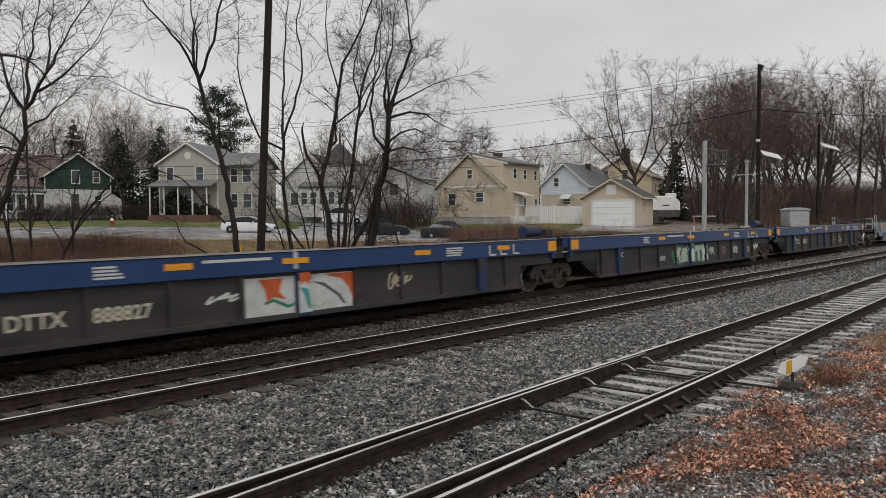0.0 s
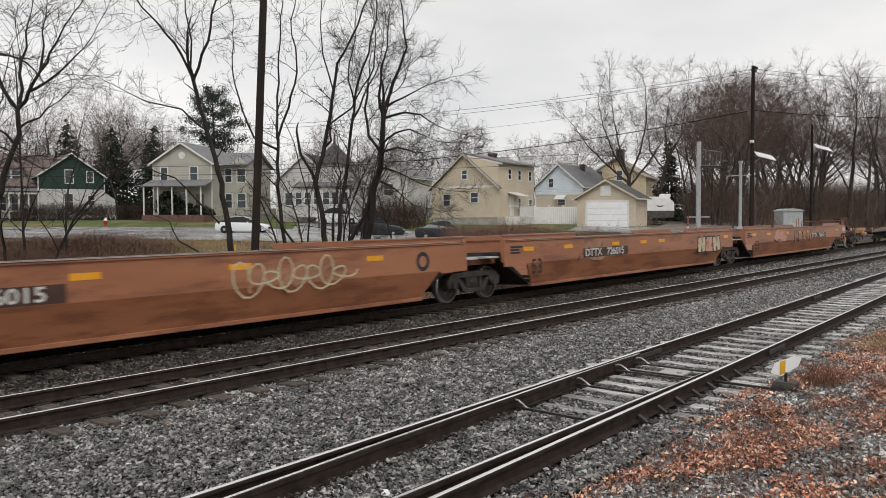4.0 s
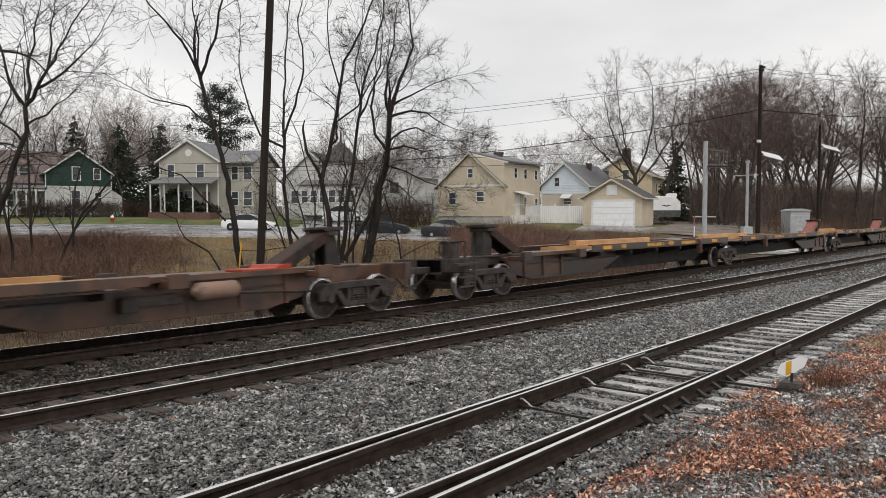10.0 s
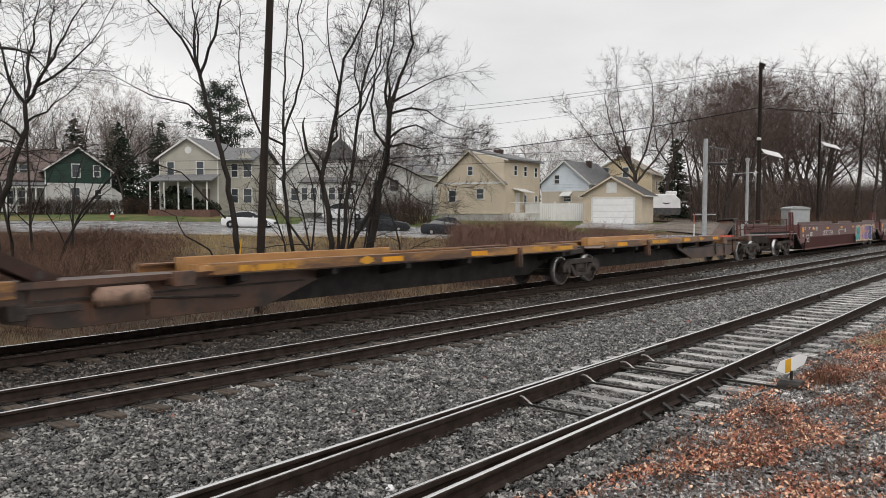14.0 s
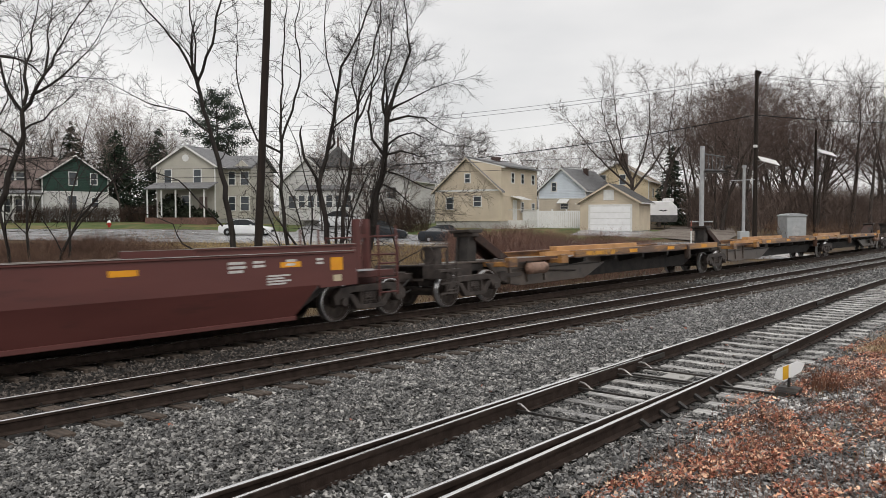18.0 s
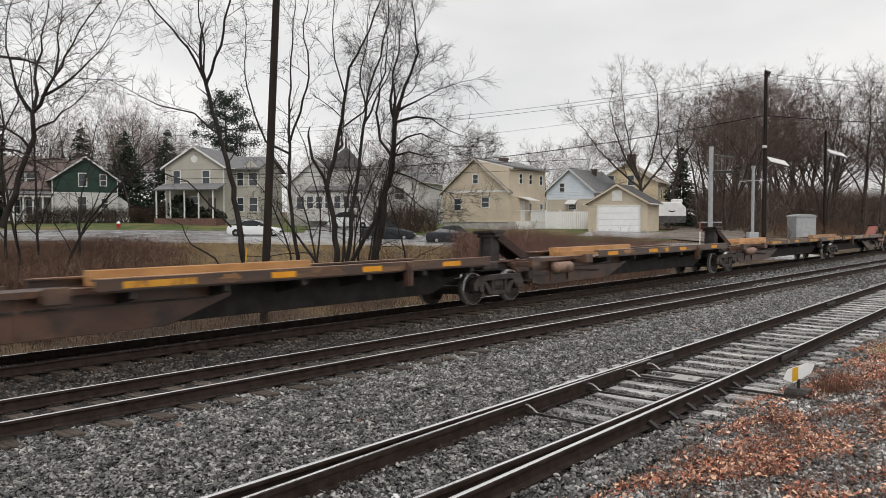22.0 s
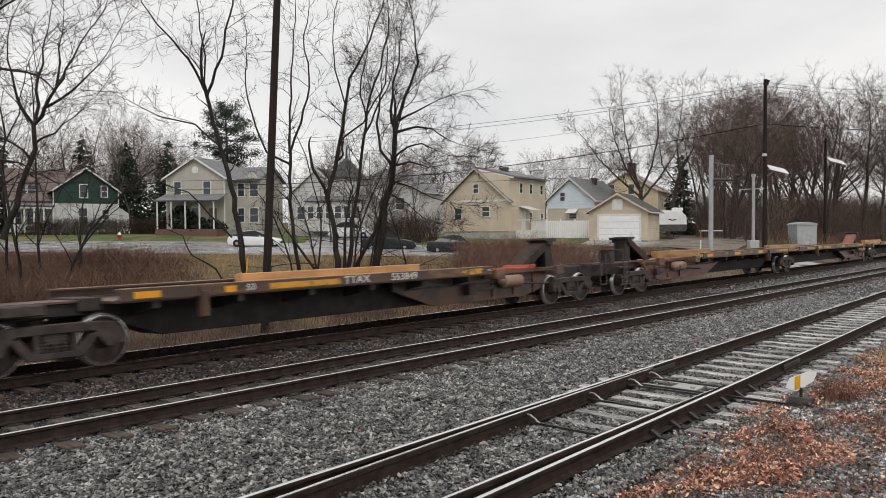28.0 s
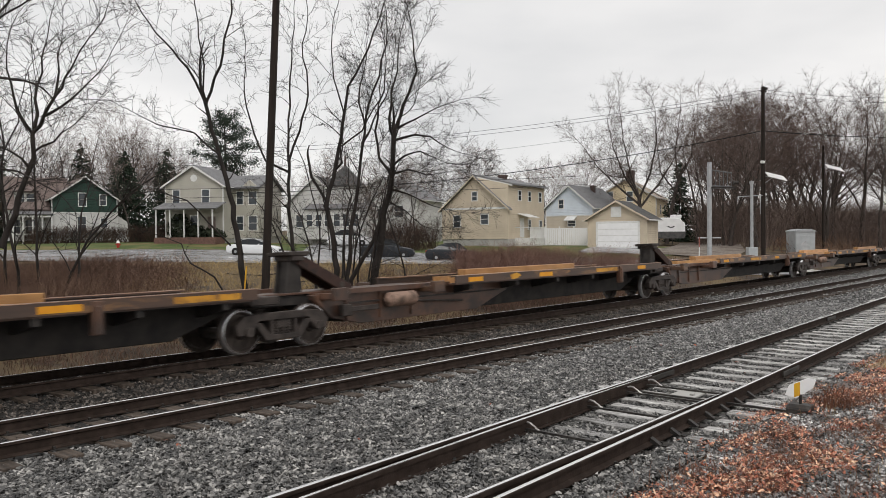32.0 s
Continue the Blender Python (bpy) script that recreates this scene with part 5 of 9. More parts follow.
# ---- spine cars ----
def hitch(car, x, kind, paint):
    """A raised trailer hitch: an upright, a flat head and a sloping strut with a round hole, which falls towards +x ('R') or -x ('L')."""
    d = 1 if kind == "R" else -1
    red = paint in (M_SILL, M_HITCHRED) and kind == "L"

    def px(poly):
        return [(d * q[0], q[1]) for q in poly]
    h = part("hitch", Solid().prism(px([(-0.30, 1.15), (0.14, 1.15), (0.16, 2.0), (-0.16, 2.0)]), -0.24, -0.18).prism(px([(-0.30, 1.15), (0.14, 1.15), (0.16, 2.0), (-0.16, 2.0)]), 0.18, 0.24)
             .prism(px([(-0.2, 1.15), (-0.05, 1.15), (0.02, 1.98), (-0.1, 1.98)]), -0.185, 0.185), M_BLACK, car, "upright trailer hitch stand", pose(x, 0, 0), bevel=0.01)
    strut = part("strut", Solid().prism(px([(0.02, 1.80), (0.10, 1.97), (0.24, 1.97), (1.66, 1.24), (1.60, 1.13), (1.30, 1.13)]), -0.30, -0.22).prism(px([(0.02, 1.80), (0.10, 1.97), (0.24, 1.97), (1.66, 1.24), (1.60, 1.13), (1.30, 1.13)]), 0.22, 0.30)
                 .prism(px([(0.20, 1.93), (0.26, 1.97), (1.66, 1.24), (1.62, 1.19)]), -0.22, 0.22), (M_HITCHRED if paint is M_HITCHRED else M_SILL) if red else M_STRUT, h, "sloping hitch strut", bevel=0.008)
    part("opening", Solid().tube((d * 1.32, -0.302, 1.28), (d * 1.32, -0.306, 1.28), 0.075, n=12), M_BLACK if red else M_BOGIE, strut)
    part("hitch_head", Solid().prism(px([(-0.32, 2.0), (0.24, 1.98), (0.34, 2.03), (0.32, 2.09), (-0.34, 2.09)]), -0.38, 0.38).box(-0.16, 0.16, -0.36, 0.36, 1.88, 2.0), M_BOGIE, h, "flat hitch head", bevel=0.015)


# lettered units: the words, where they and the length mark stand, and the painted strips beside them
LETTERED = {180: ("TTAX 554177", (8.5, 9.89, 12.84), ((11.9, 12.35), (7.3, 7.75))), 184: ("TTAX 554177", (4.21, 5.6, 8.42), ((1.49, 2.95), (4.72, 4.98), (6.4, 7.62))),
            200: ("TTAX 553849", (8.17, 9.4, 12.56), ((10.32, 12.2), (7.3, 7.6))), 204: ("TTAX 553849", (6.34, 7.86, 3.54), ((1.15, 1.65), (2.95, 3.2), (3.98, 5.85)))}


def spine_unit(s0, s1, name, label, style, group, hitches, first, last, seed, flip=False):
    """One platform of a spine car; its plated hitch end leads, or trails when flipped."""
    rnd = random.Random(seed)
    L = s1 - s0
    c = car_thing(name, label, "freight car", s0, group)
    tan = style == "tan"
    deckm, sillm = (M_DECKTAN, M_SILL) if tan else (M_SILLRED, M_SILLRED) if style == "brown" else (M_DECKYEL, M_SILLGREY if style == "grey" else M_SILL)
    if style in ("dark", "red"):
        deckm = M_EDGE
    if style == "red":
        sillm = M_SILLFADED
    top = 1.23 if tan else 1.33

    def fx(x):
        return L - x if flip else x

    def span(solid, x0, x1, y0, y1, z0, z1):
        return solid.box(min(fx(x0), fx(x1)), max(fx(x0), fx(x1)), y0, y1, z0, z1)

    # backbone: deep box girder, tapering to the bogies
    part("centre_sill", Solid().prism([(-0.7, 0.92), (0.9, 0.88), (2.2, 0.40), (L - 2.2, 0.40), (L - 0.9, 0.88), (L - 0.1, 0.92), (L - 0.1, 1.12), (-0.7, 1.12)], -0.45, 0.45), M_BLACK, c, "black box girder backbone", bevel=0.015)
    d0 = 5.0 + rnd.uniform(-0.4, 0.4)
    e = L - 0.9
    plate_poly = [(fx(x), z) for x, z in ((0.9, 1.10), (1.5, 0.55), (2.4, 0.36), (d0 + 1.6, 0.38), (d0 + 3.0, 0.84), (d0 + 3.0, 1.10))]
    for d in (-1, 1):
        part("hitch_sill", Solid().prism(plate_poly, d * 0.78 - 0.06, d * 0.78 + 0.06), sillm, c, "plated sill behind the hitch", bevel=0.01)
    part("hitch_shelf", span(Solid(), 1.45, d0 + 0.3, -0.98, 0.98, 1.11, 1.17), sillm, c, "narrow steel shelf", bevel=0.008)
    part("neck_plate", span(Solid(), -0.6, 1.5, -0.52, 0.52, 1.12, 1.165), sillm, c, "narrow neck plate over the bogie", bevel=0.008)
    part("shelf_lip", span(Solid(), 1.5, d0 + 0.3, -1.0, -0.95, 1.08, 1.19), M_SILL, c, "thin shelf edge")
    for k in range(3):
        x0 = 1.9 + k * (d0 - 1.9) / 3
        for d in (-1, 1):
            part("sill_stiffener", span(Solid(), x0, x0 + 0.07, d * 0.86 - 0.03, d * 0.86 + 0.03, 0.45, 1.1), sillm, c)
    part("train_pipe", span(Solid(), 2.0, d0 + 2.6, -0.885, -0.845, 0.84, 0.88), M_BOGIE, c, "brake pipe along the sill")
    for x in (1.3, d0 - 0.6):
        part("side_arm", span(span(span(Solid(), x - 0.12, x + 0.12, -1.42, 1.42, 0.98, 1.12), x - 0.2, x + 0.2, -1.46, -1.3, 0.96, 1.24), x - 0.2, x + 0.2, 1.3, 1.46, 0.96, 1.24), deckm if rnd.random() < 0.6 else sillm, c, "cross arm with container pedestal", bevel=0.012)
    # shallow open deck between two edge channels
    for d in (-1, 1):
        z0 = top - (0.17 if tan else 0.20)
        ch = Solid().prism([(d * 1.47, z0), (d * 1.47, top), (d * 1.29, top), (d * 1.29, top - 0.03), (d * 1.43, top - 0.03), (d * 1.43, z0 + 0.03), (d * 1.31, z0 + 0.03), (d * 1.31, z0)], min(fx(d0), fx(e)), max(fx(d0), fx(e)), "x")
        part("side_channel", ch, M_SILL if tan else deckm, c, "painted deck edge channel")
    part("deck_floor", span(Solid(), d0 + 0.1, e - 0.05, -1.36, 1.36, top - 0.24, top - 0.20), M_SILL, c, "rusty deck floor")
    if not tan:
        for d in (-1, 1):
            part("edge_lip", span(Solid(), d0, e, d * 1.38 - 0.095, d * 1.38 + 0.095, top + 0.001, top + 0.014), M_RUSTLIP, c, "" if d > 0 else "worn rusty top edge")
        x0 = d0 + rnd.uniform(-0.4, e - d0 - 7.0)
        part("deck_plank", span(Solid(), x0, x0 + rnd.uniform(5.2, 6.9), 0.95, 1.27, top - 0.2, top + 0.125), M_PLANK, c, "long wet wooden bearing plank", bevel=0.015)
        for d in (-1, 1):
            x0 = d0 + rnd.uniform(0.2, 2.5)
            part("deck_plank", span(Solid(), x0, min(e - 0.1, x0 + 4.5), d * 0.7 - 0.14, d * 0.7 + 0.14, top - 0.2, top - 0.04), M_PLANK, c)
    for d in (-1, 1) if tan else ():
        x0, k = d0 + rnd.uniform(0.2, 2.5), 0
        while x0 < e - 2.0:
            x1 = min(e - 0.1, x0 + rnd.uniform(2.5, 5.0))
            part("deck_plank", span(Solid(), x0, x1, d * 1.15 - 0.14, d * 1.15 + 0.14, top - 0.2, top + (rnd.uniform(-0.03, 0.02) if d < 0 else rnd.uniform(0.02, 0.08))), M_PLANK, c, "" if k else "wet wooden bearing plank")
            x0, k = x1 + rnd.uniform(0.3, 2.0), k + 1
    n = 6
    for j in range(n):
        x = fx(d0 + 0.7 + (e - d0 - 1.4) * j / (n - 1))
        part("cross_bearer", Solid().prism([(-1.4, top - 0.24), (1.4, top - 0.24), (1.4, top - 0.36), (0.4, 0.80), (-0.4, 0.80), (-1.4, top - 0.36)], x - 0.07, x + 0.07, "x"), M_BLACK, c, "tapered cross bearer")
    if tan:
        # box sided wheel platform near the deck's end
        for d in (-1, 1):
            part("platform_side", Solid().prism([(d * 1.52, 0.70), (d * 1.52, 0.76), (d * 1.49, 0.76), (d * 1.49, 1.19), (d * 1.52, 1.19), (d * 1.52, 1.25), (d * 1.42, 1.25), (d * 1.42, 0.70)], min(fx(e - 4.9), fx(e - 0.8)), max(fx(e - 4.9), fx(e - 0.8)), "x"), deckm, c, "deep tan platform side")
        side_text(c, "53", fx(e - 1.3) / PITCH, 1.0, 0.30, M_TEXTW, -1.497)
        x = fx(e - 1.8)
        plate(c, (x - 0.3) / PITCH, (x + 0.3) / PITCH, 0.93, 1.04, M_ORANGE, y=-1.496)
    else:
        if seed in LETTERED:
            words, places, strips = LETTERED[seed]
            for text, x in zip((words[:4], words[5:], "53"), places):
                ob = side_text(c, text, x / PITCH, top - 0.105, 0.17 if text == "53" else 0.23, M_TEXTW, -1.4745, 0.004)
                ob.matrix_basis = ob.matrix_basis @ Matrix.Diagonal((1.3, 1, 1, 1))
            taken = [(x - 0.7, x + 0.7) for x in places] + list(strips)
        else:
            strips = []
            for j in range(4):
                x = fx(d0 + 0.8 + (e - d0 - 2.2) * j / 3 + rnd.uniform(-0.3, 0.3))
                strips.append((x - 0.3, x + rnd.choice((0.3, 0.4, 1.1))))
            taken = list(strips)
            x = fx(d0 + 4.6)
            if all(x + 0.6 < p or x - 0.6 > q for p, q in taken):
                bars(c, (x - 0.6) / PITCH, (x + 0.6) / PITCH, top - 0.17, top - 0.05, 1, M_TANK, seed, y=-1.474)
                taken.append((x - 0.6, x + 0.6))
        for p, q in strips:
            plate(c, p / PITCH, q / PITCH, top - 0.17, top - 0.05, M_ORANGE if q - p < 0.8 else M_YELPATCH, y=-1.474)
        for j in range(7):
            x = fx(d0 + 0.5 + (e - d0 - 1.2) * (j + rnd.random() * 0.6) / 7)
            w = rnd.uniform(0.25, 0.9)
            if any(x + w / 2 > p and x - w / 2 < q for p, q in taken):
                continue
            part("worn_patch", Solid().prism(blob(x, top - 0.10, w, 0.16, rnd, 14, 0.3), -1.4725, -1.4705), M_YELPATCH if rnd.random() < 0.4 else M_DECKYEL, c, "patch of worn paint")
        x = next((x for x in (fx(e - v) for v in (3.2, 2.2, 1.6, 4.2, 5.2)) if all(x + 0.12 < p or x - 0.12 > q for p, q in taken)), fx(e - 0.6))
        part("side_bracket", Solid().box(x - 0.09, x + 0.09, -1.52, -1.36, 0.74, top - 0.02).box(x - 0.04, x + 0.04, -1.56, -1.5, 0.75, top - 0.1), M_SILL, c, "drop bracket", bevel=0.01)
    if rnd.random() < 0.6:
        x = fx(d0 - 1.6)
        part("air_tank", Solid().tube((x - 0.42, -1.05, 0.86), (x + 0.42, -1.05, 0.86), 0.18, n=14).tube((x + 0.42, -1.05, 0.86), (x + 0.52, -1.05, 0.86), 0.18, 0.06, 14).tube((x - 0.42, -1.05, 0.86), (x - 0.52, -1.05, 0.86), 0.18, 0.06, 14), M_TANK, c, "rounded brake air tank", smooth=True)
        part("brake_pipe", Solid().tube((x + 0.5, -0.98, 0.78), (x + 2.5, -0.9, 0.66), 0.03, n=6), M_BOGIE, c)
        part("brake_lever", Solid().box(x - 1.6, x - 0.7, -1.0, -0.94, 0.66, 0.78).box(x - 1.9, x - 1.6, -1.06, -0.9, 0.58, 0.84), M_BOGIE, c, bevel=0.01)
    x = fx(e + 0.1)
    part("end_plate", Solid().box(x - 0.2, x + 0.2, -0.62, 0.62, 0.96, 1.2), M_BOGIE, c, "deck end over the bogie", bevel=0.015)
    bogie(c, 0)
    for hx, kind in hitches:
        hitch(c, hx, kind, M_HITCHRED if "red" in label else (M_SILL if style == "rust" else M_BLACK))
        if kind == "L":
            part("hitch_lock", Solid().prism([(hx - 2.7, 1.17), (hx - 1.7, 1.17), (hx - 1.7, 1.29), (hx - 2.0, 1.29), (hx - 2.1, 1.22), (hx - 2.7, 1.22)], -0.9, 0.1), M_PAINT["red"], c, "red hitch lock plate", bevel=0.01)
    if last:
        bogie(c, L)
        part("end_sill", Solid().box(L - 0.6, L + 1.5, -0.5, 0.5, 0.72, 1.14).box(L + 1.3, L + 1.5, -1.35, 1.35, 0.78, 1.16), M_BOGIE if not tan else sillm, c, "end sill with steps", bevel=0.015)
        coupler(c, L + 1.5, 1)
        part("grab_rail", Solid().tube((L + 1.2, -1.4, 0.45), (L + 1.2, -1.4, 1.5), 0.022, n=6).tube((L + 1.6, -1.4, 0.45), (L + 1.6, -1.4, 1.5), 0.022, n=6).tube((L + 1.2, -1.4, 0.5), (L + 1.6, -1.4, 0.5), 0.02, n=6), M_BOGIE, c)
    else:
        part("articulation", Solid().box(L - 0.7, L + 0.55, -0.34, 0.34, 0.87, 1.02).box(L - 0.9, L - 0.2, -1.2, -0.3, 0.98, 1.16), M_BOGIE, c, bevel=0.02)
    if first:
        part("end_sill", Solid().box(-1.5, 0.6, -0.5, 0.5, 0.72, 1.14).box(-1.5, -1.3, -1.35, 1.35, 0.78, 1.16), M_BOGIE if not tan else sillm, c, "end sill with steps", bevel=0.015)
        coupler(c, -1.5, -1)
        part("brake_box", Solid().box(-1.3, -1.0, -0.75, -0.35, 1.14, 1.62).box(-1.34, -0.96, -0.8, -0.3, 1.6, 1.64), M_BOGIE, c, "dark hand brake box", bevel=0.02)
        part("brake_wheel", Solid().lathe([(0.20, 0.0), (0.24, 0.0), (0.24, 0.03), (0.20, 0.03)], (-1.36, -0.55, 1.42), (-1, 0, 0), 16), M_BOGIE, c, "round hand brake wheel")
        part("platform_rail", Solid().tube((-1.42, -1.3, 1.16), (-1.42, -1.3, 1.62), 0.02, n=6).tube((-1.42, -1.3, 1.62), (-1.42, -0.8, 1.62), 0.02, n=6), M_BOGIE, c)
        part("end_step", Solid().box(-1.9, -1.0, -1.45, -1.2, 0.98, 1.04), M_BOGIE, c, "steel end step")
        for z in (0.40, 0.66):
            part("rung", Solid().box(-1.85, -1.2, -1.42, -1.38, z, z + 0.05), M_BOGIE, c)
        part("grab_rail", Solid().tube((-1.2, -1.4, 0.45), (-1.2, -1.4, 1.5), 0.022, n=6).tube((-1.6, -1.4, 0.45), (-1.6, -1.4, 1.5), 0.022, n=6).tube((-1.2, -1.4, 0.5), (-1.6, -1.4, 0.5), 0.02, n=6), M_BOGIE, c)
    return c


def spine_car(stations, style, label, group, stands, seed):
    """stands: one string a unit with the hitches it carries: R at its leading bogie, L before its trailing bogie."""
    n = len(stations) - 1
    for k in range(n):
        L = stations[k + 1] - stations[k]
        hs = [(1.0, "R")] * ("R" in stands[k]) + [(L - (0.1 if k == n - 1 else 0.9), "L")] * ("L" in stands[k])
        spine_unit(stations[k], stations[k + 1], "spine_car", label, style, group, hs, k == 0, k == n - 1, seed + k, "L" in stands[k])


well_car([0.4, 20.4, 40.4, 59.9], "well_car", "blue well car with sooty ribbed sides and graffiti", M_BLUE, True, M_PANEL, M_BOGIE, deco_blue, "blue articulated well car")
well_car([64.2, 84.4], "well_car", "clean light grey well car with tall grab rails", M_GREY, False, None, M_PALE, deco_grey, "single well car")
well_car([87.7, 107.3, 126.9, 146.6], "well_car", "faded brown well car with graffiti and amber reflectors", M_BROWN, False, None, M_BROWN, deco_brown, "brown articulated well car")
spine_car([151.4, 168.4, 186.4, 204.2, 222.2, 238.6], "tan", "empty tan spine car with plank deck", "tan articulated spine car", ["R", "", "R", "R", "L"], 100)
spine_car([243.7, 261.6, 280.4, 298.2], "brown", "empty rusty brown spine car with red hitches", "yellow articulated spine car", ["R", "L", "L"], 120)
spine_car([302.3, 320.1, 339.2, 355.4], "rust", "empty rusty yellow spine car with wooden planks", "second yellow spine car", ["R", "R", "L"], 140)
well_car([360.9, 381.1, 401.2, 420.2], "well_car", "oxide red well car with white lettering and graffiti", M_OXIDE, False, None, M_OXIDE, deco_oxide, "oxide red articulated well car")
spine_car([424.2, 441.8, 460.3, 477.4], "grey", "empty yellow spine car with grey hitch sill", "third yellow spine car", ["R", "R", "L"], 160)
spine_car([482.0, 498.8, 515.5, 532.5, 549.8, 566.2], "dark", "empty weathered yellow spine car with raised hitches", "fourth yellow spine car", ["R", "R", "R", "R", "L"], 180)
spine_car([571.0, 587.4, 604.8, 622.0, 639.2, 655.2], "dark", "empty spine car with worn yellow deck edges", "fifth yellow spine car", ["R", "", "R", "L", "L"], 200)
spine_car([659.6, 676.7, 695.8, 713.6], "red", "empty red-brown spine car with faded red hitch stands", "spine car with red hitches", ["R", "L", "L"], 220)
spine_car([718.2, 734.4, 752.4, 770.4, 788.3, 804.0], "dark", "empty yellow spine car with dark hitches", "last yellow spine car", ["R", "R", "R", "", "L"], 240)


# ---- street, houses and fixtures beyond the tracks ----
def siding_paint(name, a, lines=0.14, rough=0.6):
    """Painted lap boards: shallow courses with a little dirt."""
    m = material(name, a, tuple(c * 0.88 for c in a), rough, scale=0.7, detail=8)
    n, l = m.node_tree.nodes, m.node_tree.links
    tc = n.new("ShaderNodeTexCoord")
    sx = n.new("ShaderNodeSeparateXYZ")
    l.new(tc.outputs["Object"], sx.inputs[0])
    dv = n.new("ShaderNodeMath")
    dv.operation = "DIVIDE"
    dv.inputs[1].default_value = lines
    l.new(sx.outputs["Z"], dv.inputs[0])
    fr = n.new("ShaderNodeMath")
    fr.operation = "FRACT"
    l.new(dv.outputs[0], fr.inputs[0])
    bp = n.new("ShaderNodeBump")
    bp.inputs["Strength"].default_value, bp.inputs["Distance"].default_value = 1.0, 0.03
    bp.invert = True
    l.new(fr.outputs[0], bp.inputs["Height"])
    l.new(bp.outputs[0], n["Principled BSDF"].inputs["Normal"])
    return m


M_SIDEYEL = siding_paint("pale_yellow_boards", (0.60, 0.515, 0.395), 0.2)
M_SIDEBLUE = siding_paint("pale_blue_boards", (0.70, 0.765, 0.83), 0.2)
M_SIDECREAM = siding_paint("cream_boards", (0.66, 0.55, 0.37), 0.2)
M_SIDETAN = siding_paint("tan_boards", (0.58, 0.51, 0.41), 0.2)
M_SIDEBEIGE = siding_paint("beige_boards", (0.46, 0.44, 0.38), 0.2)
M_SIDEGREEN = siding_paint("dark_green_boards", (0.018, 0.05, 0.036), 0.2)
M_SIDEWHITE = siding_paint("white_boards", (0.60, 0.595, 0.575), 0.2)
M_SHINGLE = material("grey_shingle", (0.16, 0.16, 0.165), (0.23, 0.23, 0.235), 0.8, scale=3, bump=0.4, bump_scale=12)
M_SHINGLEBR = material("red_brown_shingle", (0.15, 0.115, 0.104), (0.21, 0.165, 0.15), 0.8, scale=3, bump=0.4, bump_scale=12)
M_SHINGLETAN = material("tan_shingle", (0.30, 0.25, 0.20), (0.40, 0.34, 0.28), 0.8, scale=3, bump=0.4, bump_scale=12)
M_SHINGLEDK = material("dark_shingle", (0.06, 0.06, 0.062), (0.11, 0.105, 0.10), 0.8, scale=3, bump=0.4, bump_scale=12)
M_BRICK = material("dull_brick", (0.12, 0.068, 0.055), (0.18, 0.105, 0.085), 0.85, scale=6, bump=0.4)
M_CHIM = material("sooty_brick", (0.07, 0.05, 0.045), (0.13, 0.09, 0.08), 0.85, scale=6, bump=0.4)
M_PANE = glass("window_glass")
M_CARPANE = glass("car_glass", (0.012, 0.015, 0.018), 0.12)
M_CARPANE.node_tree.nodes["Principled BSDF"].inputs["Specular IOR Level"].default_value = 0.35
M_TRIM = material("white_trim", (0.74, 0.74, 0.72), (0.66, 0.66, 0.64), 0.55, scale=3)
M_POLE = material("creosoted_pole", (0.014, 0.0095, 0.0075), (0.03, 0.021, 0.016), 0.8, scale=2, bump=0.5, bump_scale=20, stretch=(4, 4, 0.4))
M_GALV = material("galvanised_steel", (0.36, 0.37, 0.38), (0.46, 0.47, 0.48), 0.5, 0.4, scale=3)
M_DULL = material("dull_grey_steel", (0.13, 0.13, 0.135), (0.18, 0.18, 0.185), 0.6, 0.2, scale=3)
M_ALU = material("silver_cabinet", (0.40, 0.42, 0.43), (0.47, 0.49, 0.50), 0.5, 0.2, scale=1.5)
M_RED = material("hydrant_red", (0.42, 0.03, 0.02), (0.34, 0.03, 0.02), 0.5, scale=5)
M_WIRE = material("black_wire", (0.015, 0.015, 0.016), (0.02, 0.02, 0.02), 0.6)
M_CARWHITE = material("white_car_paint", (0.78, 0.79, 0.80), (0.75, 0.76, 0.77), 0.2, scale=1)
M_CARDARK = material("charcoal_car_paint", (0.022, 0.025, 0.03), (0.026, 0.029, 0.034), 0.22, scale=1)
M_TYRE = material("tyre_rubber", (0.015, 0.015, 0.016), (0.022, 0.022, 0.022), 0.8, scale=6)
M_CHROME = material("alloy_rim", (0.5, 0.5, 0.52), (0.42, 0.42, 0.44), 0.3, 0.9)
M_LAMP = material("red_lamp_glass", (0.35, 0.02, 0.02), (0.3, 0.02, 0.02), 0.2)


def gz(x, y):
    return float(land_z(x, y))


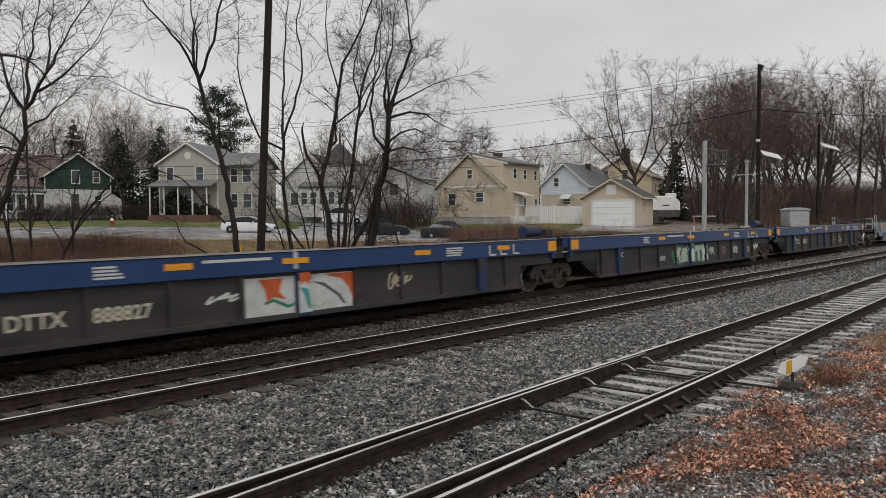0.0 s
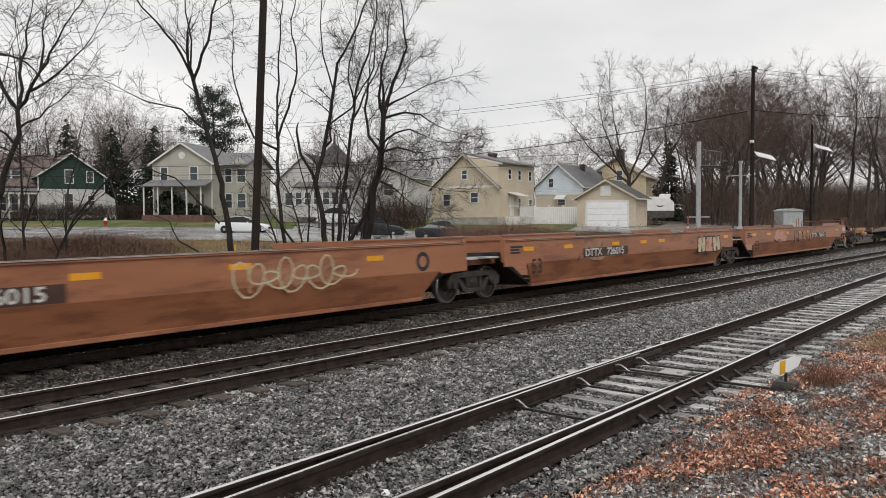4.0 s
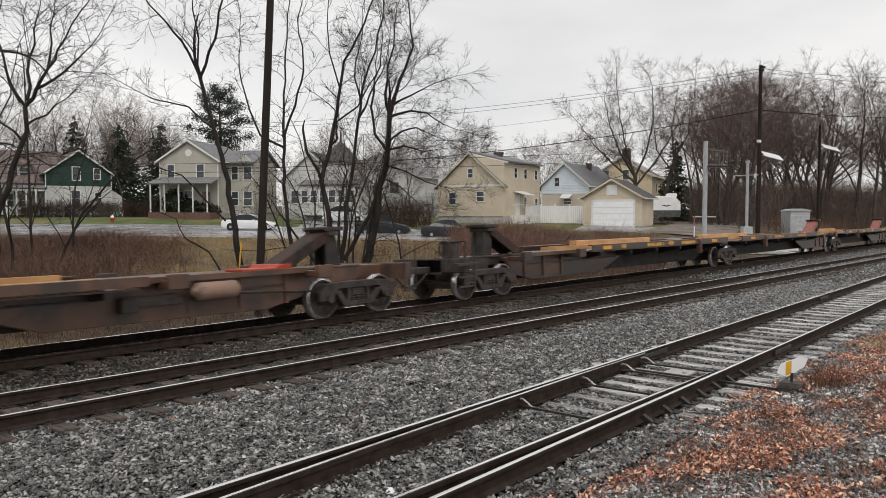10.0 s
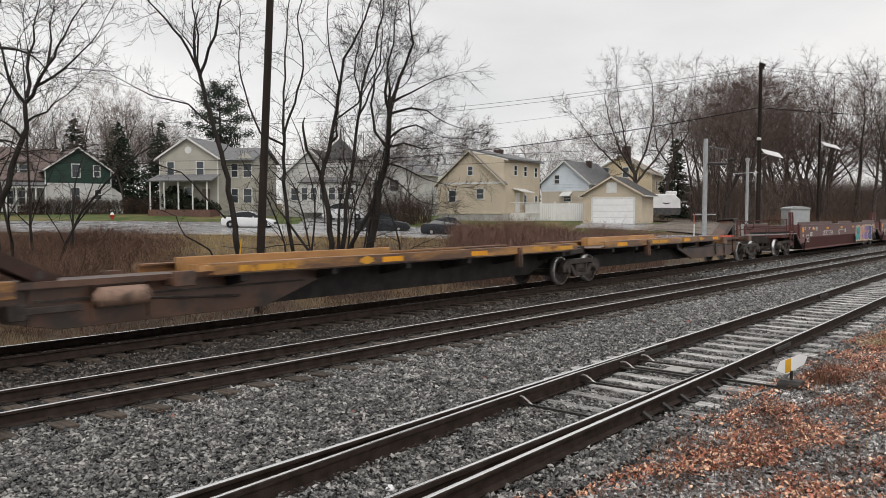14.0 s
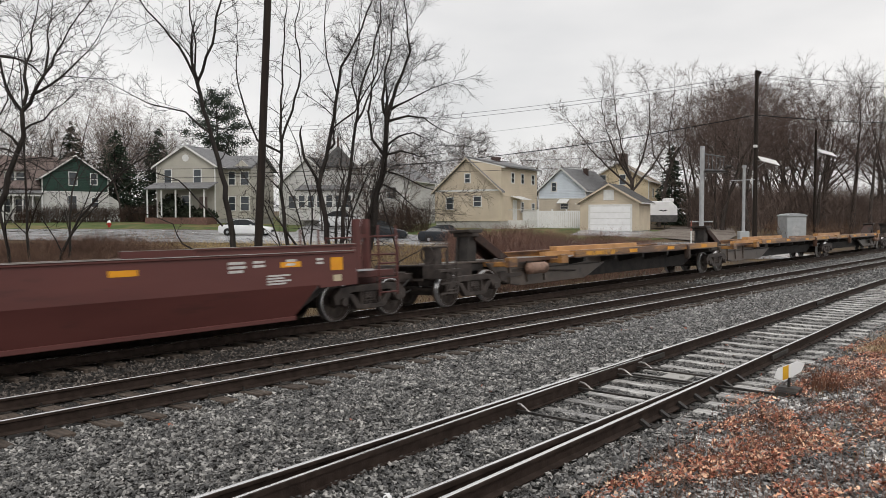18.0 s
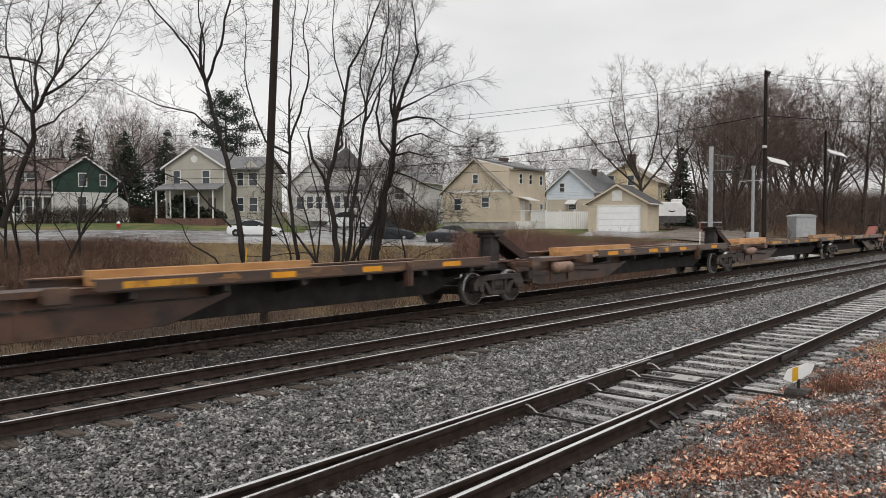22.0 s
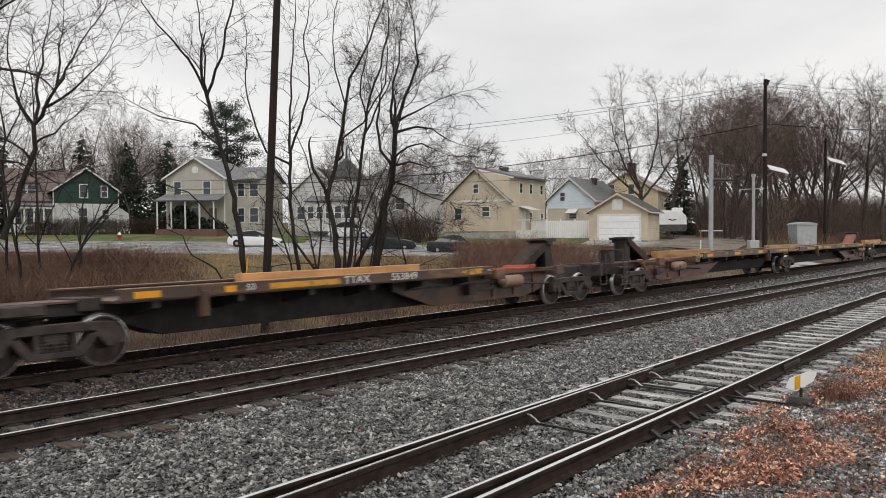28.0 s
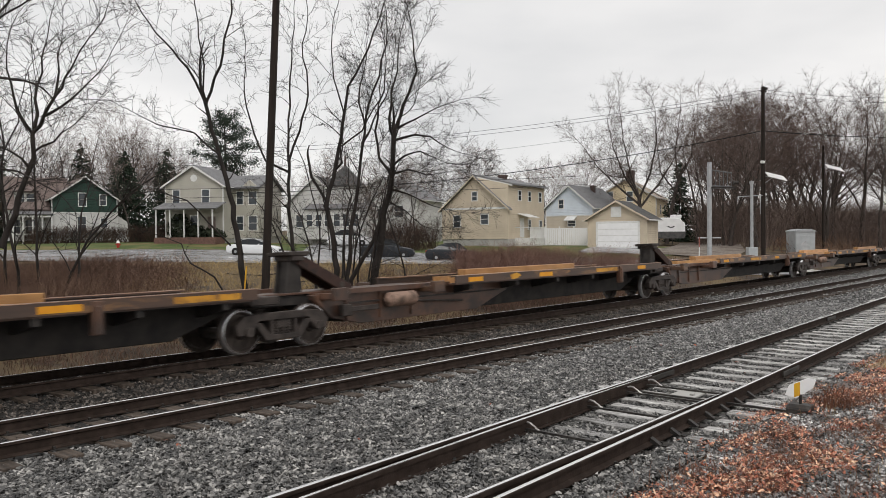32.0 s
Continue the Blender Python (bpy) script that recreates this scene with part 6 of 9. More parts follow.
def strip(name, pts, width, mat, label, category, lift=0.03, kind="structure", step=2.0):
    """A paved strip along a line of points, laid on the ground."""
    wide = list(width) if isinstance(width, (list, tuple)) else [width] * len(pts)
    line, across = [], []
    for (xa, ya), (xb, yb), wa, wb in zip(pts[:-1], pts[1:], wide[:-1], wide[1:]):
        n = max(1, int(math.hypot(xb - xa, yb - ya) / step))
        line += [(xa + (xb - xa) * k / n, ya + (yb - ya) * k / n) for k in range(n)]
        across += [wa + (wb - wa) * k / n for k in range(n)]
    line.append(pts[-1])
    across.append(wide[-1])
    m = 9
    verts, faces = [], []
    for k, (x, y) in enumerate(line):
        a, b = line[max(0, k - 1)], line[min(len(line) - 1, k + 1)]
        d = Vector((b[0] - a[0], b[1] - a[1])).normalized()
        for j in range(m):
            o = (j / (m - 1) - 0.5) * across[k]
            px, py = x - d.y * o, y + d.x * o
            verts.append((px, py, gz(px, py) + lift))
    for k in range(len(line) - 1):
        for j in range(m - 1):
            i = k * m + j
            faces.append((i, i + 1, i + m + 1, i + m))
    return tagged(new(name, array_mesh(name, np.array(verts), np.array(faces), mat, True)), label, category, kind=kind)


ROAD = [(6, 96), (22, 74), (36, 56.5), (41.5, 45), (44.5, 34.5), (50.5, 24.8), (63, 20.8)]
strip("road", ROAD, [13, 16, 18.5, 17, 10, 7, 7], M_ASPHALT, "wide wet grey asphalt street", "road", 0.06)
strip("driveway", [(47, 52), (56, 62), (66, 72)], 9, M_ASPHALT, "wet asphalt side street", "road", 0.07)
strip("driveway", [(59.5, 32), (68, 35.4)], 7, M_ASPHALT, "wet drive in front of the garage", "driveway", 0.08)
strip("yard", [(62, 27), (74, 30), (92, 37)], 7, M_YARD, "brown gravel yard by the trailer", "yard", 0.09)
strip("crossing_pavement", [(63, 17.8), (65, 24)], 10, M_CONCRETE, "wet pale pavement beside the tracks", "pavement", 0.03)
sheet("lawn", spread((20, 100, 1.5)), spread((56, 120, 1.5)), lambda x, y: land_z(x, y) + np.clip((0.752 * x + 0.659 * y - 74.2) * 0.3, -0.3, 0.05), M_LAWN, "dull green winter lawns before the houses", "lawn")
sheet("verge", spread((44, 75, 0.8)), spread((28, 56, 0.8)), lambda x, y: land_z(x, y) + np.clip((0.752 * x + 0.659 * y - 59.8 - 7 * smooth(1.5, -4, 0.659 * x - 0.752 * y)) * 0.3, -0.3, 0.045), M_LAWN, "green lawn round the yellow house", "lawn")


def window(parent, x, y, z, w, h, yaw, shutter=None, sill=True):
    wd = part("window", Solid().box(-w / 2 - 0.09, w / 2 + 0.09, -0.03, 0.05, -h / 2 - 0.09, -h / 2).box(-w / 2 - 0.09, w / 2 + 0.09, -0.03, 0.05, h / 2, h / 2 + 0.09)
              .box(-w / 2 - 0.09, -w / 2, -0.03, 0.05, -h / 2, h / 2).box(w / 2, w / 2 + 0.09, -0.03, 0.05, -h / 2, h / 2).box(-w / 2, w / 2, -0.02, 0.03, -0.025, 0.025), M_TRIM, parent, "white framed sash window", pose(x, y, z, 0, 0, yaw))
    part("pane", Solid().box(-w / 2, w / 2, 0.0, 0.02, -h / 2, h / 2), M_PANE, wd)
    return wd


def house(name, label, x, y, yaw, W, D, eave, ridge, wall, roof, low=None, low_h=0.0, base=0.5, windows=(), extra=None, sink=0.5, over=0.35, z=None, lap=False, right_to=None, rake=0.2, trim=None):
    """A gabled house: local x runs along the gable front, y into the depth; windows: (face, u, z, w, h)."""
    z0 = gz(x, y) if z is None else z
    hs = thing(name, label, "house", pose(x, y, z0, 0, 0, yaw))
    t = 0.15
    gable = [(0, 0), (W, 0), (W, eave), (W / 2, ridge), (0, eave)]
    bot = max(base, low_h)
    up = [(0, bot), (W, bot), (W, eave), (W / 2, ridge), (0, eave)]
    part("front_wall", Solid().prism(up, 0, t), wall, hs, "gable wall of painted boards")
    part("rear_wall", Solid().prism(up, D - t, D), wall, hs)
    part("side_wall", Solid().box(0, t, t, D - t, bot, eave), wall, hs)
    part("side_wall", Solid().box(W - t, W, t, D - t, bot, eave), wall, hs)
    if low:
        part("lower_wall", Solid().box(-0.004, W + 0.004, -0.004, D + 0.004, base, low_h), low, hs, "differently painted lower storey")
        part("belt_trim", Solid().box(-0.03, W + 0.03, -0.03, D + 0.03, low_h - 0.1, low_h + 0.08), M_TRIM, hs)
    part("foundation", Solid().box(0.03, W - 0.03, 0.03, D - 0.03, -sink, base), M_CONCRETE, hs, "pale block foundation")
    sl = (ridge - eave) / (W / 2)
    if lap:
        zc = bot
        while zc < ridge - 0.15:
            zt = min(zc + 0.19, ridge - 0.05)
            inset = max(0.0, (zt - eave) / sl) if zt > eave else 0.0
            part("board", Solid().prism([(-0.045, zc + 0.012), (-0.004, zc + 0.012), (-0.004, zt), (-0.016, zt)], inset + 0.02, W - inset - 0.02, "x"), wall, hs)
            zc += 0.19
    for d in (-1, 1):
        e = W / 2 + d * (W / 2 + over)
        ez = eave - sl * over
        far = right_to if d > 0 and right_to is not None else D + over
        part("roof", Solid().prism([(W / 2, ridge + 0.02), (e, ez + 0.02), (e, ez + 0.15), (W / 2, ridge + 0.17)], -over, far), roof, hs, "shingled roof slope")
        part("rake_board", Solid().prism([(W / 2, ridge + 0.12 - rake), (e, ez + 0.12 - rake), (e, ez + 0.13), (W / 2, ridge + 0.15)], -over - 0.04, -over + 0.0), trim or M_TRIM, hs, "painted rake board")
        if far > D:
            part("gutter", Solid().box(min(e, e + d * 0.1), max(e, e + d * 0.1), -over, D + over, ez - 0.02, ez + 0.1), M_TRIM, hs)
        part("corner_board", Solid().box(W / 2 + d * W / 2 - 0.05, W / 2 + d * W / 2 + 0.05, -0.055, 0.1, base, eave), trim or M_TRIM, hs)
    for face, u, wz, w, h in windows:
        if face == "front":
            window(hs, u, -0.06 if lap else -0.02, wz, w, h, 0)
        elif face == "right":
            window(hs, W + 0.02, u, wz, w, h, 90)
        elif face == "left":
            window(hs, -0.02, u, wz, w, h, -90)
    if extra:
        extra(hs, W, D, eave, ridge)
    return hs


def chimney(hs, x, y, z0, z1, w=0.7):
    part("chimney", Solid().box(x - w / 2, x + w / 2, y - w / 2, y + w / 2, z0, z1).box(x - w / 2 - 0.06, x + w / 2 + 0.06, y - w / 2 - 0.06, y + w / 2 + 0.06, z1 - 0.2, z1), M_CHIM, hs, "brick chimney")


def yellow_extra(hs, W, D, eave, ridge):
    part("dormer_wall", Solid().prism([(W / 2 + 0.1, ridge - 0.05), (W + 0.02, 6.15), (W + 0.02, eave - 0.6), (W / 2 + 0.1, eave - 0.6)], 0.02, D), M_SIDEYEL, hs, "two-storey dormer wall")
    part("dormer_roof", Solid().prism([(W / 2 - 0.2, ridge + 0.16), (W + 0.45, 6.12), (W + 0.45, 6.28), (W / 2 - 0.2, ridge + 0.32)], 0.1, D + 0.3), M_SHINGLE, hs, "low dormer roof")
    part("dormer_fascia", Solid().prism([(W / 2 - 0.2, ridge + 0.0), (W + 0.45, 5.98), (W + 0.45, 6.14), (W / 2 - 0.2, ridge + 0.16)], 0.1, 0.16), M_TRIM, hs)
    for u in (2.6, 4.9, 7.5):
        window(hs, W + 0.04, u, 5.15, 0.6, 0.95, 90)
    window(hs, W + 0.04, 4.9, 2.2, 0.55, 0.95, 90)
    window(hs, W + 0.04, 7.6, 2.1, 0.6, 1.05, 90)
    part("side_door", Solid().box(W, W + 0.05, 2.7, 3.6, 0.9, 2.9), M_TRIM, hs, "white side door")
    part("door_awning", Solid().prism([(W, 3.25), (W + 1.3, 2.9), (W + 1.3, 2.95), (W, 3.35)], 2.2, 4.6), M_TRIM, hs, "white awning")
    part("porch_deck", Solid().box(W, W + 1.7, 1.6, 5.0, 0.7, 0.85), M_TRIM, hs, "raised side deck")
    for k in range(15):
        part("baluster", Solid().box(W + 1.62, W + 1.68, 1.65 + k * 0.23, 1.7 + k * 0.23, 0.85, 1.85), M_TRIM, hs)
    part("deck_skirt", Solid().box(W + 1.6, W + 1.66, 1.6, 5.0, -0.3, 0.7).box(W, W + 1.66, 1.55, 1.6, -0.3, 0.7), M_TRIM, hs)
    part("belt_trim", Solid().box(0, W, -0.055, 0.0, eave - 0.1, eave + 0.1), M_TRIM, hs)
    part("deck_rail", Solid().box(W + 1.6, W + 1.7, 1.6, 5.0, 1.85, 1.93).box(W, W + 1.7, 1.6, 1.68, 1.85, 1.93), M_TRIM, hs)
    chimney(hs, W / 2 + 0.4, 5.5, 6.0, 7.6, 0.7)


house("house", "pale yellow gabled house with a white side deck", 60.34, 52.59, -80.9, 7.59, 8.56, 3.85, 7.05, M_SIDEYEL, M_SHINGLE, base=0.75,
      windows=(("front", 3.85, 5.1, 0.55, 0.85), ("front", 1.75, 2.55, 0.75, 1.15), ("front", 5.0, 2.75, 0.8, 0.95)), extra=yellow_extra, z=1.45, lap=True, right_to=0.3, rake=0.14, trim=M_SIDEYEL)


def blue_extra(hs, W, D, eave, ridge):
    part("window_awning", Solid().prism([(-0.9, 0), (0, 0.5), (0, 0.6), (-0.95, 0.06)], W * 0.45, W * 0.66, "x"), M_TRIM, hs, "white window awning", pose(0, 0, 2.9))
    chimney(hs, W / 2 + 0.7, 5.5, 5.5, 7.5, 0.5)


house("house", "pale blue gabled house with tan lower storey", 80.87, 53.33, -84, 6.3, 9.5, 4.6, 7.2, M_SIDEBLUE, M_SHINGLE, M_SIDETAN, 3.6, 0.3,
      windows=(("front", 2.1, 5.0, 0.6, 1.0), ("front", 3.5, 2.6, 0.95, 0.6)), extra=blue_extra, z=1.4, lap=True)
house("house", "cream gabled house with dark roof behind the garage", 108, 62, -74, 9.5, 12, 7.2, 10.0, M_SIDECREAM, M_SHINGLETAN, base=0.5,
      windows=(("front", 2.4, 7.4, 0.9, 1.5), ("front", 5.5, 7.4, 0.9, 1.5), ("right", 4, 5.4, 1, 1.4), ("right", 8, 5.4, 1, 1.4)), extra=lambda hs, W, D, e, r: chimney(hs, W / 2 + 0.4, 2.2, 8.5, 11.6, 1.2), z=1.2)


def garage_extra(hs, W, D, eave, ridge):
    d = part("garage_door", Solid().box(0.95, W - 0.75, -0.075, -0.046, 0.03, 2.45), M_TRIM, hs, "white sectional garage door")
    for k in range(4):
        part("door_panel", Solid().box(1.0, W - 0.8, -0.09, -0.075, 0.08 + k * 0.6, 0.60 + k * 0.6), M_WHITE, d)
    part("door_frame", Solid().box(0.8, 0.95, -0.085, 0.0, 0, 2.6).box(W - 0.75, W - 0.6, -0.085, 0.0, 0, 2.6).box(0.8, W - 0.6, -0.085, 0, 2.45, 2.6), M_TRIM, hs)
    part("gable_panel", Solid().box(W / 2 - 0.55, W / 2 + 0.45, -0.07, 0.0, 3.0, 4.0), M_TRIM, hs, "white panel in the gable")


house("garage", "pale yellow garage with a white door", 65.84, 38.56, -78, 5.66, 4.6, 2.85, 4.46, M_SIDEYEL, M_SHINGLEDK, base=0.1, extra=garage_extra, z=1.22, lap=True, rake=0.16, trim=M_SIDEYEL)


def green_extra(hs, W, D, eave, ridge):
    L = 4.2
    part("wing_wall", Solid().box(-L, 0.0, 2.2, 9.0, 0.5, 4.4), M_SIDEWHITE, hs, "white wall of the side wing")
    part("wing_end", Solid().prism([(2.2, 4.4), (9.0, 4.4), (5.6, ridge - 0.15)], -L + 0.1, -L + 0.25, "x"), M_SIDEGREEN, hs, "green gable end")
    part("wing_roof", Solid().prism([(1.0, 4.05), (5.6, ridge + 0.02), (5.6, ridge + 0.18), (0.9, 4.2)], -L - 0.3, W * 0.35, "x"), M_SHINGLEBR, hs, "red-brown shingled roof slope")
    part("wing_roof", Solid().prism([(5.6, ridge + 0.02), (10.0, 4.2), (10.0, 4.36), (5.6, ridge + 0.18)], -L - 0.3, W * 0.35, "x"), M_SHINGLEBR, hs)
    part("porch_roof", Solid().prism([(-0.5, 3.45), (1.3, 3.95), (1.3, 4.05), (-0.6, 3.6)], -L, 0.1, "x"), M_SHINGLE, hs, "porch roof")
    part("porch_beam", Solid().box(-L, 0.0, -0.45, -0.3, 3.25, 3.5), M_TRIM, hs, "white porch beam")
    for k in range(5):
        part("porch_post", Solid().box(-L + 0.05 + k * 1.0, -L + 0.2 + k * 1.0, -0.45, -0.3, 0.2, 3.3), M_TRIM, hs)
    part("porch_rail", Solid().box(-L, 0.0, -0.42, -0.34, 1.2, 1.3), M_TRIM, hs)
    part("dormer", Solid().box(-3.6, -1.4, 2.0, 5.0, 4.6, 6.3), M_SIDEWHITE, hs, "white roof dormer")
    part("dormer_roof", Solid().prism([(1.6, 6.2), (5.4, 7.2), (5.4, 7.35), (1.5, 6.36)], -3.8, -1.2, "x"), M_SHINGLEBR, hs)
    for u in (-3.05, -2.0):
        window(hs, u, 1.97, 5.5, 0.8, 1.1, 0)
    for u in (-3.6, -2.0):
        window(hs, u, 2.17, 2.2, 1.0, 1.5, 0)
    part("side_shed", Solid().prism([(W, 0.3), (W + 1.6, 0.3), (W + 1.6, 2.6), (W, 3.7)], 0.8, 5.0), M_SIDEWHITE, hs, "white lean-to")


house("house", "dark green gabled house with white lower storey", 37.85, 93.92, -14, 7.2, 11, 5.5, 8.1, M_SIDEGREEN, M_SHINGLEBR, M_SIDEWHITE, 3.9, 0.5,
      windows=(("front", 3.3, 5.4, 0.8, 1.5), ("front", 5.6, 5.4, 0.65, 1.25), ("front", 3.2, 2.4, 0.9, 1.9), ("front", 5.7, 2.6, 0.7, 1.1)), extra=green_extra, z=1.85, lap=True)


def beige_extra(hs, W, D, eave, ridge):
    part("side_block", Solid().box(W, W + 3.0, 2.6, D, 0.5, 6.0), M_SIDEBEIGE, hs, "two-storey side block")
    part("side_foundation", Solid().box(W, W + 2.95, 2.65, D, -1.2, 0.5), M_CONCRETE, hs, "grey foundation")
    part("side_gable_end", Solid().prism([(2.6, 6.0), (D, 6.0), (6.1, 7.5)], W + 2.8, W + 2.98, "x"), M_SIDEBEIGE, hs)
    part("side_roof", Solid().prism([(2.0, 5.85), (6.1, 7.5), (6.1, 7.7), (1.9, 6.05)], W - 2.4, W + 3.3, "x"), M_SHINGLE, hs, "grey shingled roof")
    part("side_roof", Solid().prism([(6.1, 7.5), (D + 0.5, 5.9), (D + 0.5, 6.1), (6.1, 7.7)], W - 2.4, W + 3.3, "x"), M_SHINGLE, hs)
    part("side_gable", Solid().prism([(W + 0.9, 5.9), (W + 3.2, 5.9), (W + 2.05, 6.9)], 2.3, 2.6), M_SIDEBEIGE, hs, "small front gable")
    part("porch_roof", Solid().prism([(-2.4, 3.5), (0.1, 4.3), (0.1, 4.4), (-2.5, 3.62)], -0.2, W + 0.3, "x"), M_SHINGLE, hs, "porch roof")
    for k in range(5):
        part("porch_post", Solid().box(0.0 + k * 1.6, 0.11 + k * 1.6, -2.25, -2.1, 0.0, 3.55), M_TRIM, hs)
    part("porch_floor", Solid().box(-0.1, W + 0.2, -2.4, 0, -0.3, 0.55), M_BRICK, hs, "brick porch base")
    part("front_door", Solid().box(4.9, 5.8, -0.075, 0.0, 0.6, 2.8), M_SHINGLEBR, hs, "brown front door")
    for u, w in ((W + 0.8, 0.7), (W + 2.3, 0.9)):
        window(hs, u, 2.56, 4.9, w, 1.4, 0)
        window(hs, u, 2.56, 2.1, w, 1.5, 0)
    window(hs, W + 1.2, 2.6, 0.1, 0.9, 0.5, 0)
    part("attic_vent", Solid().tube((W / 2, -0.06, 7.0), (W / 2, 0.0, 7.0), 0.4, n=8), M_TRIM, hs, "octagonal white vent")


house("house", "beige two-storey house with a front porch", 43.5, 78.2, -57.7, 6.67, 9.5, 6.2, 8.3, M_SIDEBEIGE, M_SHINGLE, base=0.4,
      windows=(("front", 1.3, 5.0, 0.75, 1.4), ("front", 4.7, 5.0, 0.8, 1.45), ("front", 1.6, 2.2, 1.2, 1.4), ("front", 3.4, 2.2, 0.9, 1.4)), extra=beige_extra, z=2.05, lap=True)
def white_extra(hs, W, D, eave, ridge):
    x, y, h = W - 0.6, 1.6, 1.7
    part("corner_tower", Solid().box(x - h, x + h, y - h, y + h, 0.6, 6.3), M_SIDEWHITE, hs, "square white corner bay")
    tip = [(x - h - 0.3, y - h - 0.3, 6.25), (x + h + 0.3, y - h - 0.3, 6.25), (x + h + 0.3, y + h + 0.3, 6.25), (x - h - 0.3, y + h + 0.3, 6.25), (x, y, 8.9)]
    part("tower_roof", Solid().add(tip, [(0, 3, 2, 1), (0, 1, 4), (1, 2, 4), (2, 3, 4), (3, 0, 4)]), M_SHINGLEDK, hs, "pointed dark roof")
    part("finial", Solid().tube((x, y, 8.6), (x, y, 9.9), 0.16, 0.1, 8), M_CHIM, hs)
    part("porch_roof", Solid().prism([(-1.9, 3.6), (0.05, 4.2), (0.05, 4.35), (-2.0, 3.72)], 2.8, W + 3.2, "x"), M_SHINGLE, hs, "low porch roof")
    part("glazed_porch", Solid().box(3.0, W + 3.0, -1.7, 0.0, 0.3, 3.65), M_SIDEWHITE, hs, "white glazed porch")
    for k in range(6):
        window(hs, 3.6 + k * 1.1, -1.74, 2.4, 0.7, 1.3, 0)


house("house", "white house with a grey roof behind bare trees", 55.2, 72, -64, 7.2, 10, 4.4, 7.4, M_SIDEWHITE, M_SHINGLEDK, base=0.6,
      windows=(("front", 1.6, 2.4, 0.9, 1.4), ("front", 3.6, 2.4, 0.9, 1.4), ("front", 5.6, 2.4, 0.9, 1.4), ("right", 3, 2.4, 1, 1.4), ("right", 6, 2.4, 1, 1.4)), extra=white_extra, z=2.0)
house("house", "white house with long roof deep in the block", 68, 76, -70, 10, 9, 5.2, 8.0, M_SIDEWHITE, M_SHINGLE, base=0.6, windows=(("front", 2.5, 3.6, 1.2, 1.4), ("front", 5.0, 3.6, 1.2, 1.4), ("front", 7.5, 3.6, 1.2, 1.4)), z=2.2)
house("house", "low tan house beyond the woods", 150, 52, -80, 12, 9, 3.4, 5.6, M_SIDETAN, M_SHINGLEBR, base=0.4, windows=(("front", 3, 2, 1.4, 1.2), ("front", 8, 2, 1.4, 1.2)), z=1.3)

fence = thing("fence", "white vinyl privacy fence beside the yellow house", "fence", pose(66.3, 45.6, 1.38, 0, 0, math.degrees(math.atan2(40.62 - 45.6, 69.36 - 66.3))))
FL = math.hypot(3.06, 4.98)
for k in range(5):
    part("post", Solid().box(k * FL / 4 - 0.07, k * FL / 4 + 0.07, -0.07, 0.07, -0.35, 2.0).box(k * FL / 4 - 0.09, k * FL / 4 + 0.09, -0.09, 0.09, 2.0, 2.06), M_WHITE, fence)
for k in range(28):
    w = FL / 28
    part("slat", Solid().box(k * w + 0.01, (k + 1) * w - 0.01, -0.02, 0.02, -0.3, 1.86), M_WHITE, fence)
part("rail", Solid().box(0, FL, -0.035, 0.035, 1.78, 1.9).box(0, FL, -0.035, 0.035, -0.2, -0.08), M_WHITE, fence)


def wheel_at(car, x, y, r=0.32, w=0.2):
    t = part("wheel", Solid().lathe([(0.12, w / 2), (r - 0.05, w / 2), (r, w / 2 - 0.04), (r, -w / 2 + 0.04), (r - 0.05, -w / 2), (0.12, -w / 2)], (0, 0, 0), (0, 1, 0), 20), M_TYRE, car, "black tyre", pose(x, y, r), smooth=True)
    s = Solid()
    for side in (-1, 1):
        s.lathe([(0.0, side * w * 0.40), (0.07, side * w * 0.42), (0.2, side * w * 0.36), (r - 0.09, side * w * 0.47), (r - 0.06, side * w * 0.45)], (0, 0, 0), (0, 1, 0), 14)
    part("rim", s, M_CHROME, t)


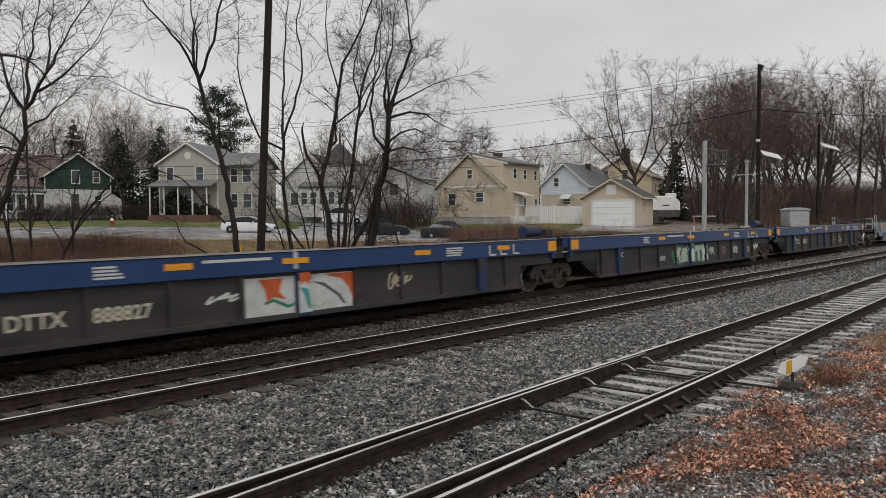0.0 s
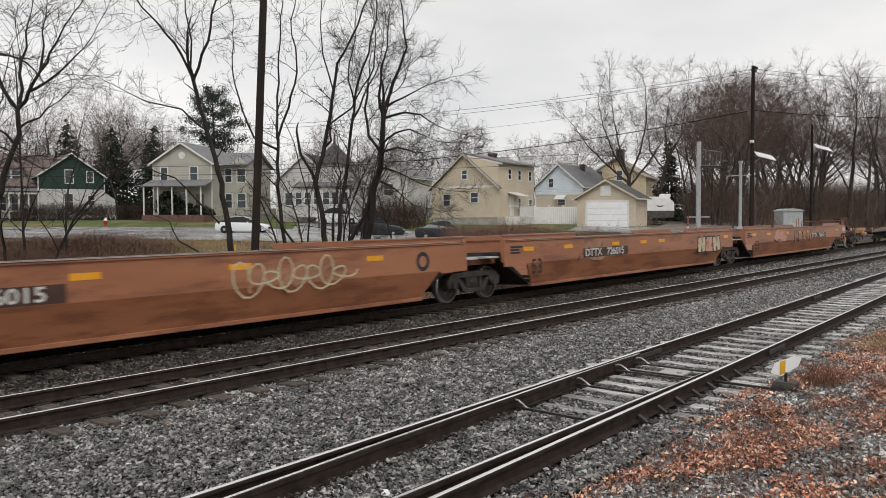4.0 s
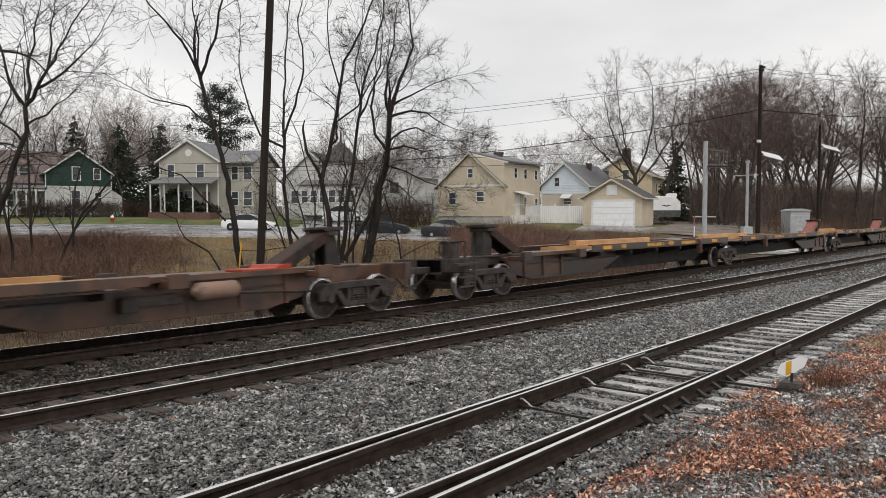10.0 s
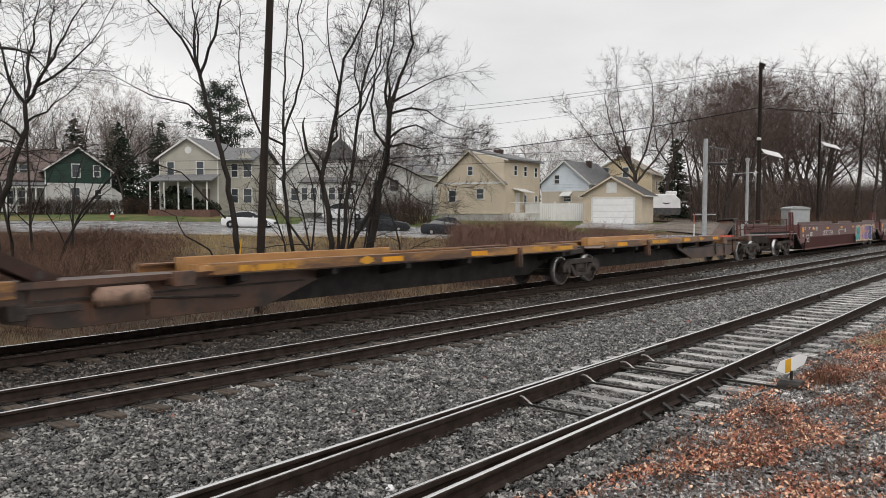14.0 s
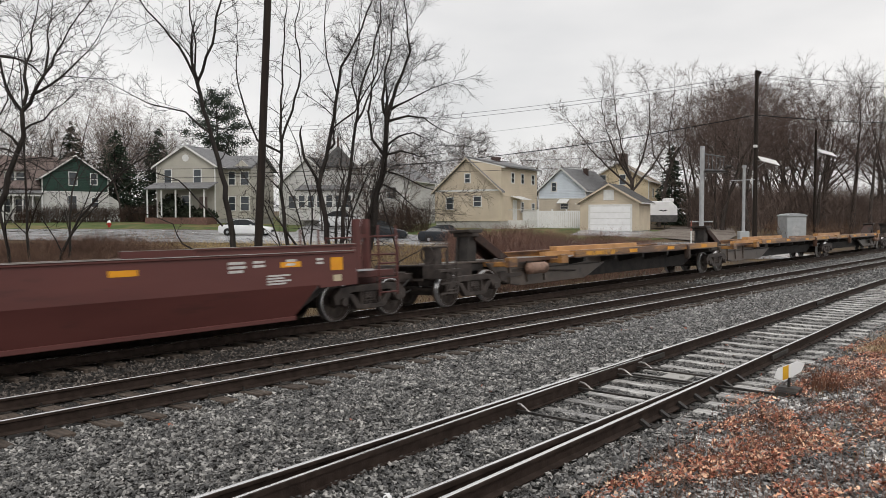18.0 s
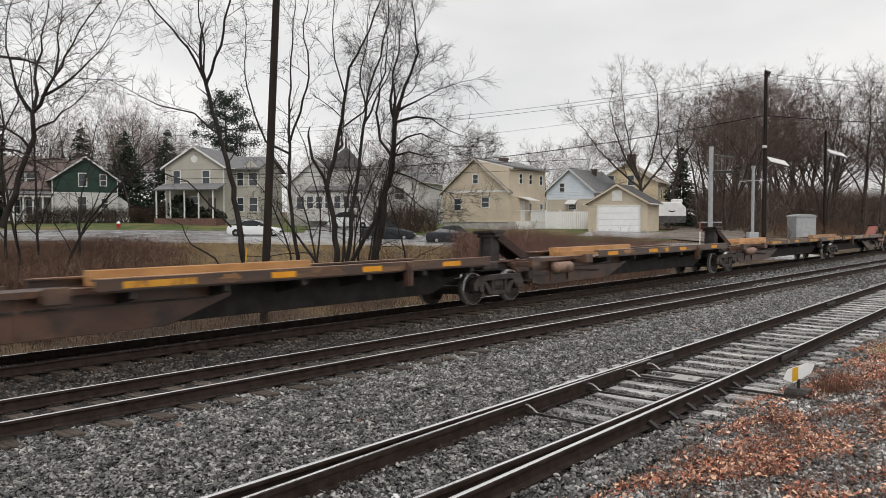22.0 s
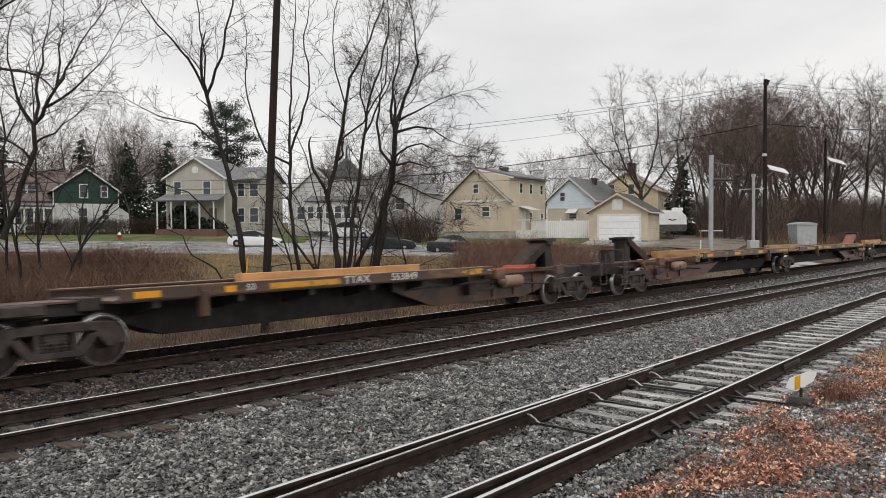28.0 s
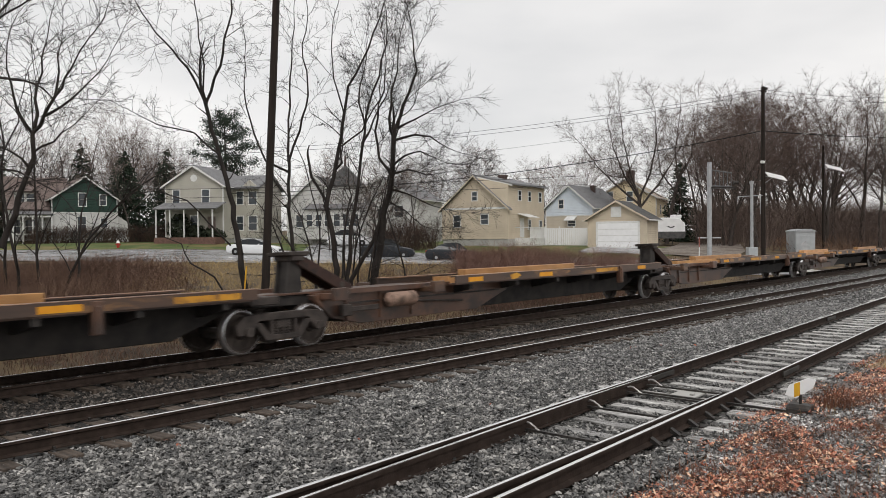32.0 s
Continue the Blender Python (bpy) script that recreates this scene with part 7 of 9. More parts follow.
def sedan(name, label, x, y, yaw, paint, length=4.6, z=None, tall=1.45):
    """A car in side profile; the waist narrows to the roof."""
    c = thing(name, label, "car", pose(x, y, gz(x, y) + 0.07 if z is None else z, 0, 0, yaw))
    L = length
    k = tall / 1.45
    low = [(0.03, 0.50), (0.10, 0.27), (0.45, 0.20), (L - 0.45, 0.19), (L - 0.06, 0.28), (L, 0.50), (L - 0.10, 0.66), (L - 0.55, 0.78), (L - 1.15, 0.87), (0.75, 0.95), (0.22, 0.93), (0.06, 0.80)]
    low = [(p[0], p[1] * (k if p[1] > 0.6 else 1)) for p in low]
    rows, v, f = ((-0.90, 0.93, 0.05), (-0.86, 1.0, 0.0), (0.86, 1.0, 0.0), (0.90, 0.93, 0.05)), [], []
    n = len(low)
    for yy, sc, dz in rows:
        v += [(L / 2 + (p[0] - L / 2) * sc, yy, 0.55 + (p[1] - 0.55) * (sc if sc < 1 else 1)) for p in low]
    f = [tuple(range(n)), tuple(range(4 * n - 1, 3 * n - 1, -1))]
    for r in range(3):
        f += [(r * n + i, r * n + (i + 1) % n, (r + 1) * n + (i + 1) % n, (r + 1) * n + i) for i in range(n)]
    part("body", Solid().add(v, f), paint, c, "painted car body", bevel=0.02, smooth=True)
    cab = [(0.50, 0.92), (1.05, 1.24), (1.45, 1.36), (2.05, 1.42), (2.55, 1.37), (L - 1.05, 0.86)]
    cab = [(p[0], p[1] * k) for p in cab]
    wid = (0.80, 0.64, 0.60, 0.60, 0.62, 0.80)
    m = len(cab)
    vs = [(p[0], -w, p[1]) for p, w in zip(cab, wid)] + [(p[0], w, p[1]) for p, w in zip(cab, wid)]
    part("greenhouse", Solid().add(vs, [tuple(range(m)), tuple(range(2 * m - 1, m - 1, -1))] + [(i, i + m, i + m + 1, i + 1) for i in range(m - 1)] + [(m - 1, 2 * m - 1, m, 0)]), M_CARPANE, c, "dark car glass", bevel=0.02)
    top = [(0.98, 1.215 * k), (1.45, 1.375 * k), (2.05, 1.435 * k), (2.55, 1.385 * k), (2.72, 1.30 * k)]
    tv = [(p[0], s2 * w, p[1] + d) for d in (0.0, -0.035) for p, w in zip(top, (0.67, 0.62, 0.61, 0.63, 0.66)) for s2 in (-1, 1)]
    q = len(top) * 2
    tf = [(0, 1, q + 1, q), (q - 2, q - 1, 2 * q - 1, 2 * q - 2)]
    for i in range(len(top) - 1):
        a = 2 * i
        tf += [(a, a + 2, a + 3, a + 1), (q + a, q + a + 1, q + a + 3, q + a + 2), (a, q + a, q + a + 2, a + 2), (a + 1, a + 3, q + a + 3, q + a + 1)]
    part("roof", Solid().add(tv, tf), paint, c, smooth=True)
    for s2 in (-1, 1):
        part("pillar", Solid().add([(1.78, s2 * 0.785, 0.93 * k), (1.86, s2 * 0.785, 0.93 * k), (1.84, s2 * 0.61, 1.40 * k), (1.77, s2 * 0.61, 1.40 * k), (1.78, s2 * 0.75, 0.93 * k), (1.86, s2 * 0.75, 0.93 * k), (1.84, s2 * 0.58, 1.40 * k), (1.77, s2 * 0.58, 1.40 * k)],
                                   [(0, 1, 2, 3), (7, 6, 5, 4), (0, 4, 5, 1), (1, 5, 6, 2), (2, 6, 7, 3), (3, 7, 4, 0)]), M_TYRE, c)
    for wx in (0.85, L - 0.85):
        for wy in (-0.84, 0.84):
            wheel_at(c, wx, wy, 0.33)
    for wy in (-0.66, 0.66):
        part("headlight", Solid().box(L - 0.22, L - 0.03, wy - 0.18, wy + 0.18, 0.54, 0.64), M_TRIM, c, bevel=0.03)
        part("tail_light", Solid().box(0.04, 0.2, wy - 0.2, wy + 0.2, 0.70, 0.84), M_LAMP, c, bevel=0.03)
    part("mirror", Solid().box(L - 1.75, L - 1.62, -1.0, -0.84, 0.88, 0.98), paint, c, bevel=0.02)
    part("grille", Solid().box(L - 0.04, L + 0.005, -0.5, 0.5, 0.35, 0.52), M_TYRE, c)
    return c


sedan("car", "white sedan on the wet street", 37.64, 57.3, math.degrees(math.atan2(-3.4, 2.95)), M_CARWHITE, 4.5, z=0.99)
sedan("car", "charcoal sedan parked near the tracks", 42.8, 39.1, math.degrees(math.atan2(-3.0, 2.6)), M_CARDARK, 4.3, z=0.56)
sedan("car", "dark sport utility car behind bare trees", 42.6, 46.0, -50, M_CARDARK, 4.4, z=0.68, tall=1.65)
sedan("car", "white van parked beside the white house", 52.6, 61.8, -52, M_CARWHITE, 4.6, z=1.55, tall=1.8)

rv = thing("travel_trailer", "white travel trailer with a grey skirt", "trailer", pose(82.2, 39.6, 1.42, 0, 0, -50))
part("body", Solid().prism([(0.0, 0.9), (0.25, 0.75), (3.1, 0.75), (3.3, 1.2), (3.25, 2.4), (2.6, 3.0), (0.6, 3.05), (0.1, 2.5)], -1.2, 4.5), M_WHITE, rv, "rounded white trailer body", bevel=0.08, smooth=True)
part("skirt", Solid().prism([(0.02, 0.9), (0.26, 0.68), (3.12, 0.68), (3.28, 1.0), (3.28, 1.45), (0.02, 1.45)], -1.22, 4.45), M_SHINGLEDK, rv, "dark grey skirt")
part("roof_unit", Solid().box(2.3, 3.3, 0.3, 1.6, 2.95, 3.4), M_WHITE, rv, "roof air unit", bevel=0.08)
part("emblem", Solid().prism([(1.1, 2.0), (1.65, 1.86), (2.2, 2.0), (1.9, 2.06), (1.65, 1.98), (1.4, 2.06)], -1.206, -1.201), M_TEXTD, rv, "dark winged emblem shape")
part("jack", Solid().tube((1.6, -1.9, 0.0), (1.6, -1.9, 0.7), 0.05).box(1.5, 1.7, -2.6, -1.2, 0.55, 0.68), M_STEEL, rv)
for wy in (1.2, 2.1):
    part("wheel", Solid().lathe([(0.1, 0.1), (0.3, 0.1), (0.33, 0.06), (0.33, -0.06), (0.3, -0.1), (0.1, -0.1)], (0, 0, 0), (1, 0, 0), 16), M_TYRE, rv, at=pose(0.12, wy, 0.33))

hyd = thing("fire_hydrant", "red fire hydrant with white cap by the kerb", "hydrant", pose(36.2, 74.3, 1.45))
part("barrel", Solid().lathe([(0.2, 0), (0.2, 0.06), (0.14, 0.08), (0.14, 0.62), (0.17, 0.64)], (0, 0, 0), (0, 0, 1), 12), M_RED, hyd, smooth=True)
part("cap", Solid().lathe([(0.18, 0.62), (0.16, 0.74), (0.06, 0.84), (0.05, 0.9), (0, 0.9)], (0, 0, 0), (0, 0, 1), 12), M_WHITE, hyd, "white domed cap", smooth=True)
part("nozzle", Solid().tube((-0.24, 0, 0.48), (0.24, 0, 0.48), 0.07).tube((0, -0.24, 0.45), (0, 0, 0.45), 0.085), M_RED, hyd)

# ---- poles, signals and wires ----
pole = thing("utility_pole", "dark creosoted wooden pole beside the track", "pole", pose(13.24, 18.45, -0.72))
lean = Solid()
lean.tube((0, 0, 0), (0.26, -0.12, 6), 0.12, 0.11, 14, False).tube((0.26, -0.12, 6), (0.55, -0.24, 12.5), 0.11, 0.095, 14)
part("shaft", lean, M_POLE, pole, "leaning dark pole", smooth=True)
part("tag", Solid().box(-0.08, 0.10, -0.155, -0.142, 1.38, 1.48), M_TRIM, pole, "small pale tag", pose(0.07, 0.02, 0, 0, 0, -40))


def utility_pole(label, x, y, z, h, r, arm=True):
    p = thing("utility_pole", label, "pole", pose(x, y, z))
    part("shaft", Solid().tube((0, 0, 0), (0.12, 0.04, h), r, r * 0.7, 12), M_POLE, p, smooth=True)
    if arm:
        part("cross_arm", Solid().box(-1.1, 1.1, -0.06, 0.06, h - 0.75, h - 0.62).box(-1.0, 1.0, -0.05, 0.05, h - 0.3, h - 0.2), M_POLE, p, at=pose(0, 0, 0, 0, 0, 60))
        for k in (-0.95, -0.45, 0.45, 0.95):
            part("insulator", Solid().tube((k * 0.5, k * 0.86, h - 0.62), (k * 0.5, k * 0.86, h - 0.42), 0.05, 0.03, 8), M_GALV, p)
    return p


up1 = utility_pole("tall dark utility pole before the bare woods", 74.0, 24.65, 0.5, 15.8, 0.22, False)
part("pole_top", Solid().box(-0.26, 0.3, -0.1, 0.1, 15.25, 15.45).box(-0.05, 0.3, -0.25, 0.1, 15.5, 15.7), M_POLE, up1, "dark insulator cluster", pose(0.1, 0, 0, 0, 0, -30), bevel=0.02)
up2 = utility_pole("dark utility pole further along the woods", 94.9, 24.9, 0.6, 12.0, 0.18, False)
part("lamp_head", Solid().box(-0.35, 0.2, -0.15, 0.15, 8.6, 8.85), M_TRIM, up1, "pale lamp head", bevel=0.04)


def solar_panel(pole_thing, z, s):
    part("solar_panel", Solid().box(0, 1.55 * s, -0.6 * s, 0.6 * s, 0, 0.05), M_TRIM, pole_thing, "tilted pale solar panel", pose(-0.1, -0.35, z, 24, 14, -49))
    part("bracket", Solid().tube((0, 0, z - 0.1), (0.8, -0.9, z - 0.3), 0.03, n=6).tube((0, 0, z - 0.9), (0.7, -0.75, z - 0.2), 0.03, n=6), M_GALV, pole_thing)


solar_panel(up1, 7.55, 1.15)
solar_panel(up2, 9.6, 1.2)

sig = thing("signal_mast", "galvanised crossing signal mast with cantilever", "signal mast", pose(58.9, 23.7, 0.0))
part("mast", Solid().tube((0, 0, 0), (0.1, 0.03, 8.1), 0.19, 0.17, 14), M_GALV, sig, "thick grey mast", smooth=True)
arm = part("cantilever", Solid().tube((0.1, 0, 7.50), (1.75, 0, 7.25), 0.05, n=6).tube((0.1, 0, 6.25), (1.75, 0, 6.2), 0.05, n=6), M_DULL, sig, "dull grey lattice cantilever arm", pose(0, 0, 0, 0, 0, -49))
for k in range(6):
    part("lattice_bar", Solid().tube((0.2 + 0.3 * k, 0, 6.2), (0.2 + 0.3 * k, 0, 7.46 - 0.045 * k), 0.025, n=6), M_DULL, arm)
part("catwalk", Solid().box(0.1, 1.9, -0.4, 0.4, 6.05, 6.15), M_STEEL, sig, "dark grated catwalk", pose(0, 0, 0, 0, 0, -49))
part("lamp", Solid().tube((1.9, 0, 6.5), (2.25, 0, 6.5), 0.16, 0.12, 10), M_STEEL, sig, "dark signal lamp", pose(0, 0, 0, 0, 0, -49))
part("light_bar", Solid().tube((-0.9, 0, 2.2), (0.9, 0, 2.2), 0.05, n=6), M_GALV, sig, at=pose(0, 0, 0, 0, 0, -49))
part("base_cabinet", Solid().box(-0.35, 0.35, -0.3, 0.3, 0.0, 0.6), M_GALV, sig, "grey junction box", bevel=0.02)

post = thing("signal_post", "slim grey signal post with a cross bar", "signal post", pose(67.1, 23.3, 0.2))
part("post", Solid().tube((0, 0, 0), (0, 0, 6.7), 0.14, 0.12, 12), M_GALV, post, smooth=True)
part("cross_bar", Solid().tube((-0.7, 0.85, 5.5), (0.6, -0.7, 5.6), 0.035, n=6), M_GALV, post)
part("hanging_cable", Solid().tube((0.5, -0.55, 5.6), (0.5, -0.55, 4.0), 0.025, n=6), M_GALV, post)
part("cap", Solid().tube((0, 0, 6.6), (0, 0, 6.8), 0.2, 0.2, 8), M_GALV, post)
part("base_box", Solid().box(-0.4, 0.4, -0.35, 0.35, 0.0, 1.15), M_ALU, post, "pale base box", pose(0, 0, 0, 0, 0, -49), bevel=0.02)

marker = thing("marker_post", "thin white and orange marker post", "marker post", pose(57.9, 24.1, 0.0))
part("post", Solid().tube((0, 0, 0), (0, 0, 2.2), 0.05, n=8), M_TRIM, marker)
part("band", Solid().tube((0, 0, 1.5), (0, 0, 2.25), 0.056, n=8), M_HITCHRED, marker)
ym = thing("marker_post", "leaning thin yellow marker post in the weeds", "marker post", pose(13.9, 20.5, -0.5))
part("post", Solid().tube((0, 0, 0), (0.14, -0.1, 2.0), 0.024, n=8), M_YELLOW, ym)

cab = thing("equipment_cabinet", "silver trackside equipment cabinet with curved roof", "cabinet", pose(79.66, 24.1, 0.0, 0, 0, -49.2))
part("body", Solid().box(0.65, 2.6, -0.1, 2.0, 0.0, 2.7), M_ALU, cab, "dull silver walls", bevel=0.02)
part("roof", Solid().prism([(0.57, 2.7), (2.68, 2.7), (2.65, 2.80), (2.2, 2.93), (1.62, 2.98), (1.05, 2.93), (0.6, 2.80)], -0.2, 2.1), M_ALU, cab, "curved roof", bevel=0.01)
for px in (0.72, 1.64):
    part("door", Solid().box(px, px + 0.88, -0.13, -0.1, 0.15, 2.3), M_ALU, cab, bevel=0.01)
part("stain", Solid().prism(blob(1.6, 1.2, 0.9, 1.0, random.Random(6)), -0.134, -0.131), M_PALE, cab, "worn bright patch")
part("lifting_eye", Solid().tube((0.7, 0.0, 2.75), (0.7, 0.0, 3.0), 0.04, n=6), M_ALU, cab)


def wire(label, a, b, sag, r=0.018, n=18):
    line = [Vector(a).lerp(Vector(b), k / n) - Vector((0, 0, sag * 4 * (k / n) * (1 - k / n))) for k in range(n + 1)]
    d = (Vector(b) - Vector(a)).normalized()
    u = d.cross(Vector((0, 0, 1))).normalized()
    w = u.cross(d)
    s = Solid()
    s.add([p + (u * math.cos(q) + w * math.sin(q)) * r for p in line for q in (0, 1.571, 3.142, 4.712)],
          [(4 * k + i, 4 * k + (i + 1) % 4, 4 * k + 4 + (i + 1) % 4, 4 * k + 4 + i) for k in range(n) for i in range(4)])
    return single("overhead_wire", s, M_WIRE, label, "wire")


END = (44.8, 78.8)
wire("thin overhead wire above the street", (74.7, 24.8, 16.1), (*END, 12.2), 1.2, 0.017)
wire("thin overhead wire above the street", (74.7, 24.8, 15.8), (*END, 11.8), 1.25, 0.017)
wire("thin overhead wire above the street", (74.3, 24.6, 14.4), (*END, 10.4), 1.6, 0.012)
wire("thick overhead cable across the street", (74.2, 24.6, 12.2), (*END, 7.5), 1.6, 0.036)
wire("thin overhead wire along the woods", (74.7, 24.8, 16.1), (90, 13.5, 16.0), 0.3, 0.016)
wire("thin overhead wire along the woods", (74.7, 24.8, 15.8), (90, 13.5, 15.5), 0.35, 0.016)
wire("thick overhead cable along the woods", (74.4, 24.7, 12.2), (90, 13.5, 12.0), 0.2, 0.04)
for k, dz in enumerate((0.0, 0.7)):
    wire("thin service wire before the houses", (20, 69.5, 5.6 + dz), (54.6, 32.0, 6.6 + dz), 0.3, 0.016)


# ---- trees and brush ----
M_BARK = material("dark_wet_bark", (0.016, 0.013, 0.011), (0.036, 0.029, 0.025), 0.8, scale=3, bump=0.6, bump_scale=18, stretch=(2, 2, 0.4))
M_TWIG = material("grey_brown_twig", (0.018, 0.014, 0.012), (0.034, 0.027, 0.023), 0.85, scale=2)
# far trees' twigs and bark: distance haze is mixed into their paler colours
M_FARTWIG = material("haze_paled_twig", (0.125, 0.094, 0.082), (0.195, 0.15, 0.13), 0.9, scale=0.5, objrand=0.3)
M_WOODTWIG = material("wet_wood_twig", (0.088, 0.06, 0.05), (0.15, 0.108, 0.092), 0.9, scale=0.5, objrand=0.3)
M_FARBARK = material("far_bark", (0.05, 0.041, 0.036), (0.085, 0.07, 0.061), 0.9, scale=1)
M_NEEDLE = material("spruce_needles", (0.016, 0.028, 0.016), (0.03, 0.045, 0.028), 0.8, scale=2, island=0.4)
M_BRUSH = material("red_brown_brush", (0.15, 0.088, 0.06), (0.26, 0.17, 0.115), 0.9, scale=0.6, island=0.5)
M_REDBRUSH = material("dull_red_brush", (0.145, 0.083, 0.066), (0.26, 0.157, 0.124), 0.9, scale=0.6, island=0.5)
M_BRUSHTAN = material("tan_dead_grass", (0.30, 0.21, 0.095), (0.44, 0.325, 0.155), 0.9, scale=0.6, island=0.4)
M_DARKBRUSH = material("dark_brown_bramble", (0.105, 0.063, 0.048), (0.19, 0.118, 0.087), 0.9, scale=0.6, island=0.5)
M_HEDGE = material("dark_bare_hedge", (0.045, 0.03, 0.024), (0.095, 0.062, 0.048), 0.9, scale=0.6, island=0.5)
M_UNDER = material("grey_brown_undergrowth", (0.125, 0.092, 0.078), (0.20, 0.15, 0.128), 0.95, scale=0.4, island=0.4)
M_WEED = material("brown_dead_weeds", (0.11, 0.07, 0.048), (0.19, 0.125, 0.08), 0.9, scale=0.6, island=0.5)
M_SHRUB = material("dark_shrub_leaf", (0.02, 0.028, 0.016), (0.04, 0.048, 0.028), 0.8, scale=2, island=0.4)


class Wood:
    """Collects tapered limb segments and turns them into tubes."""

    def __init__(self, seed, step=0.24):
        self.rnd = random.Random(seed)
        self.thick, self.thin, self.squeeze, self.step, self.dense = [], [], 1.0, step, 1.9
        self.fine = (0.7, 0.38, 0.0033)

    def limb(self, p, d, length, r, level, depth, minr, lift=0.05, curl=0.5, angle=0.85, ratio=0.58, gap=1.0):
        """A curved, tapering limb with side shoots that grow shorter towards its tip."""
        rnd = self.rnd
        n = max(2, min(10, round(length / self.step)))
        q, dd = Vector(p), Vector(d).normalized()
        bend = Vector((rnd.gauss(0, curl), rnd.gauss(0, curl), rnd.gauss(0, curl * 0.6))) / n
        around = rnd.uniform(0, 6.283)
        for k in range(n):
            u0, u1 = k / n, (k + 1) / n
            dd = (dd + bend + Vector((rnd.gauss(0, 0.09), rnd.gauss(0, 0.09), rnd.gauss(0, 0.07) + lift))).normalized()
            e = q + dd * (length / n)
            (self.thick if level < 2 else self.thin).append((q.copy(), e.copy(), max(r * (1 - 0.72 * u0), minr), max(r * (1 - 0.72 * u1), minr)))
            if level < depth and u1 > 0.18:
                for _ in range(2 if rnd.random() < 0.25 * gap else 1):
                    if rnd.random() > gap:
                        continue
                    around += 2.4 + rnd.uniform(-0.5, 0.5)
                    self.shoot(e, dd, length * ratio * (1.1 - 0.65 * u1) * rnd.uniform(0.55, 1.2), max(minr, r * (1 - 0.72 * u1) * rnd.uniform(0.4, 0.65)), level + 1, depth, minr, around, angle, lift, curl, ratio, gap)
            q = e

    def shoot(self, p, d, length, r, level, depth, minr, around=None, angle=0.85, lift=0.05, curl=0.5, ratio=0.58, gap=1.0):
        a = self.rnd.uniform(0, 6.283) if around is None else around
        u = d.orthogonal().normalized()
        w = d.cross(u)
        s = angle * self.rnd.uniform(0.65, 1.3)
        self.limb(p, d * math.cos(s) + (u * math.cos(a) + w * math.sin(a)) * math.sin(s), length, r, level, depth, minr, lift, curl, angle, ratio, gap)

    def guided(self, pts, r0, r1, depth, minr, twig=1.6, density=2.0, start=0.25, spread=0.8):
        """A main limb through a few bends, with side shoots along it."""
        r0, r1, twig, density = r0 * 0.66, r1 * 0.64, twig * 1.3, density * self.dense
        rnd = self.rnd
        P = [Vector((p[0] * self.squeeze, p[1], p[2])) for p in pts]
        seg = []
        for a, b in zip(P[:-1], P[1:]):
            m = max(2, int((b - a).length / 0.45))
            seg += [a.lerp(b, k / m) + Vector((rnd.gauss(0, 0.035), rnd.gauss(0, 0.04), 0)) for k in range(m)]
        seg.append(P[-1])
        n = len(seg) - 1
        for k in range(n):
            u0, u1 = k / n, (k + 1) / n
            ra, rb = r0 + (r1 - r0) * u0, r0 + (r1 - r0) * u1
            self.thick.append((seg[k], seg[k + 1], ra, rb))
            if u0 > start and rnd.random() < density * (seg[k + 1] - seg[k]).length:
                d = (seg[k + 1] - seg[k]).normalized()
                self.shoot(seg[k + 1], d, twig * rnd.uniform(0.45, 1.35) * (1.15 - 0.5 * u0), max(minr * 1.8, rb * rnd.uniform(0.22, 0.42)), 1, depth, minr, None, spread, 0.04, 0.6, 0.55, 0.85)
        d = (seg[-1] - seg[-2]).normalized()
        self.limb(seg[-1], d, twig * 1.2, r1, 1, depth, minr, 0.03, 0.5, 0.6, 0.6, 0.9)

    def end_twigs(self):
        """Fine single twigs set along the thin shoots."""
        rnd, (n, length, r) = random.Random(len(self.thin)), self.fine
        out = []
        for a, b, ra, rb in self.thin:
            d = (b - a).normalized()
            for _ in range(1 + int(n) if rnd.random() < n % 1 else int(n)):
                q = a.lerp(b, rnd.uniform(0.3, 1.0))
                e = q + (d + Vector((rnd.gauss(0, 0.5), rnd.gauss(0, 0.5), rnd.gauss(0.15, 0.4)))).normalized() * length * rnd.uniform(0.4, 1.2)
                out.append((q, e, r, r * 0.6))
        return out

    @staticmethod
    def mesh(name, segs, sides, mat):
        a = np.array([tuple(s[0]) for s in segs])
        b = np.array([tuple(s[1]) for s in segs])
        ra, rb = np.array([s[2] for s in segs]), np.array([s[3] for s in segs])
        d = b - a
        d /= np.maximum(np.linalg.norm(d, axis=1, keepdims=True), 1e-6)
        ref = np.where(np.abs(d[:, 2:3]) > 0.9, np.array([[1.0, 0, 0]]), np.array([[0, 0, 1.0]]))
        u = np.cross(d, ref)
        u /= np.linalg.norm(u, axis=1, keepdims=True)
        w = np.cross(d, u)
        ang = 2 * np.pi * np.arange(sides) / sides
        ring = u[:, None] * np.cos(ang)[None, :, None] + w[:, None] * np.sin(ang)[None, :, None]
        v = np.concatenate([a[:, None] + ring * ra[:, None, None], (b + d * (rb * 0.3)[:, None])[:, None] + ring * rb[:, None, None]], 1)
        i = np.arange(sides)
        q = np.stack([i, (i + 1) % sides, sides + (i + 1) % sides, sides + i], -1)
        faces = (q[None] + 2 * sides * np.arange(len(segs))[:, None, None]).reshape(-1, 4)
        return array_mesh(name, v.reshape(-1, 3), faces, mat, True)

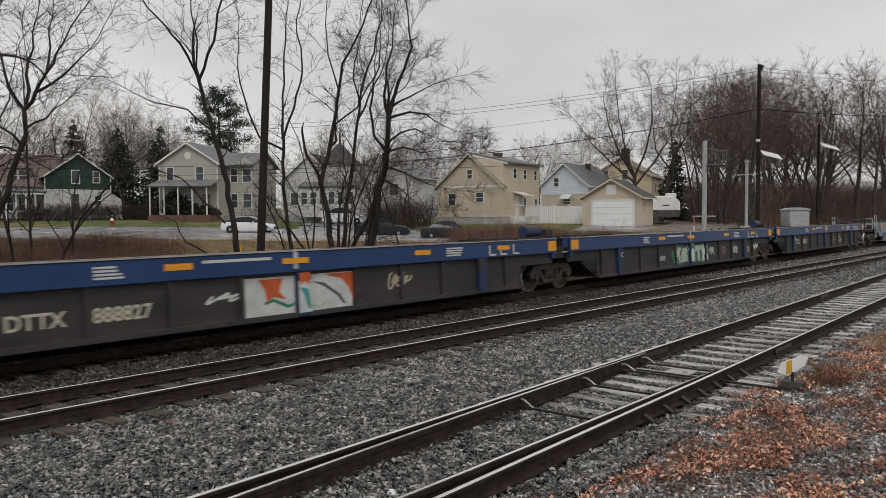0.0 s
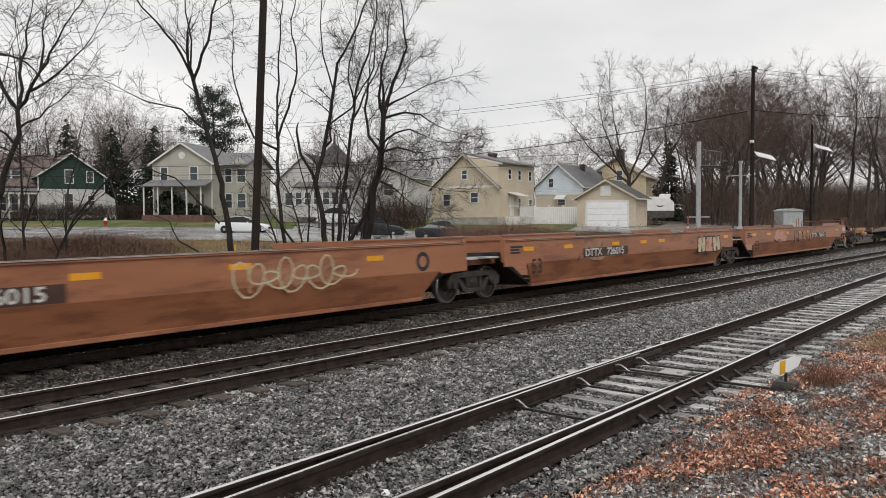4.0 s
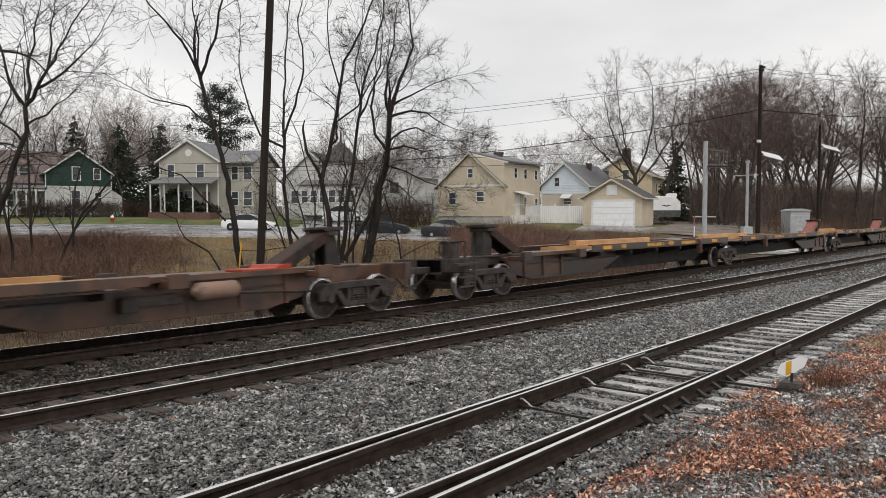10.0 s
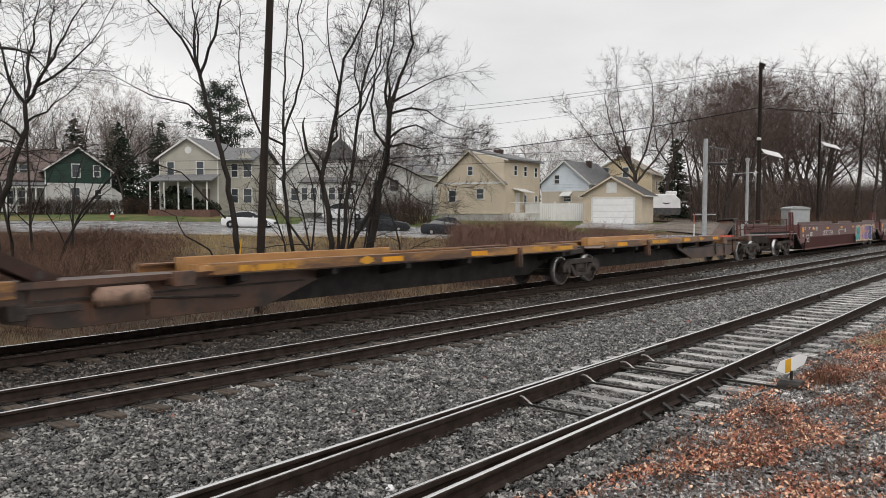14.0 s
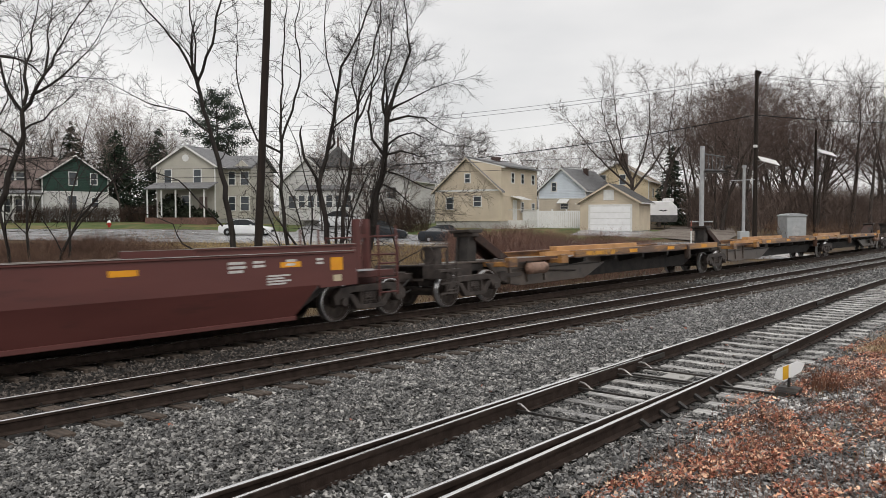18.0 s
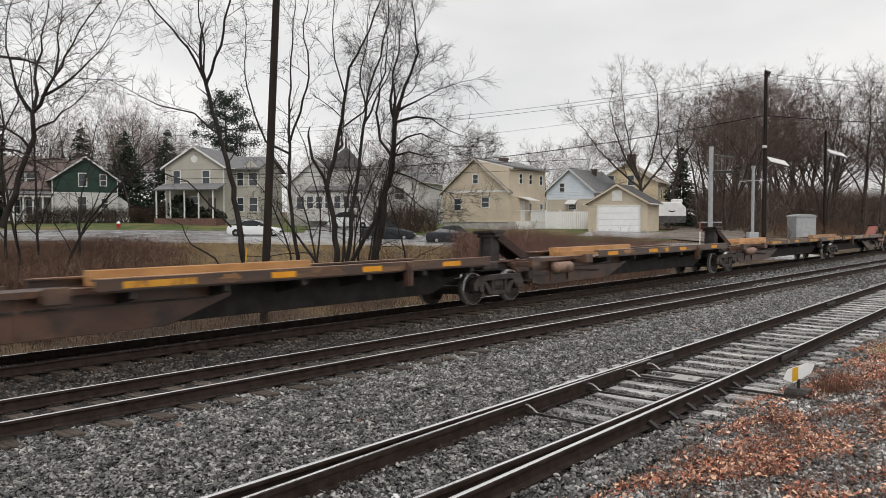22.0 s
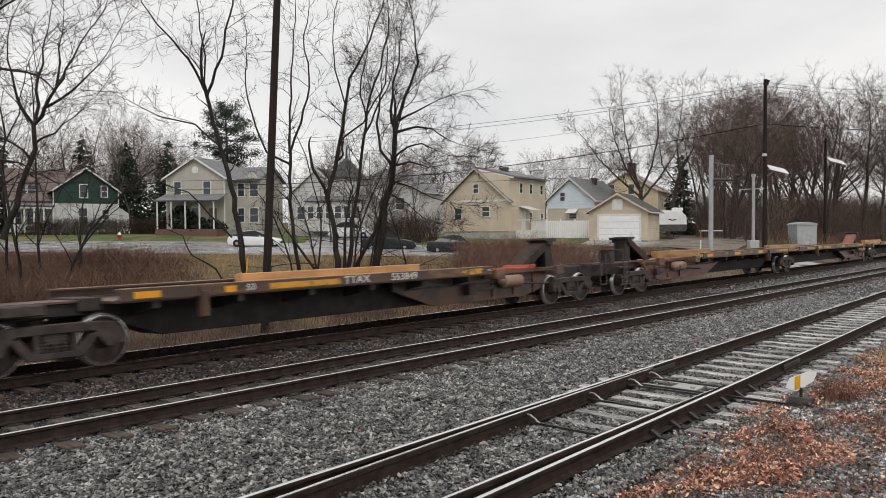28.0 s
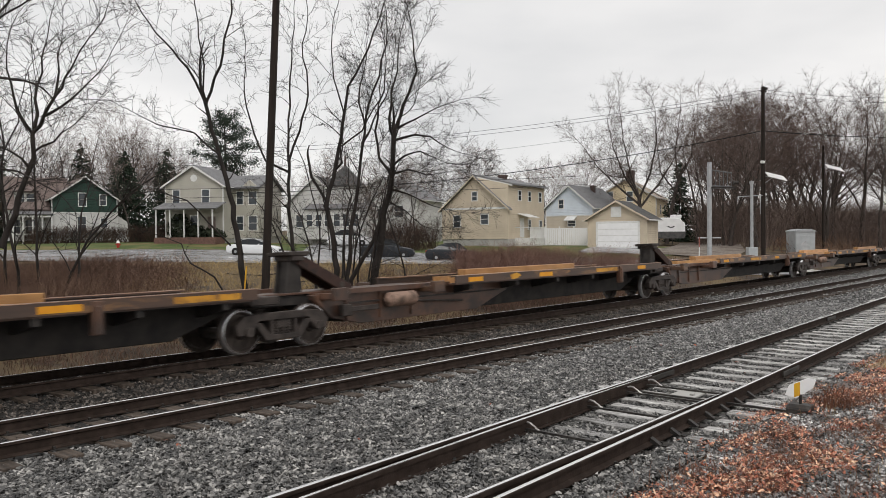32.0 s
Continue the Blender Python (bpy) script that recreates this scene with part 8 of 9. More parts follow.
    def build(self, label, at, group="", bark=None, twig=None, sides=(7, 3), name="bare_tree"):
        t = thing(name, label, "tree", at, group)
        part("trunk", Wood.mesh("trunk", self.thick, sides[0], bark or M_BARK), None, t)
        if self.thin:
            part("crown", Wood.mesh("crown", self.thin + self.end_twigs(), sides[1], twig or M_TWIG), None, t, "crown of bare twigs")
        return t


def fore(x, y, z=None):
    """Foreground trees stand in a row whose local x runs along the view."""
    return pose(x, y, (gz(x, y) if z is None else z) - 0.15, 0, 0, -49.1)


w = Wood(1)
w.guided([(0, 0, 0), (-0.55, 0, 3.7), (-1.1, 0.2, 5.6), (-1.62, 0.3, 7.6)], 0.19, 0.11, 3, 0.0056, 1.5, 0.5, 0.5)
w.guided([(-1.62, 0.3, 7.6), (-2.3, 0.4, 9.0), (-3.6, 0.6, 10.4), (-4.4, 0.8, 11.6)], 0.08, 0.03, 3, 0.0056, 1.5, 2.2, 0.1)
w.guided([(-1.62, 0.3, 7.6), (-1.0, 0.0, 9.0), (-0.5, -0.2, 10.4), (-0.4, -0.2, 12)], 0.09, 0.035, 3, 0.0056, 1.4, 2.2, 0.1)
w.guided([(-1.62, 0.3, 7.6), (-1.5, -0.5, 9.4), (-1.7, -0.8, 11.5)], 0.06, 0.025, 3, 0.0056, 1.2, 2.2, 0.1)
w.guided([(-1.1, 0.2, 5.7), (-2.2, 0.5, 6.55), (-3.6, 0.8, 6.9), (-4.6, 0.8, 7.4)], 0.06, 0.02, 3, 0.0056, 1.2, 2.0, 0.2)
w.guided([(-0.6, 0, 2.2), (-1.4, -0.3, 3.1), (-2.1, -0.5, 3.9), (-3.2, -0.6, 4.25), (-4.6, -0.6, 4.1)], 0.055, 0.015, 3, 0.006, 0.8, 1.2, 0.3)
w.build("leaning bare tree with an arching lower branch", fore(17.0, 24.6))

w = Wood(2)
w.guided([(0, 0, 0), (-0.25, 0, 2.2), (-0.45, 0.1, 4.1), (-0.4, 0.1, 5.5)], 0.13, 0.09, 3, 0.0056, 1.2, 0.5, 0.4)
w.guided([(-0.4, 0.1, 5.5), (-0.45, 0.2, 7.2), (-0.35, 0.3, 8.8), (-0.2, 0.3, 11.3)], 0.075, 0.025, 3, 0.0056, 1.3, 2.0, 0.2)
w.guided([(-0.4, 0.1, 5.5), (0.05, -0.2, 6.7), (0.45, -0.4, 8.0), (0.25, -0.5, 9.4), (0.5, -0.6, 11)], 0.075, 0.025, 3, 0.0056, 1.3, 2.0, 0.2)
w.guided([(-0.4, 0.1, 5.1), (-1.45, 0.4, 5.6), (-2.05, 0.5, 7.2), (-2.3, 0.5, 8.3), (-2.2, 0.6, 10.2)], 0.07, 0.02, 3, 0.0056, 1.2, 2.0, 0.3)
w.build("slim forked bare tree", fore(19.0, 24.0))

w = Wood(3)
w.guided([(0, 0, 0), (-0.22, 0, 2.8), (-0.4, 0, 3.9), (-0.15, 0.1, 5.0), (0.05, 0.1, 6.1), (0.5, 0.2, 8.6), (1.2, 0.3, 10.1), (1.7, 0.3, 11.3)], 0.2, 0.04, 3, 0.0056, 1.5, 1.0, 0.3)
w.guided([(-0.4, 0, 3.9), (-0.95, -0.2, 5.0), (-1.1, -0.3, 5.85)], 0.09, 0.07, 1, 0.02, 0.25, 0.4, 0.6)
w.guided([(-0.1, 0.1, 5.3), (0.2, -0.2, 5.55), (0.18, -0.2, 6.0)], 0.075, 0.06, 1, 0.02, 0.2, 0.3, 0.6)
w.guided([(0.05, 0.1, 6.1), (0.9, 0.6, 6.9), (1.6, 0.8, 8.2), (1.7, 0.9, 9.6)], 0.06, 0.02, 3, 0.0056, 1.1, 2.2, 0.2)
w.guided([(0.3, 0.1, 7.5), (-0.1, -0.4, 8.8), (-0.1, -0.6, 10.4), (0.2, -0.7, 11.6)], 0.05, 0.02, 3, 0.0056, 1.1, 2.2, 0.2)
w.guided([(-0.25, -0.3, 0.0), (-0.95, -0.3, 1.1), (-1.9, -0.2, 2.5), (-2.3, 0, 3.0)], 0.11, 0.03, 3, 0.006, 0.7, 1.4, 0.3)
w.guided([(0.1, 0.2, 0), (0.1, 0.5, 2.2), (0.4, 0.7, 4.3), (0.3, 0.8, 6.0)], 0.09, 0.02, 3, 0.0056, 1.0, 1.4, 0.3)
w.build("bare tree with two broken stubs and twisted stems", fore(20.0, 22.9))

w = Wood(4)
w.dense, w.fine = 2.2, (1.2, 0.45, 0.0036)
w.guided([(-0.5, 0, 0.63), (-0.27, 0, 3.03), (-0.02, 0, 4.65), (0.2, 0, 6.23), (0.45, 0, 7.86), (0.84, 0, 9.08), (1.15, 0, 10.32), (1.2, 0, 11.32)], 0.15, 0.03, 3, 0.0056, 1.4, 1.9, 0.35)
w.guided([(0.25, 0, 6.5), (0.65, 0.3, 7.41), (1.09, 0.5, 8.36), (1.36, 0.6, 9.34)], 0.07, 0.02, 3, 0.0056, 1.3, 2.4, 0.1)
w.guided([(0.32, 0, 7.02), (0.09, -0.4, 7.97), (0.36, -0.5, 9.17), (0.43, -0.5, 10.17)], 0.06, 0.02, 3, 0.0056, 1.3, 2.2, 0.1)
w.build("tall slanting bare tree", fore(20.9, 22.7))

w = Wood(5)
w.dense, w.fine = 2.8, (1.5, 0.5, 0.004)
w.guided([(-0.03, 0, 0.62), (0.29, 0, 2.4), (0.51, 0, 3.77), (0.79, 0, 4.96), (0.88, 0, 6.58)], 0.24, 0.15, 3, 0.0056, 1.0, 0.9, 0.45)
w.guided([(0.88, 0, 6.58), (1.1, 0.1, 7.55), (1.49, 0.2, 8.53), (1.83, 0.2, 9.41), (1.69, 0.2, 10.67)], 0.13, 0.04, 3, 0.0056, 1.5, 2.2, 0.05)
w.guided([(0.88, 0, 6.58), (0.69, -0.2, 7.44), (0.86, -0.4, 8.49), (1.04, -0.4, 9.28), (1.13, -0.4, 10.29)], 0.10, 0.03, 3, 0.0056, 1.4, 2.2, 0.05)
w.guided([(0.81, 0, 5.14), (0.26, 0.3, 5.9), (0.06, 0.5, 7.03), (0.4, 0.6, 8.7), (0.56, 0.6, 9.84)], 0.10, 0.03, 3, 0.0056, 1.4, 2.2, 0.1)
w.guided([(0.88, 0, 6.58), (1.69, 0.3, 6.85), (2.36, 0.5, 6.78), (3.05, 0.6, 6.35)], 0.09, 0.025, 3, 0.0056, 1.2, 2.8, 0.05, 1.0)
w.guided([(0.99, 0, 7.08), (1.76, -0.4, 7.36), (2.62, -0.6, 7.78)], 0.08, 0.025, 3, 0.0056, 1.3, 2.8, 0.05, 1.0)
w.guided([(0.83, 0, 5.25), (1.48, 0.5, 5.46), (2.19, 0.8, 5.25), (2.85, 0.9, 5.35)], 0.08, 0.02, 3, 0.0056, 1.2, 2.8, 0.05, 1.0)
w.guided([(0.83, 0, 5.55), (1.36, -0.5, 5.95), (1.95, -0.8, 6.05), (2.55, -0.9, 5.78)], 0.08, 0.02, 3, 0.0056, 1.2, 2.8, 0.05, 1.0)
w.guided([(0.7, 0, 4.64), (1.49, -0.4, 4.39), (2.39, -0.7, 3.92), (3.06, -0.8, 3.74)], 0.06, 0.015, 3, 0.0056, 1.0, 2.6, 0.1, 0.9)
w.guided([(0.61, 0, 4.11), (1.31, 0.5, 3.74), (2, 0.8, 3.14), (2.56, 0.9, 2.96)], 0.05, 0.015, 3, 0.0056, 0.9, 2.4, 0.1, 0.9)
w.guided([(-0.95, 0, 0.8), (-0.44, 0, 1.85), (0.06, 0, 2.58), (0.61, 0, 4.11)], 0.14, 0.09, 3, 0.006, 0.8, 0.8, 0.3)
w.build("crooked bare tree with a tangled crown", fore(21.5, 22.5))

w = Wood(6)
w.dense = 2.6
w.guided([(0.01, 0, 1.95), (0.54, 0, 3.36), (0.94, 0, 4.52), (0.99, 0, 5.2), (1.26, 0, 5.67), (1.6, 0, 6.26), (1.86, 0, 6.73), (2.29, 0, 7.48)], 0.14, 0.03, 3, 0.0056, 1.4, 1.9, 0.35)
w.guided([(1.04, 0, 5.36), (0.98, 0.2, 6.2), (1.04, 0.3, 6.99), (1.17, 0.3, 7.77)], 0.08, 0.025, 3, 0.0056, 1.3, 2.2, 0.1)
w.guided([(1.26, 0, 5.67), (1.88, -0.3, 5.9), (2.53, -0.5, 6.31), (3.07, -0.6, 6.74)], 0.07, 0.02, 3, 0.0056, 1.3, 2.4, 0.1)
w.guided([(0.97, 0, 5.17), (0.45, 0.2, 5.84), (0.16, 0.3, 6.68), (0.06, 0.3, 7.52)], 0.08, 0.025, 3, 0.0056, 1.3, 2.2, 0.1)
w.guided([(0.94, 0, 4.68), (1.34, 0.3, 5.01), (1.91, 0.4, 5.48)], 0.06, 0.018, 3, 0.0056, 1.1, 2.2, 0.1)
w.guided([(1.6, 0, 6.26), (1.55, 0.2, 7.01), (1.63, 0.3, 7.82)], 0.06, 0.02, 3, 0.0056, 1.2, 2.2, 0.1)
w.guided([(0.84, 0, 4.27), (0.45, -0.3, 4.68), (0.01, -0.5, 4.89)], 0.06, 0.02, 3, 0.0056, 1.1, 2.0, 0.1)
w.build("bare branching tree at the edge of the brush", fore(8.2, 23.8, 0.35))
w = Wood(31)
w.dense = 2.5
w.guided([(-0.8, 0, 0), (-0.5, 0, 3.0), (-0.2, 0.1, 5.4), (0.2, 0.2, 8.4), (0.3, 0.2, 11)], 0.13, 0.03, 3, 0.0056, 1.5, 2.2, 0.2)
w.guided([(-0.5, 0, 2.6), (0.5, 0.3, 4.0), (1.3, 0.4, 5.6), (1.8, 0.4, 7.6)], 0.06, 0.02, 3, 0.0056, 1.3, 2.4, 0.2)
w.guided([(-0.4, 0, 4.2), (-1.2, -0.3, 6.0), (-1.5, -0.3, 8.4)], 0.06, 0.02, 3, 0.0056, 1.3, 2.2, 0.2)
w.build("tall bare tree behind the brush", fore(8.6, 28.0, 0.3))
w = Wood(32)
w.dense = 2.5
w.guided([(0, 0, 0), (-0.2, 0, 2.4), (-0.5, 0.1, 4.4), (-0.7, 0.2, 6.6), (-0.5, 0.2, 9)], 0.11, 0.025, 3, 0.0056, 1.4, 2.4, 0.2)
w.guided([(-0.2, 0, 2.2), (0.8, 0.3, 3.4), (1.6, 0.4, 3.9), (2.6, 0.4, 4.0)], 0.05, 0.015, 3, 0.0056, 1.1, 2.4, 0.2)
w.guided([(-0.4, 0, 3.8), (0.4, -0.3, 5.6), (0.7, -0.3, 7.6)], 0.05, 0.02, 3, 0.0056, 1.2, 2.4, 0.2)
w.build("slender bare tree with many fine twigs", fore(7.4, 24.8, 0.3))
w = Wood(7)
w.dense = 2.5
w.guided([(-1.2, 0, 0), (-0.9, 0, 4.6), (-0.2, 0, 6.8), (0.3, 0.1, 7.6)], 0.2, 0.06, 3, 0.0056, 1.2, 0.6, 0.5)
w.guided([(-0.6, 0, 6.0), (0.6, -0.4, 6.35), (1.6, -0.5, 6.2)], 0.07, 0.045, 3, 0.0056, 0.7, 1.6, 0.2)
w.guided([(-0.8, 0, 5.0), (0.3, 0.3, 7.8), (1.4, 0.5, 8.6), (2.2, 0.6, 8.8)], 0.07, 0.02, 3, 0.0056, 1.0, 2.4, 0.2)
w.guided([(-0.9, 0, 3.6), (0.2, -0.3, 4.2), (1.4, -0.5, 4.0), (2.3, -0.5, 3.5)], 0.06, 0.02, 3, 0.0056, 0.9, 2.0, 0.2)
w.build("bare tree with long horizontal limbs", fore(6.8, 21.5, 0.2))
w = Wood(8)
w.guided([(0.9, 0, 0), (0.3, 0, 1.1), (-0.5, 0, 1.6), (-0.9, 0, 2.3), (-1.6, 0, 2.6)], 0.06, 0.02, 3, 0.006, 0.6, 1.0, 0.4)
w.build("bent bare sapling in the weeds", fore(15.2, 24.6))


def generic(seed, h, r, depth=3, angle=0.65, minr=0.006, gap=0.8):
    """A slim young tree: one stem with curved side shoots."""
    w = Wood(seed, max(0.24, h * 0.07))
    w.limb((0, 0, 0), (0, 0, 1), h, r, 0, depth, minr, 0.015, 0.35, angle, 0.5, gap)
    return w


def spreading(seed, h, r, reach, forks, depth=4, minr=0.013):
    """A grown tree: a bare lower trunk that opens into rising, curving limbs with a rounded crown of fine twigs."""
    w = Wood(seed, 1.0)
    w.fine = (0.9, 1.2, 0.0075)
    rnd = w.rnd
    q, d, clear = Vector((0, 0, 0)), Vector((0, 0, 1)), h * rnd.uniform(0.2, 0.3)
    n = 9
    top = h * 0.8
    around = rnd.uniform(0, 6.283)
    for k in range(n):
        d = (d + Vector((rnd.gauss(0, 0.07), rnd.gauss(0, 0.07), 0.05))).normalized()
        e = q + d * (top / n)
        ra, rb = r * (1 - 0.85 * k / n), r * (1 - 0.85 * (k + 1) / n)
        w.thick.append((q.copy(), e.copy(), ra, rb))
        if e.z > clear:
            u = (e.z - clear) / (h - clear)
            for _ in range(forks):
                around += 2.4 + rnd.uniform(-0.4, 0.4)
                w.shoot(e, d, (h - e.z) * 0.25 + reach * math.sqrt(max(0.05, 1 - (u - 0.15) ** 2)) * rnd.uniform(0.75, 1.15), rb * rnd.uniform(0.4, 0.6), 1, depth, minr, around, 0.78 - 0.2 * u, 0.045, 0.3, 0.52, 0.92)
        q = e
    w.limb(q, d, h * 0.2, r * 0.15, 1, depth, minr, 0.05, 0.3, 0.6, 0.55, 0.9)
    return w


for k, (x, y, h) in enumerate(((10.7, 30.5, 8.5), (9.8, 26.9, 7.0), (12.2, 31.7, 9.0), (11.5, 28.0, 6.5), (8.9, 29.0, 9.0), (13.7, 31.6, 6.0))):
    w = generic(300 + k, h, 0.06)
    w.build("slim bare sapling in the thicket", fore(x, y), "saplings in the thicket")
for k, (x, y, h) in enumerate(((17.5, 22.6, 5.0), (19.5, 23.6, 6.2), (20.6, 22.0, 5.0), (22.0, 23.2, 7.0), (22.6, 21.6, 5.2), (20.2, 24.6, 7.4), (21.4, 24.0, 6.4), (22.2, 24.6, 6.4), (21.0, 22.8, 5.4))):
    w = generic(320 + k, h, 0.045, 3, 1.05)
    w.build("slim bare sapling among the trees", fore(x, y), "saplings among the trees")


kinds = [spreading(seed, h, r, reach, forks) for seed, h, r, reach, forks in
         ((11, 19, 0.26, 5.4, 1), (12, 19, 0.22, 4.6, 1), (13, 18, 0.30, 6.2, 1), (14, 20, 0.21, 4.4, 1), (15, 15, 0.28, 6.2, 2), (16, 18, 0.24, 5.4, 2))]
rnd = random.Random(77)
firsts = {}


def far_tree(k, x, y, s, label, group, sunk=0.2, twig=None, wide=1.0):
    m = Matrix.Translation((x, y, gz(x, y) - sunk)) @ Matrix.Rotation(rnd.uniform(0, 6.28), 4, "Z")
    key = (k, twig is None)
    if key not in firsts:
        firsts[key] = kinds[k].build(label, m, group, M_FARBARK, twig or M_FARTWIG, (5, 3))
        t = firsts[key]
    else:
        t = copy_thing(firsts[key], m)
        tagged(t, label, group=group)
    t.scale = (s * wide, s * wide, s)
    return t


# woods to the east, beyond the cabinet
for k in range(100):
    x = rnd.uniform(84, 180)
    lo, hi = max(19.0, 0.15 * x + 1.5), 0.40 * x + 2
    y = lo + (hi - lo) * ((k * 0.618) % 1.0) if k % 3 else rnd.uniform(lo, lo + 5)
    if x < 99 and y < 0.31 * x:
        x += 16
    if y < 0.25 * x and k % 4:
        continue
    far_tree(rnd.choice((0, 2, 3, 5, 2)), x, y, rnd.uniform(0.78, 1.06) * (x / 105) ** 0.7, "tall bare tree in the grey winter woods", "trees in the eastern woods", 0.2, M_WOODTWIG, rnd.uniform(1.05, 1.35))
for x, y, k, s in ((86, 33, 1, 0.8), (77, 27, 3, 0.6)):
    far_tree(k, x, y, s, "bare tree behind the garage and trailer", "trees behind the garage")
w = Wood(21, 0.6)
w.fine = (0.9, 1.0, 0.0075)
w.guided([(0, 0, -0.3), (-0.1, 0, 4.0), (-0.3, 0, 6.5)], 0.6, 0.4, 3, 0.012, 2.0, 0.2, 0.7)
for pts in ([(-0.2, 0, 5.6), (-3.0, 0.3, 8.0), (-6.0, 0.6, 11.0), (-7.6, 0.8, 13.4)], [(-0.3, 0, 6.5), (-1.4, 0.8, 10.5), (-2.2, 1.2, 15.0), (-2.6, 1.2, 18.5)], [(-0.3, 0, 6.4), (1.2, -0.6, 10.0), (2.0, -0.9, 14.5), (1.8, -1.0, 18.6)],
            [(-0.2, 0, 5.2), (2.4, 0.5, 8.2), (4.6, 0.8, 11.5), (6.2, 1.0, 14.5)], [(-0.3, 0, 6.5), (-2.6, -1.4, 9.5), (-4.4, -2.0, 13.5), (-5.0, -2.0, 16.5)]):
    w.guided(pts, 0.26, 0.06, 4, 0.010, 3.2, 4.0, 0.12, 0.9)
w.build("wide bare shade tree behind the garage", pose(87.7, 43.9, gz(87.7, 43.9), 0, 0, -49.1), bark=M_FARBARK, twig=M_FARTWIG).scale = (0.87, 0.87, 0.87)
w = Wood(22, 0.6)
w.fine = (0.9, 1.0, 0.0075)
w.guided([(0, 0, -0.3), (0.8, 0, 5.0), (1.8, 0, 9.0)], 0.5, 0.32, 3, 0.012, 2.0, 0.3, 0.5)
for pts in ([(1.8, 0, 9.0), (1.6, 0.6, 13.5), (2.4, 0.8, 19.0)], [(1.8, 0, 9.0), (3.6, -0.4, 12.5), (4.4, -0.6, 18.0)], [(1.4, 0, 7.6), (-0.6, 0.5, 10.5), (-1.2, 0.7, 15.5)]):
    w.guided(pts, 0.2, 0.05, 4, 0.010, 3.0, 3.6, 0.12, 0.85)
w.build("tall leaning bare tree beside the trailer", pose(90.5, 42.0, gz(90.5, 42.0), 0, 0, -49.1), bark=M_FARBARK, twig=M_FARTWIG).scale = (0.86, 0.86, 0.86)
for k in range(36):
    u = k / 35
    x, y = 52 + 70 * u + rnd.uniform(-4, 4), 122 - 52 * u + rnd.uniform(-6, 10)
    far_tree(rnd.choice((5, 2, 4, 4)), x, y, rnd.uniform(0.55, 0.85), "distant bare tree behind the houses", "trees behind the houses")
for k in range(34):
    x, y = rnd.uniform(14, 60), rnd.uniform(98, 135)
    far_tree(rnd.choice((0, 5, 2, 4)), x, y, rnd.uniform(0.7, 1.05), "distant bare tree behind the houses", "trees behind the houses")
for x, y, k, s in ((25, 82, 1, 0.6), (42.5, 84, 3, 0.62), (61, 66, 3, 0.5), (66, 62, 1, 0.5), (19, 74, 0, 0.6), (50, 88, 0, 0.7), (30, 92, 1, 0.7)):
    far_tree(k, x, y, s, "bare tree in a front yard", "trees in the yards")


def needles(centres, way, size, rng):
    """Small four-cornered sprays of needles at the given places, each pointing its way."""
    n = len(centres)
    side = np.cross(way, rng.normal(size=(n, 3)))
    side /= np.maximum(np.linalg.norm(side, axis=1, keepdims=True), 1e-6)
    s = size[:, None]
    v = np.stack([centres - way * s * 0.4 - side * s * 0.12, centres + side * s * -0.34, centres + way * s, centres + side * s * 0.34], 1)
    return array_mesh("crown", v.reshape(-1, 3), np.arange(4 * n).reshape(-1, 4), M_NEEDLE)


def spruce(label, x, y, h, r, seed):
    """A layered cone of drooping boughs."""
    rng = np.random.default_rng(seed)
    t = thing("conifer", label, "tree", pose(x, y, gz(x, y) - 0.1))
    part("trunk", Solid().tube((0, 0, 0), (0, 0, h * 0.97), 0.17, 0.03, 8), M_BARK, t)
    c, w = [], []
    tiers = int(h * 2.2)
    for k in range(tiers):
        u = k / tiers
        z, reach = h * (0.05 + 0.94 * u), r * (1 - u) ** 0.8 + 0.1
        for a in rng.uniform(0, 6.283, 9 + int(9 * (1 - u))):
            m = max(4, int(reach * 6))
            f = np.linspace(0.15, 1, m) * rng.uniform(0.75, 1.1)
            b = a + rng.normal(0, 0.09, m)
            c.append(np.stack([np.cos(b) * f * reach, np.sin(b) * f * reach, z - 0.28 * reach * f ** 1.4 + 0.10 * reach * f ** 4 + rng.normal(0, 0.1, m) + rng.normal(0, 0.3)], -1))
            w.append(np.stack([np.cos(b) + rng.normal(0, 0.5, m), np.sin(b) + rng.normal(0, 0.5, m), rng.normal(-0.25, 0.3, m)], -1))
    c, w = np.concatenate(c), np.concatenate(w)
    w /= np.linalg.norm(w, axis=1, keepdims=True)
    part("crown", needles(c, w, rng.uniform(0.22, 0.46, len(c)), rng), None, t, "dense layered dark needles")
    return t


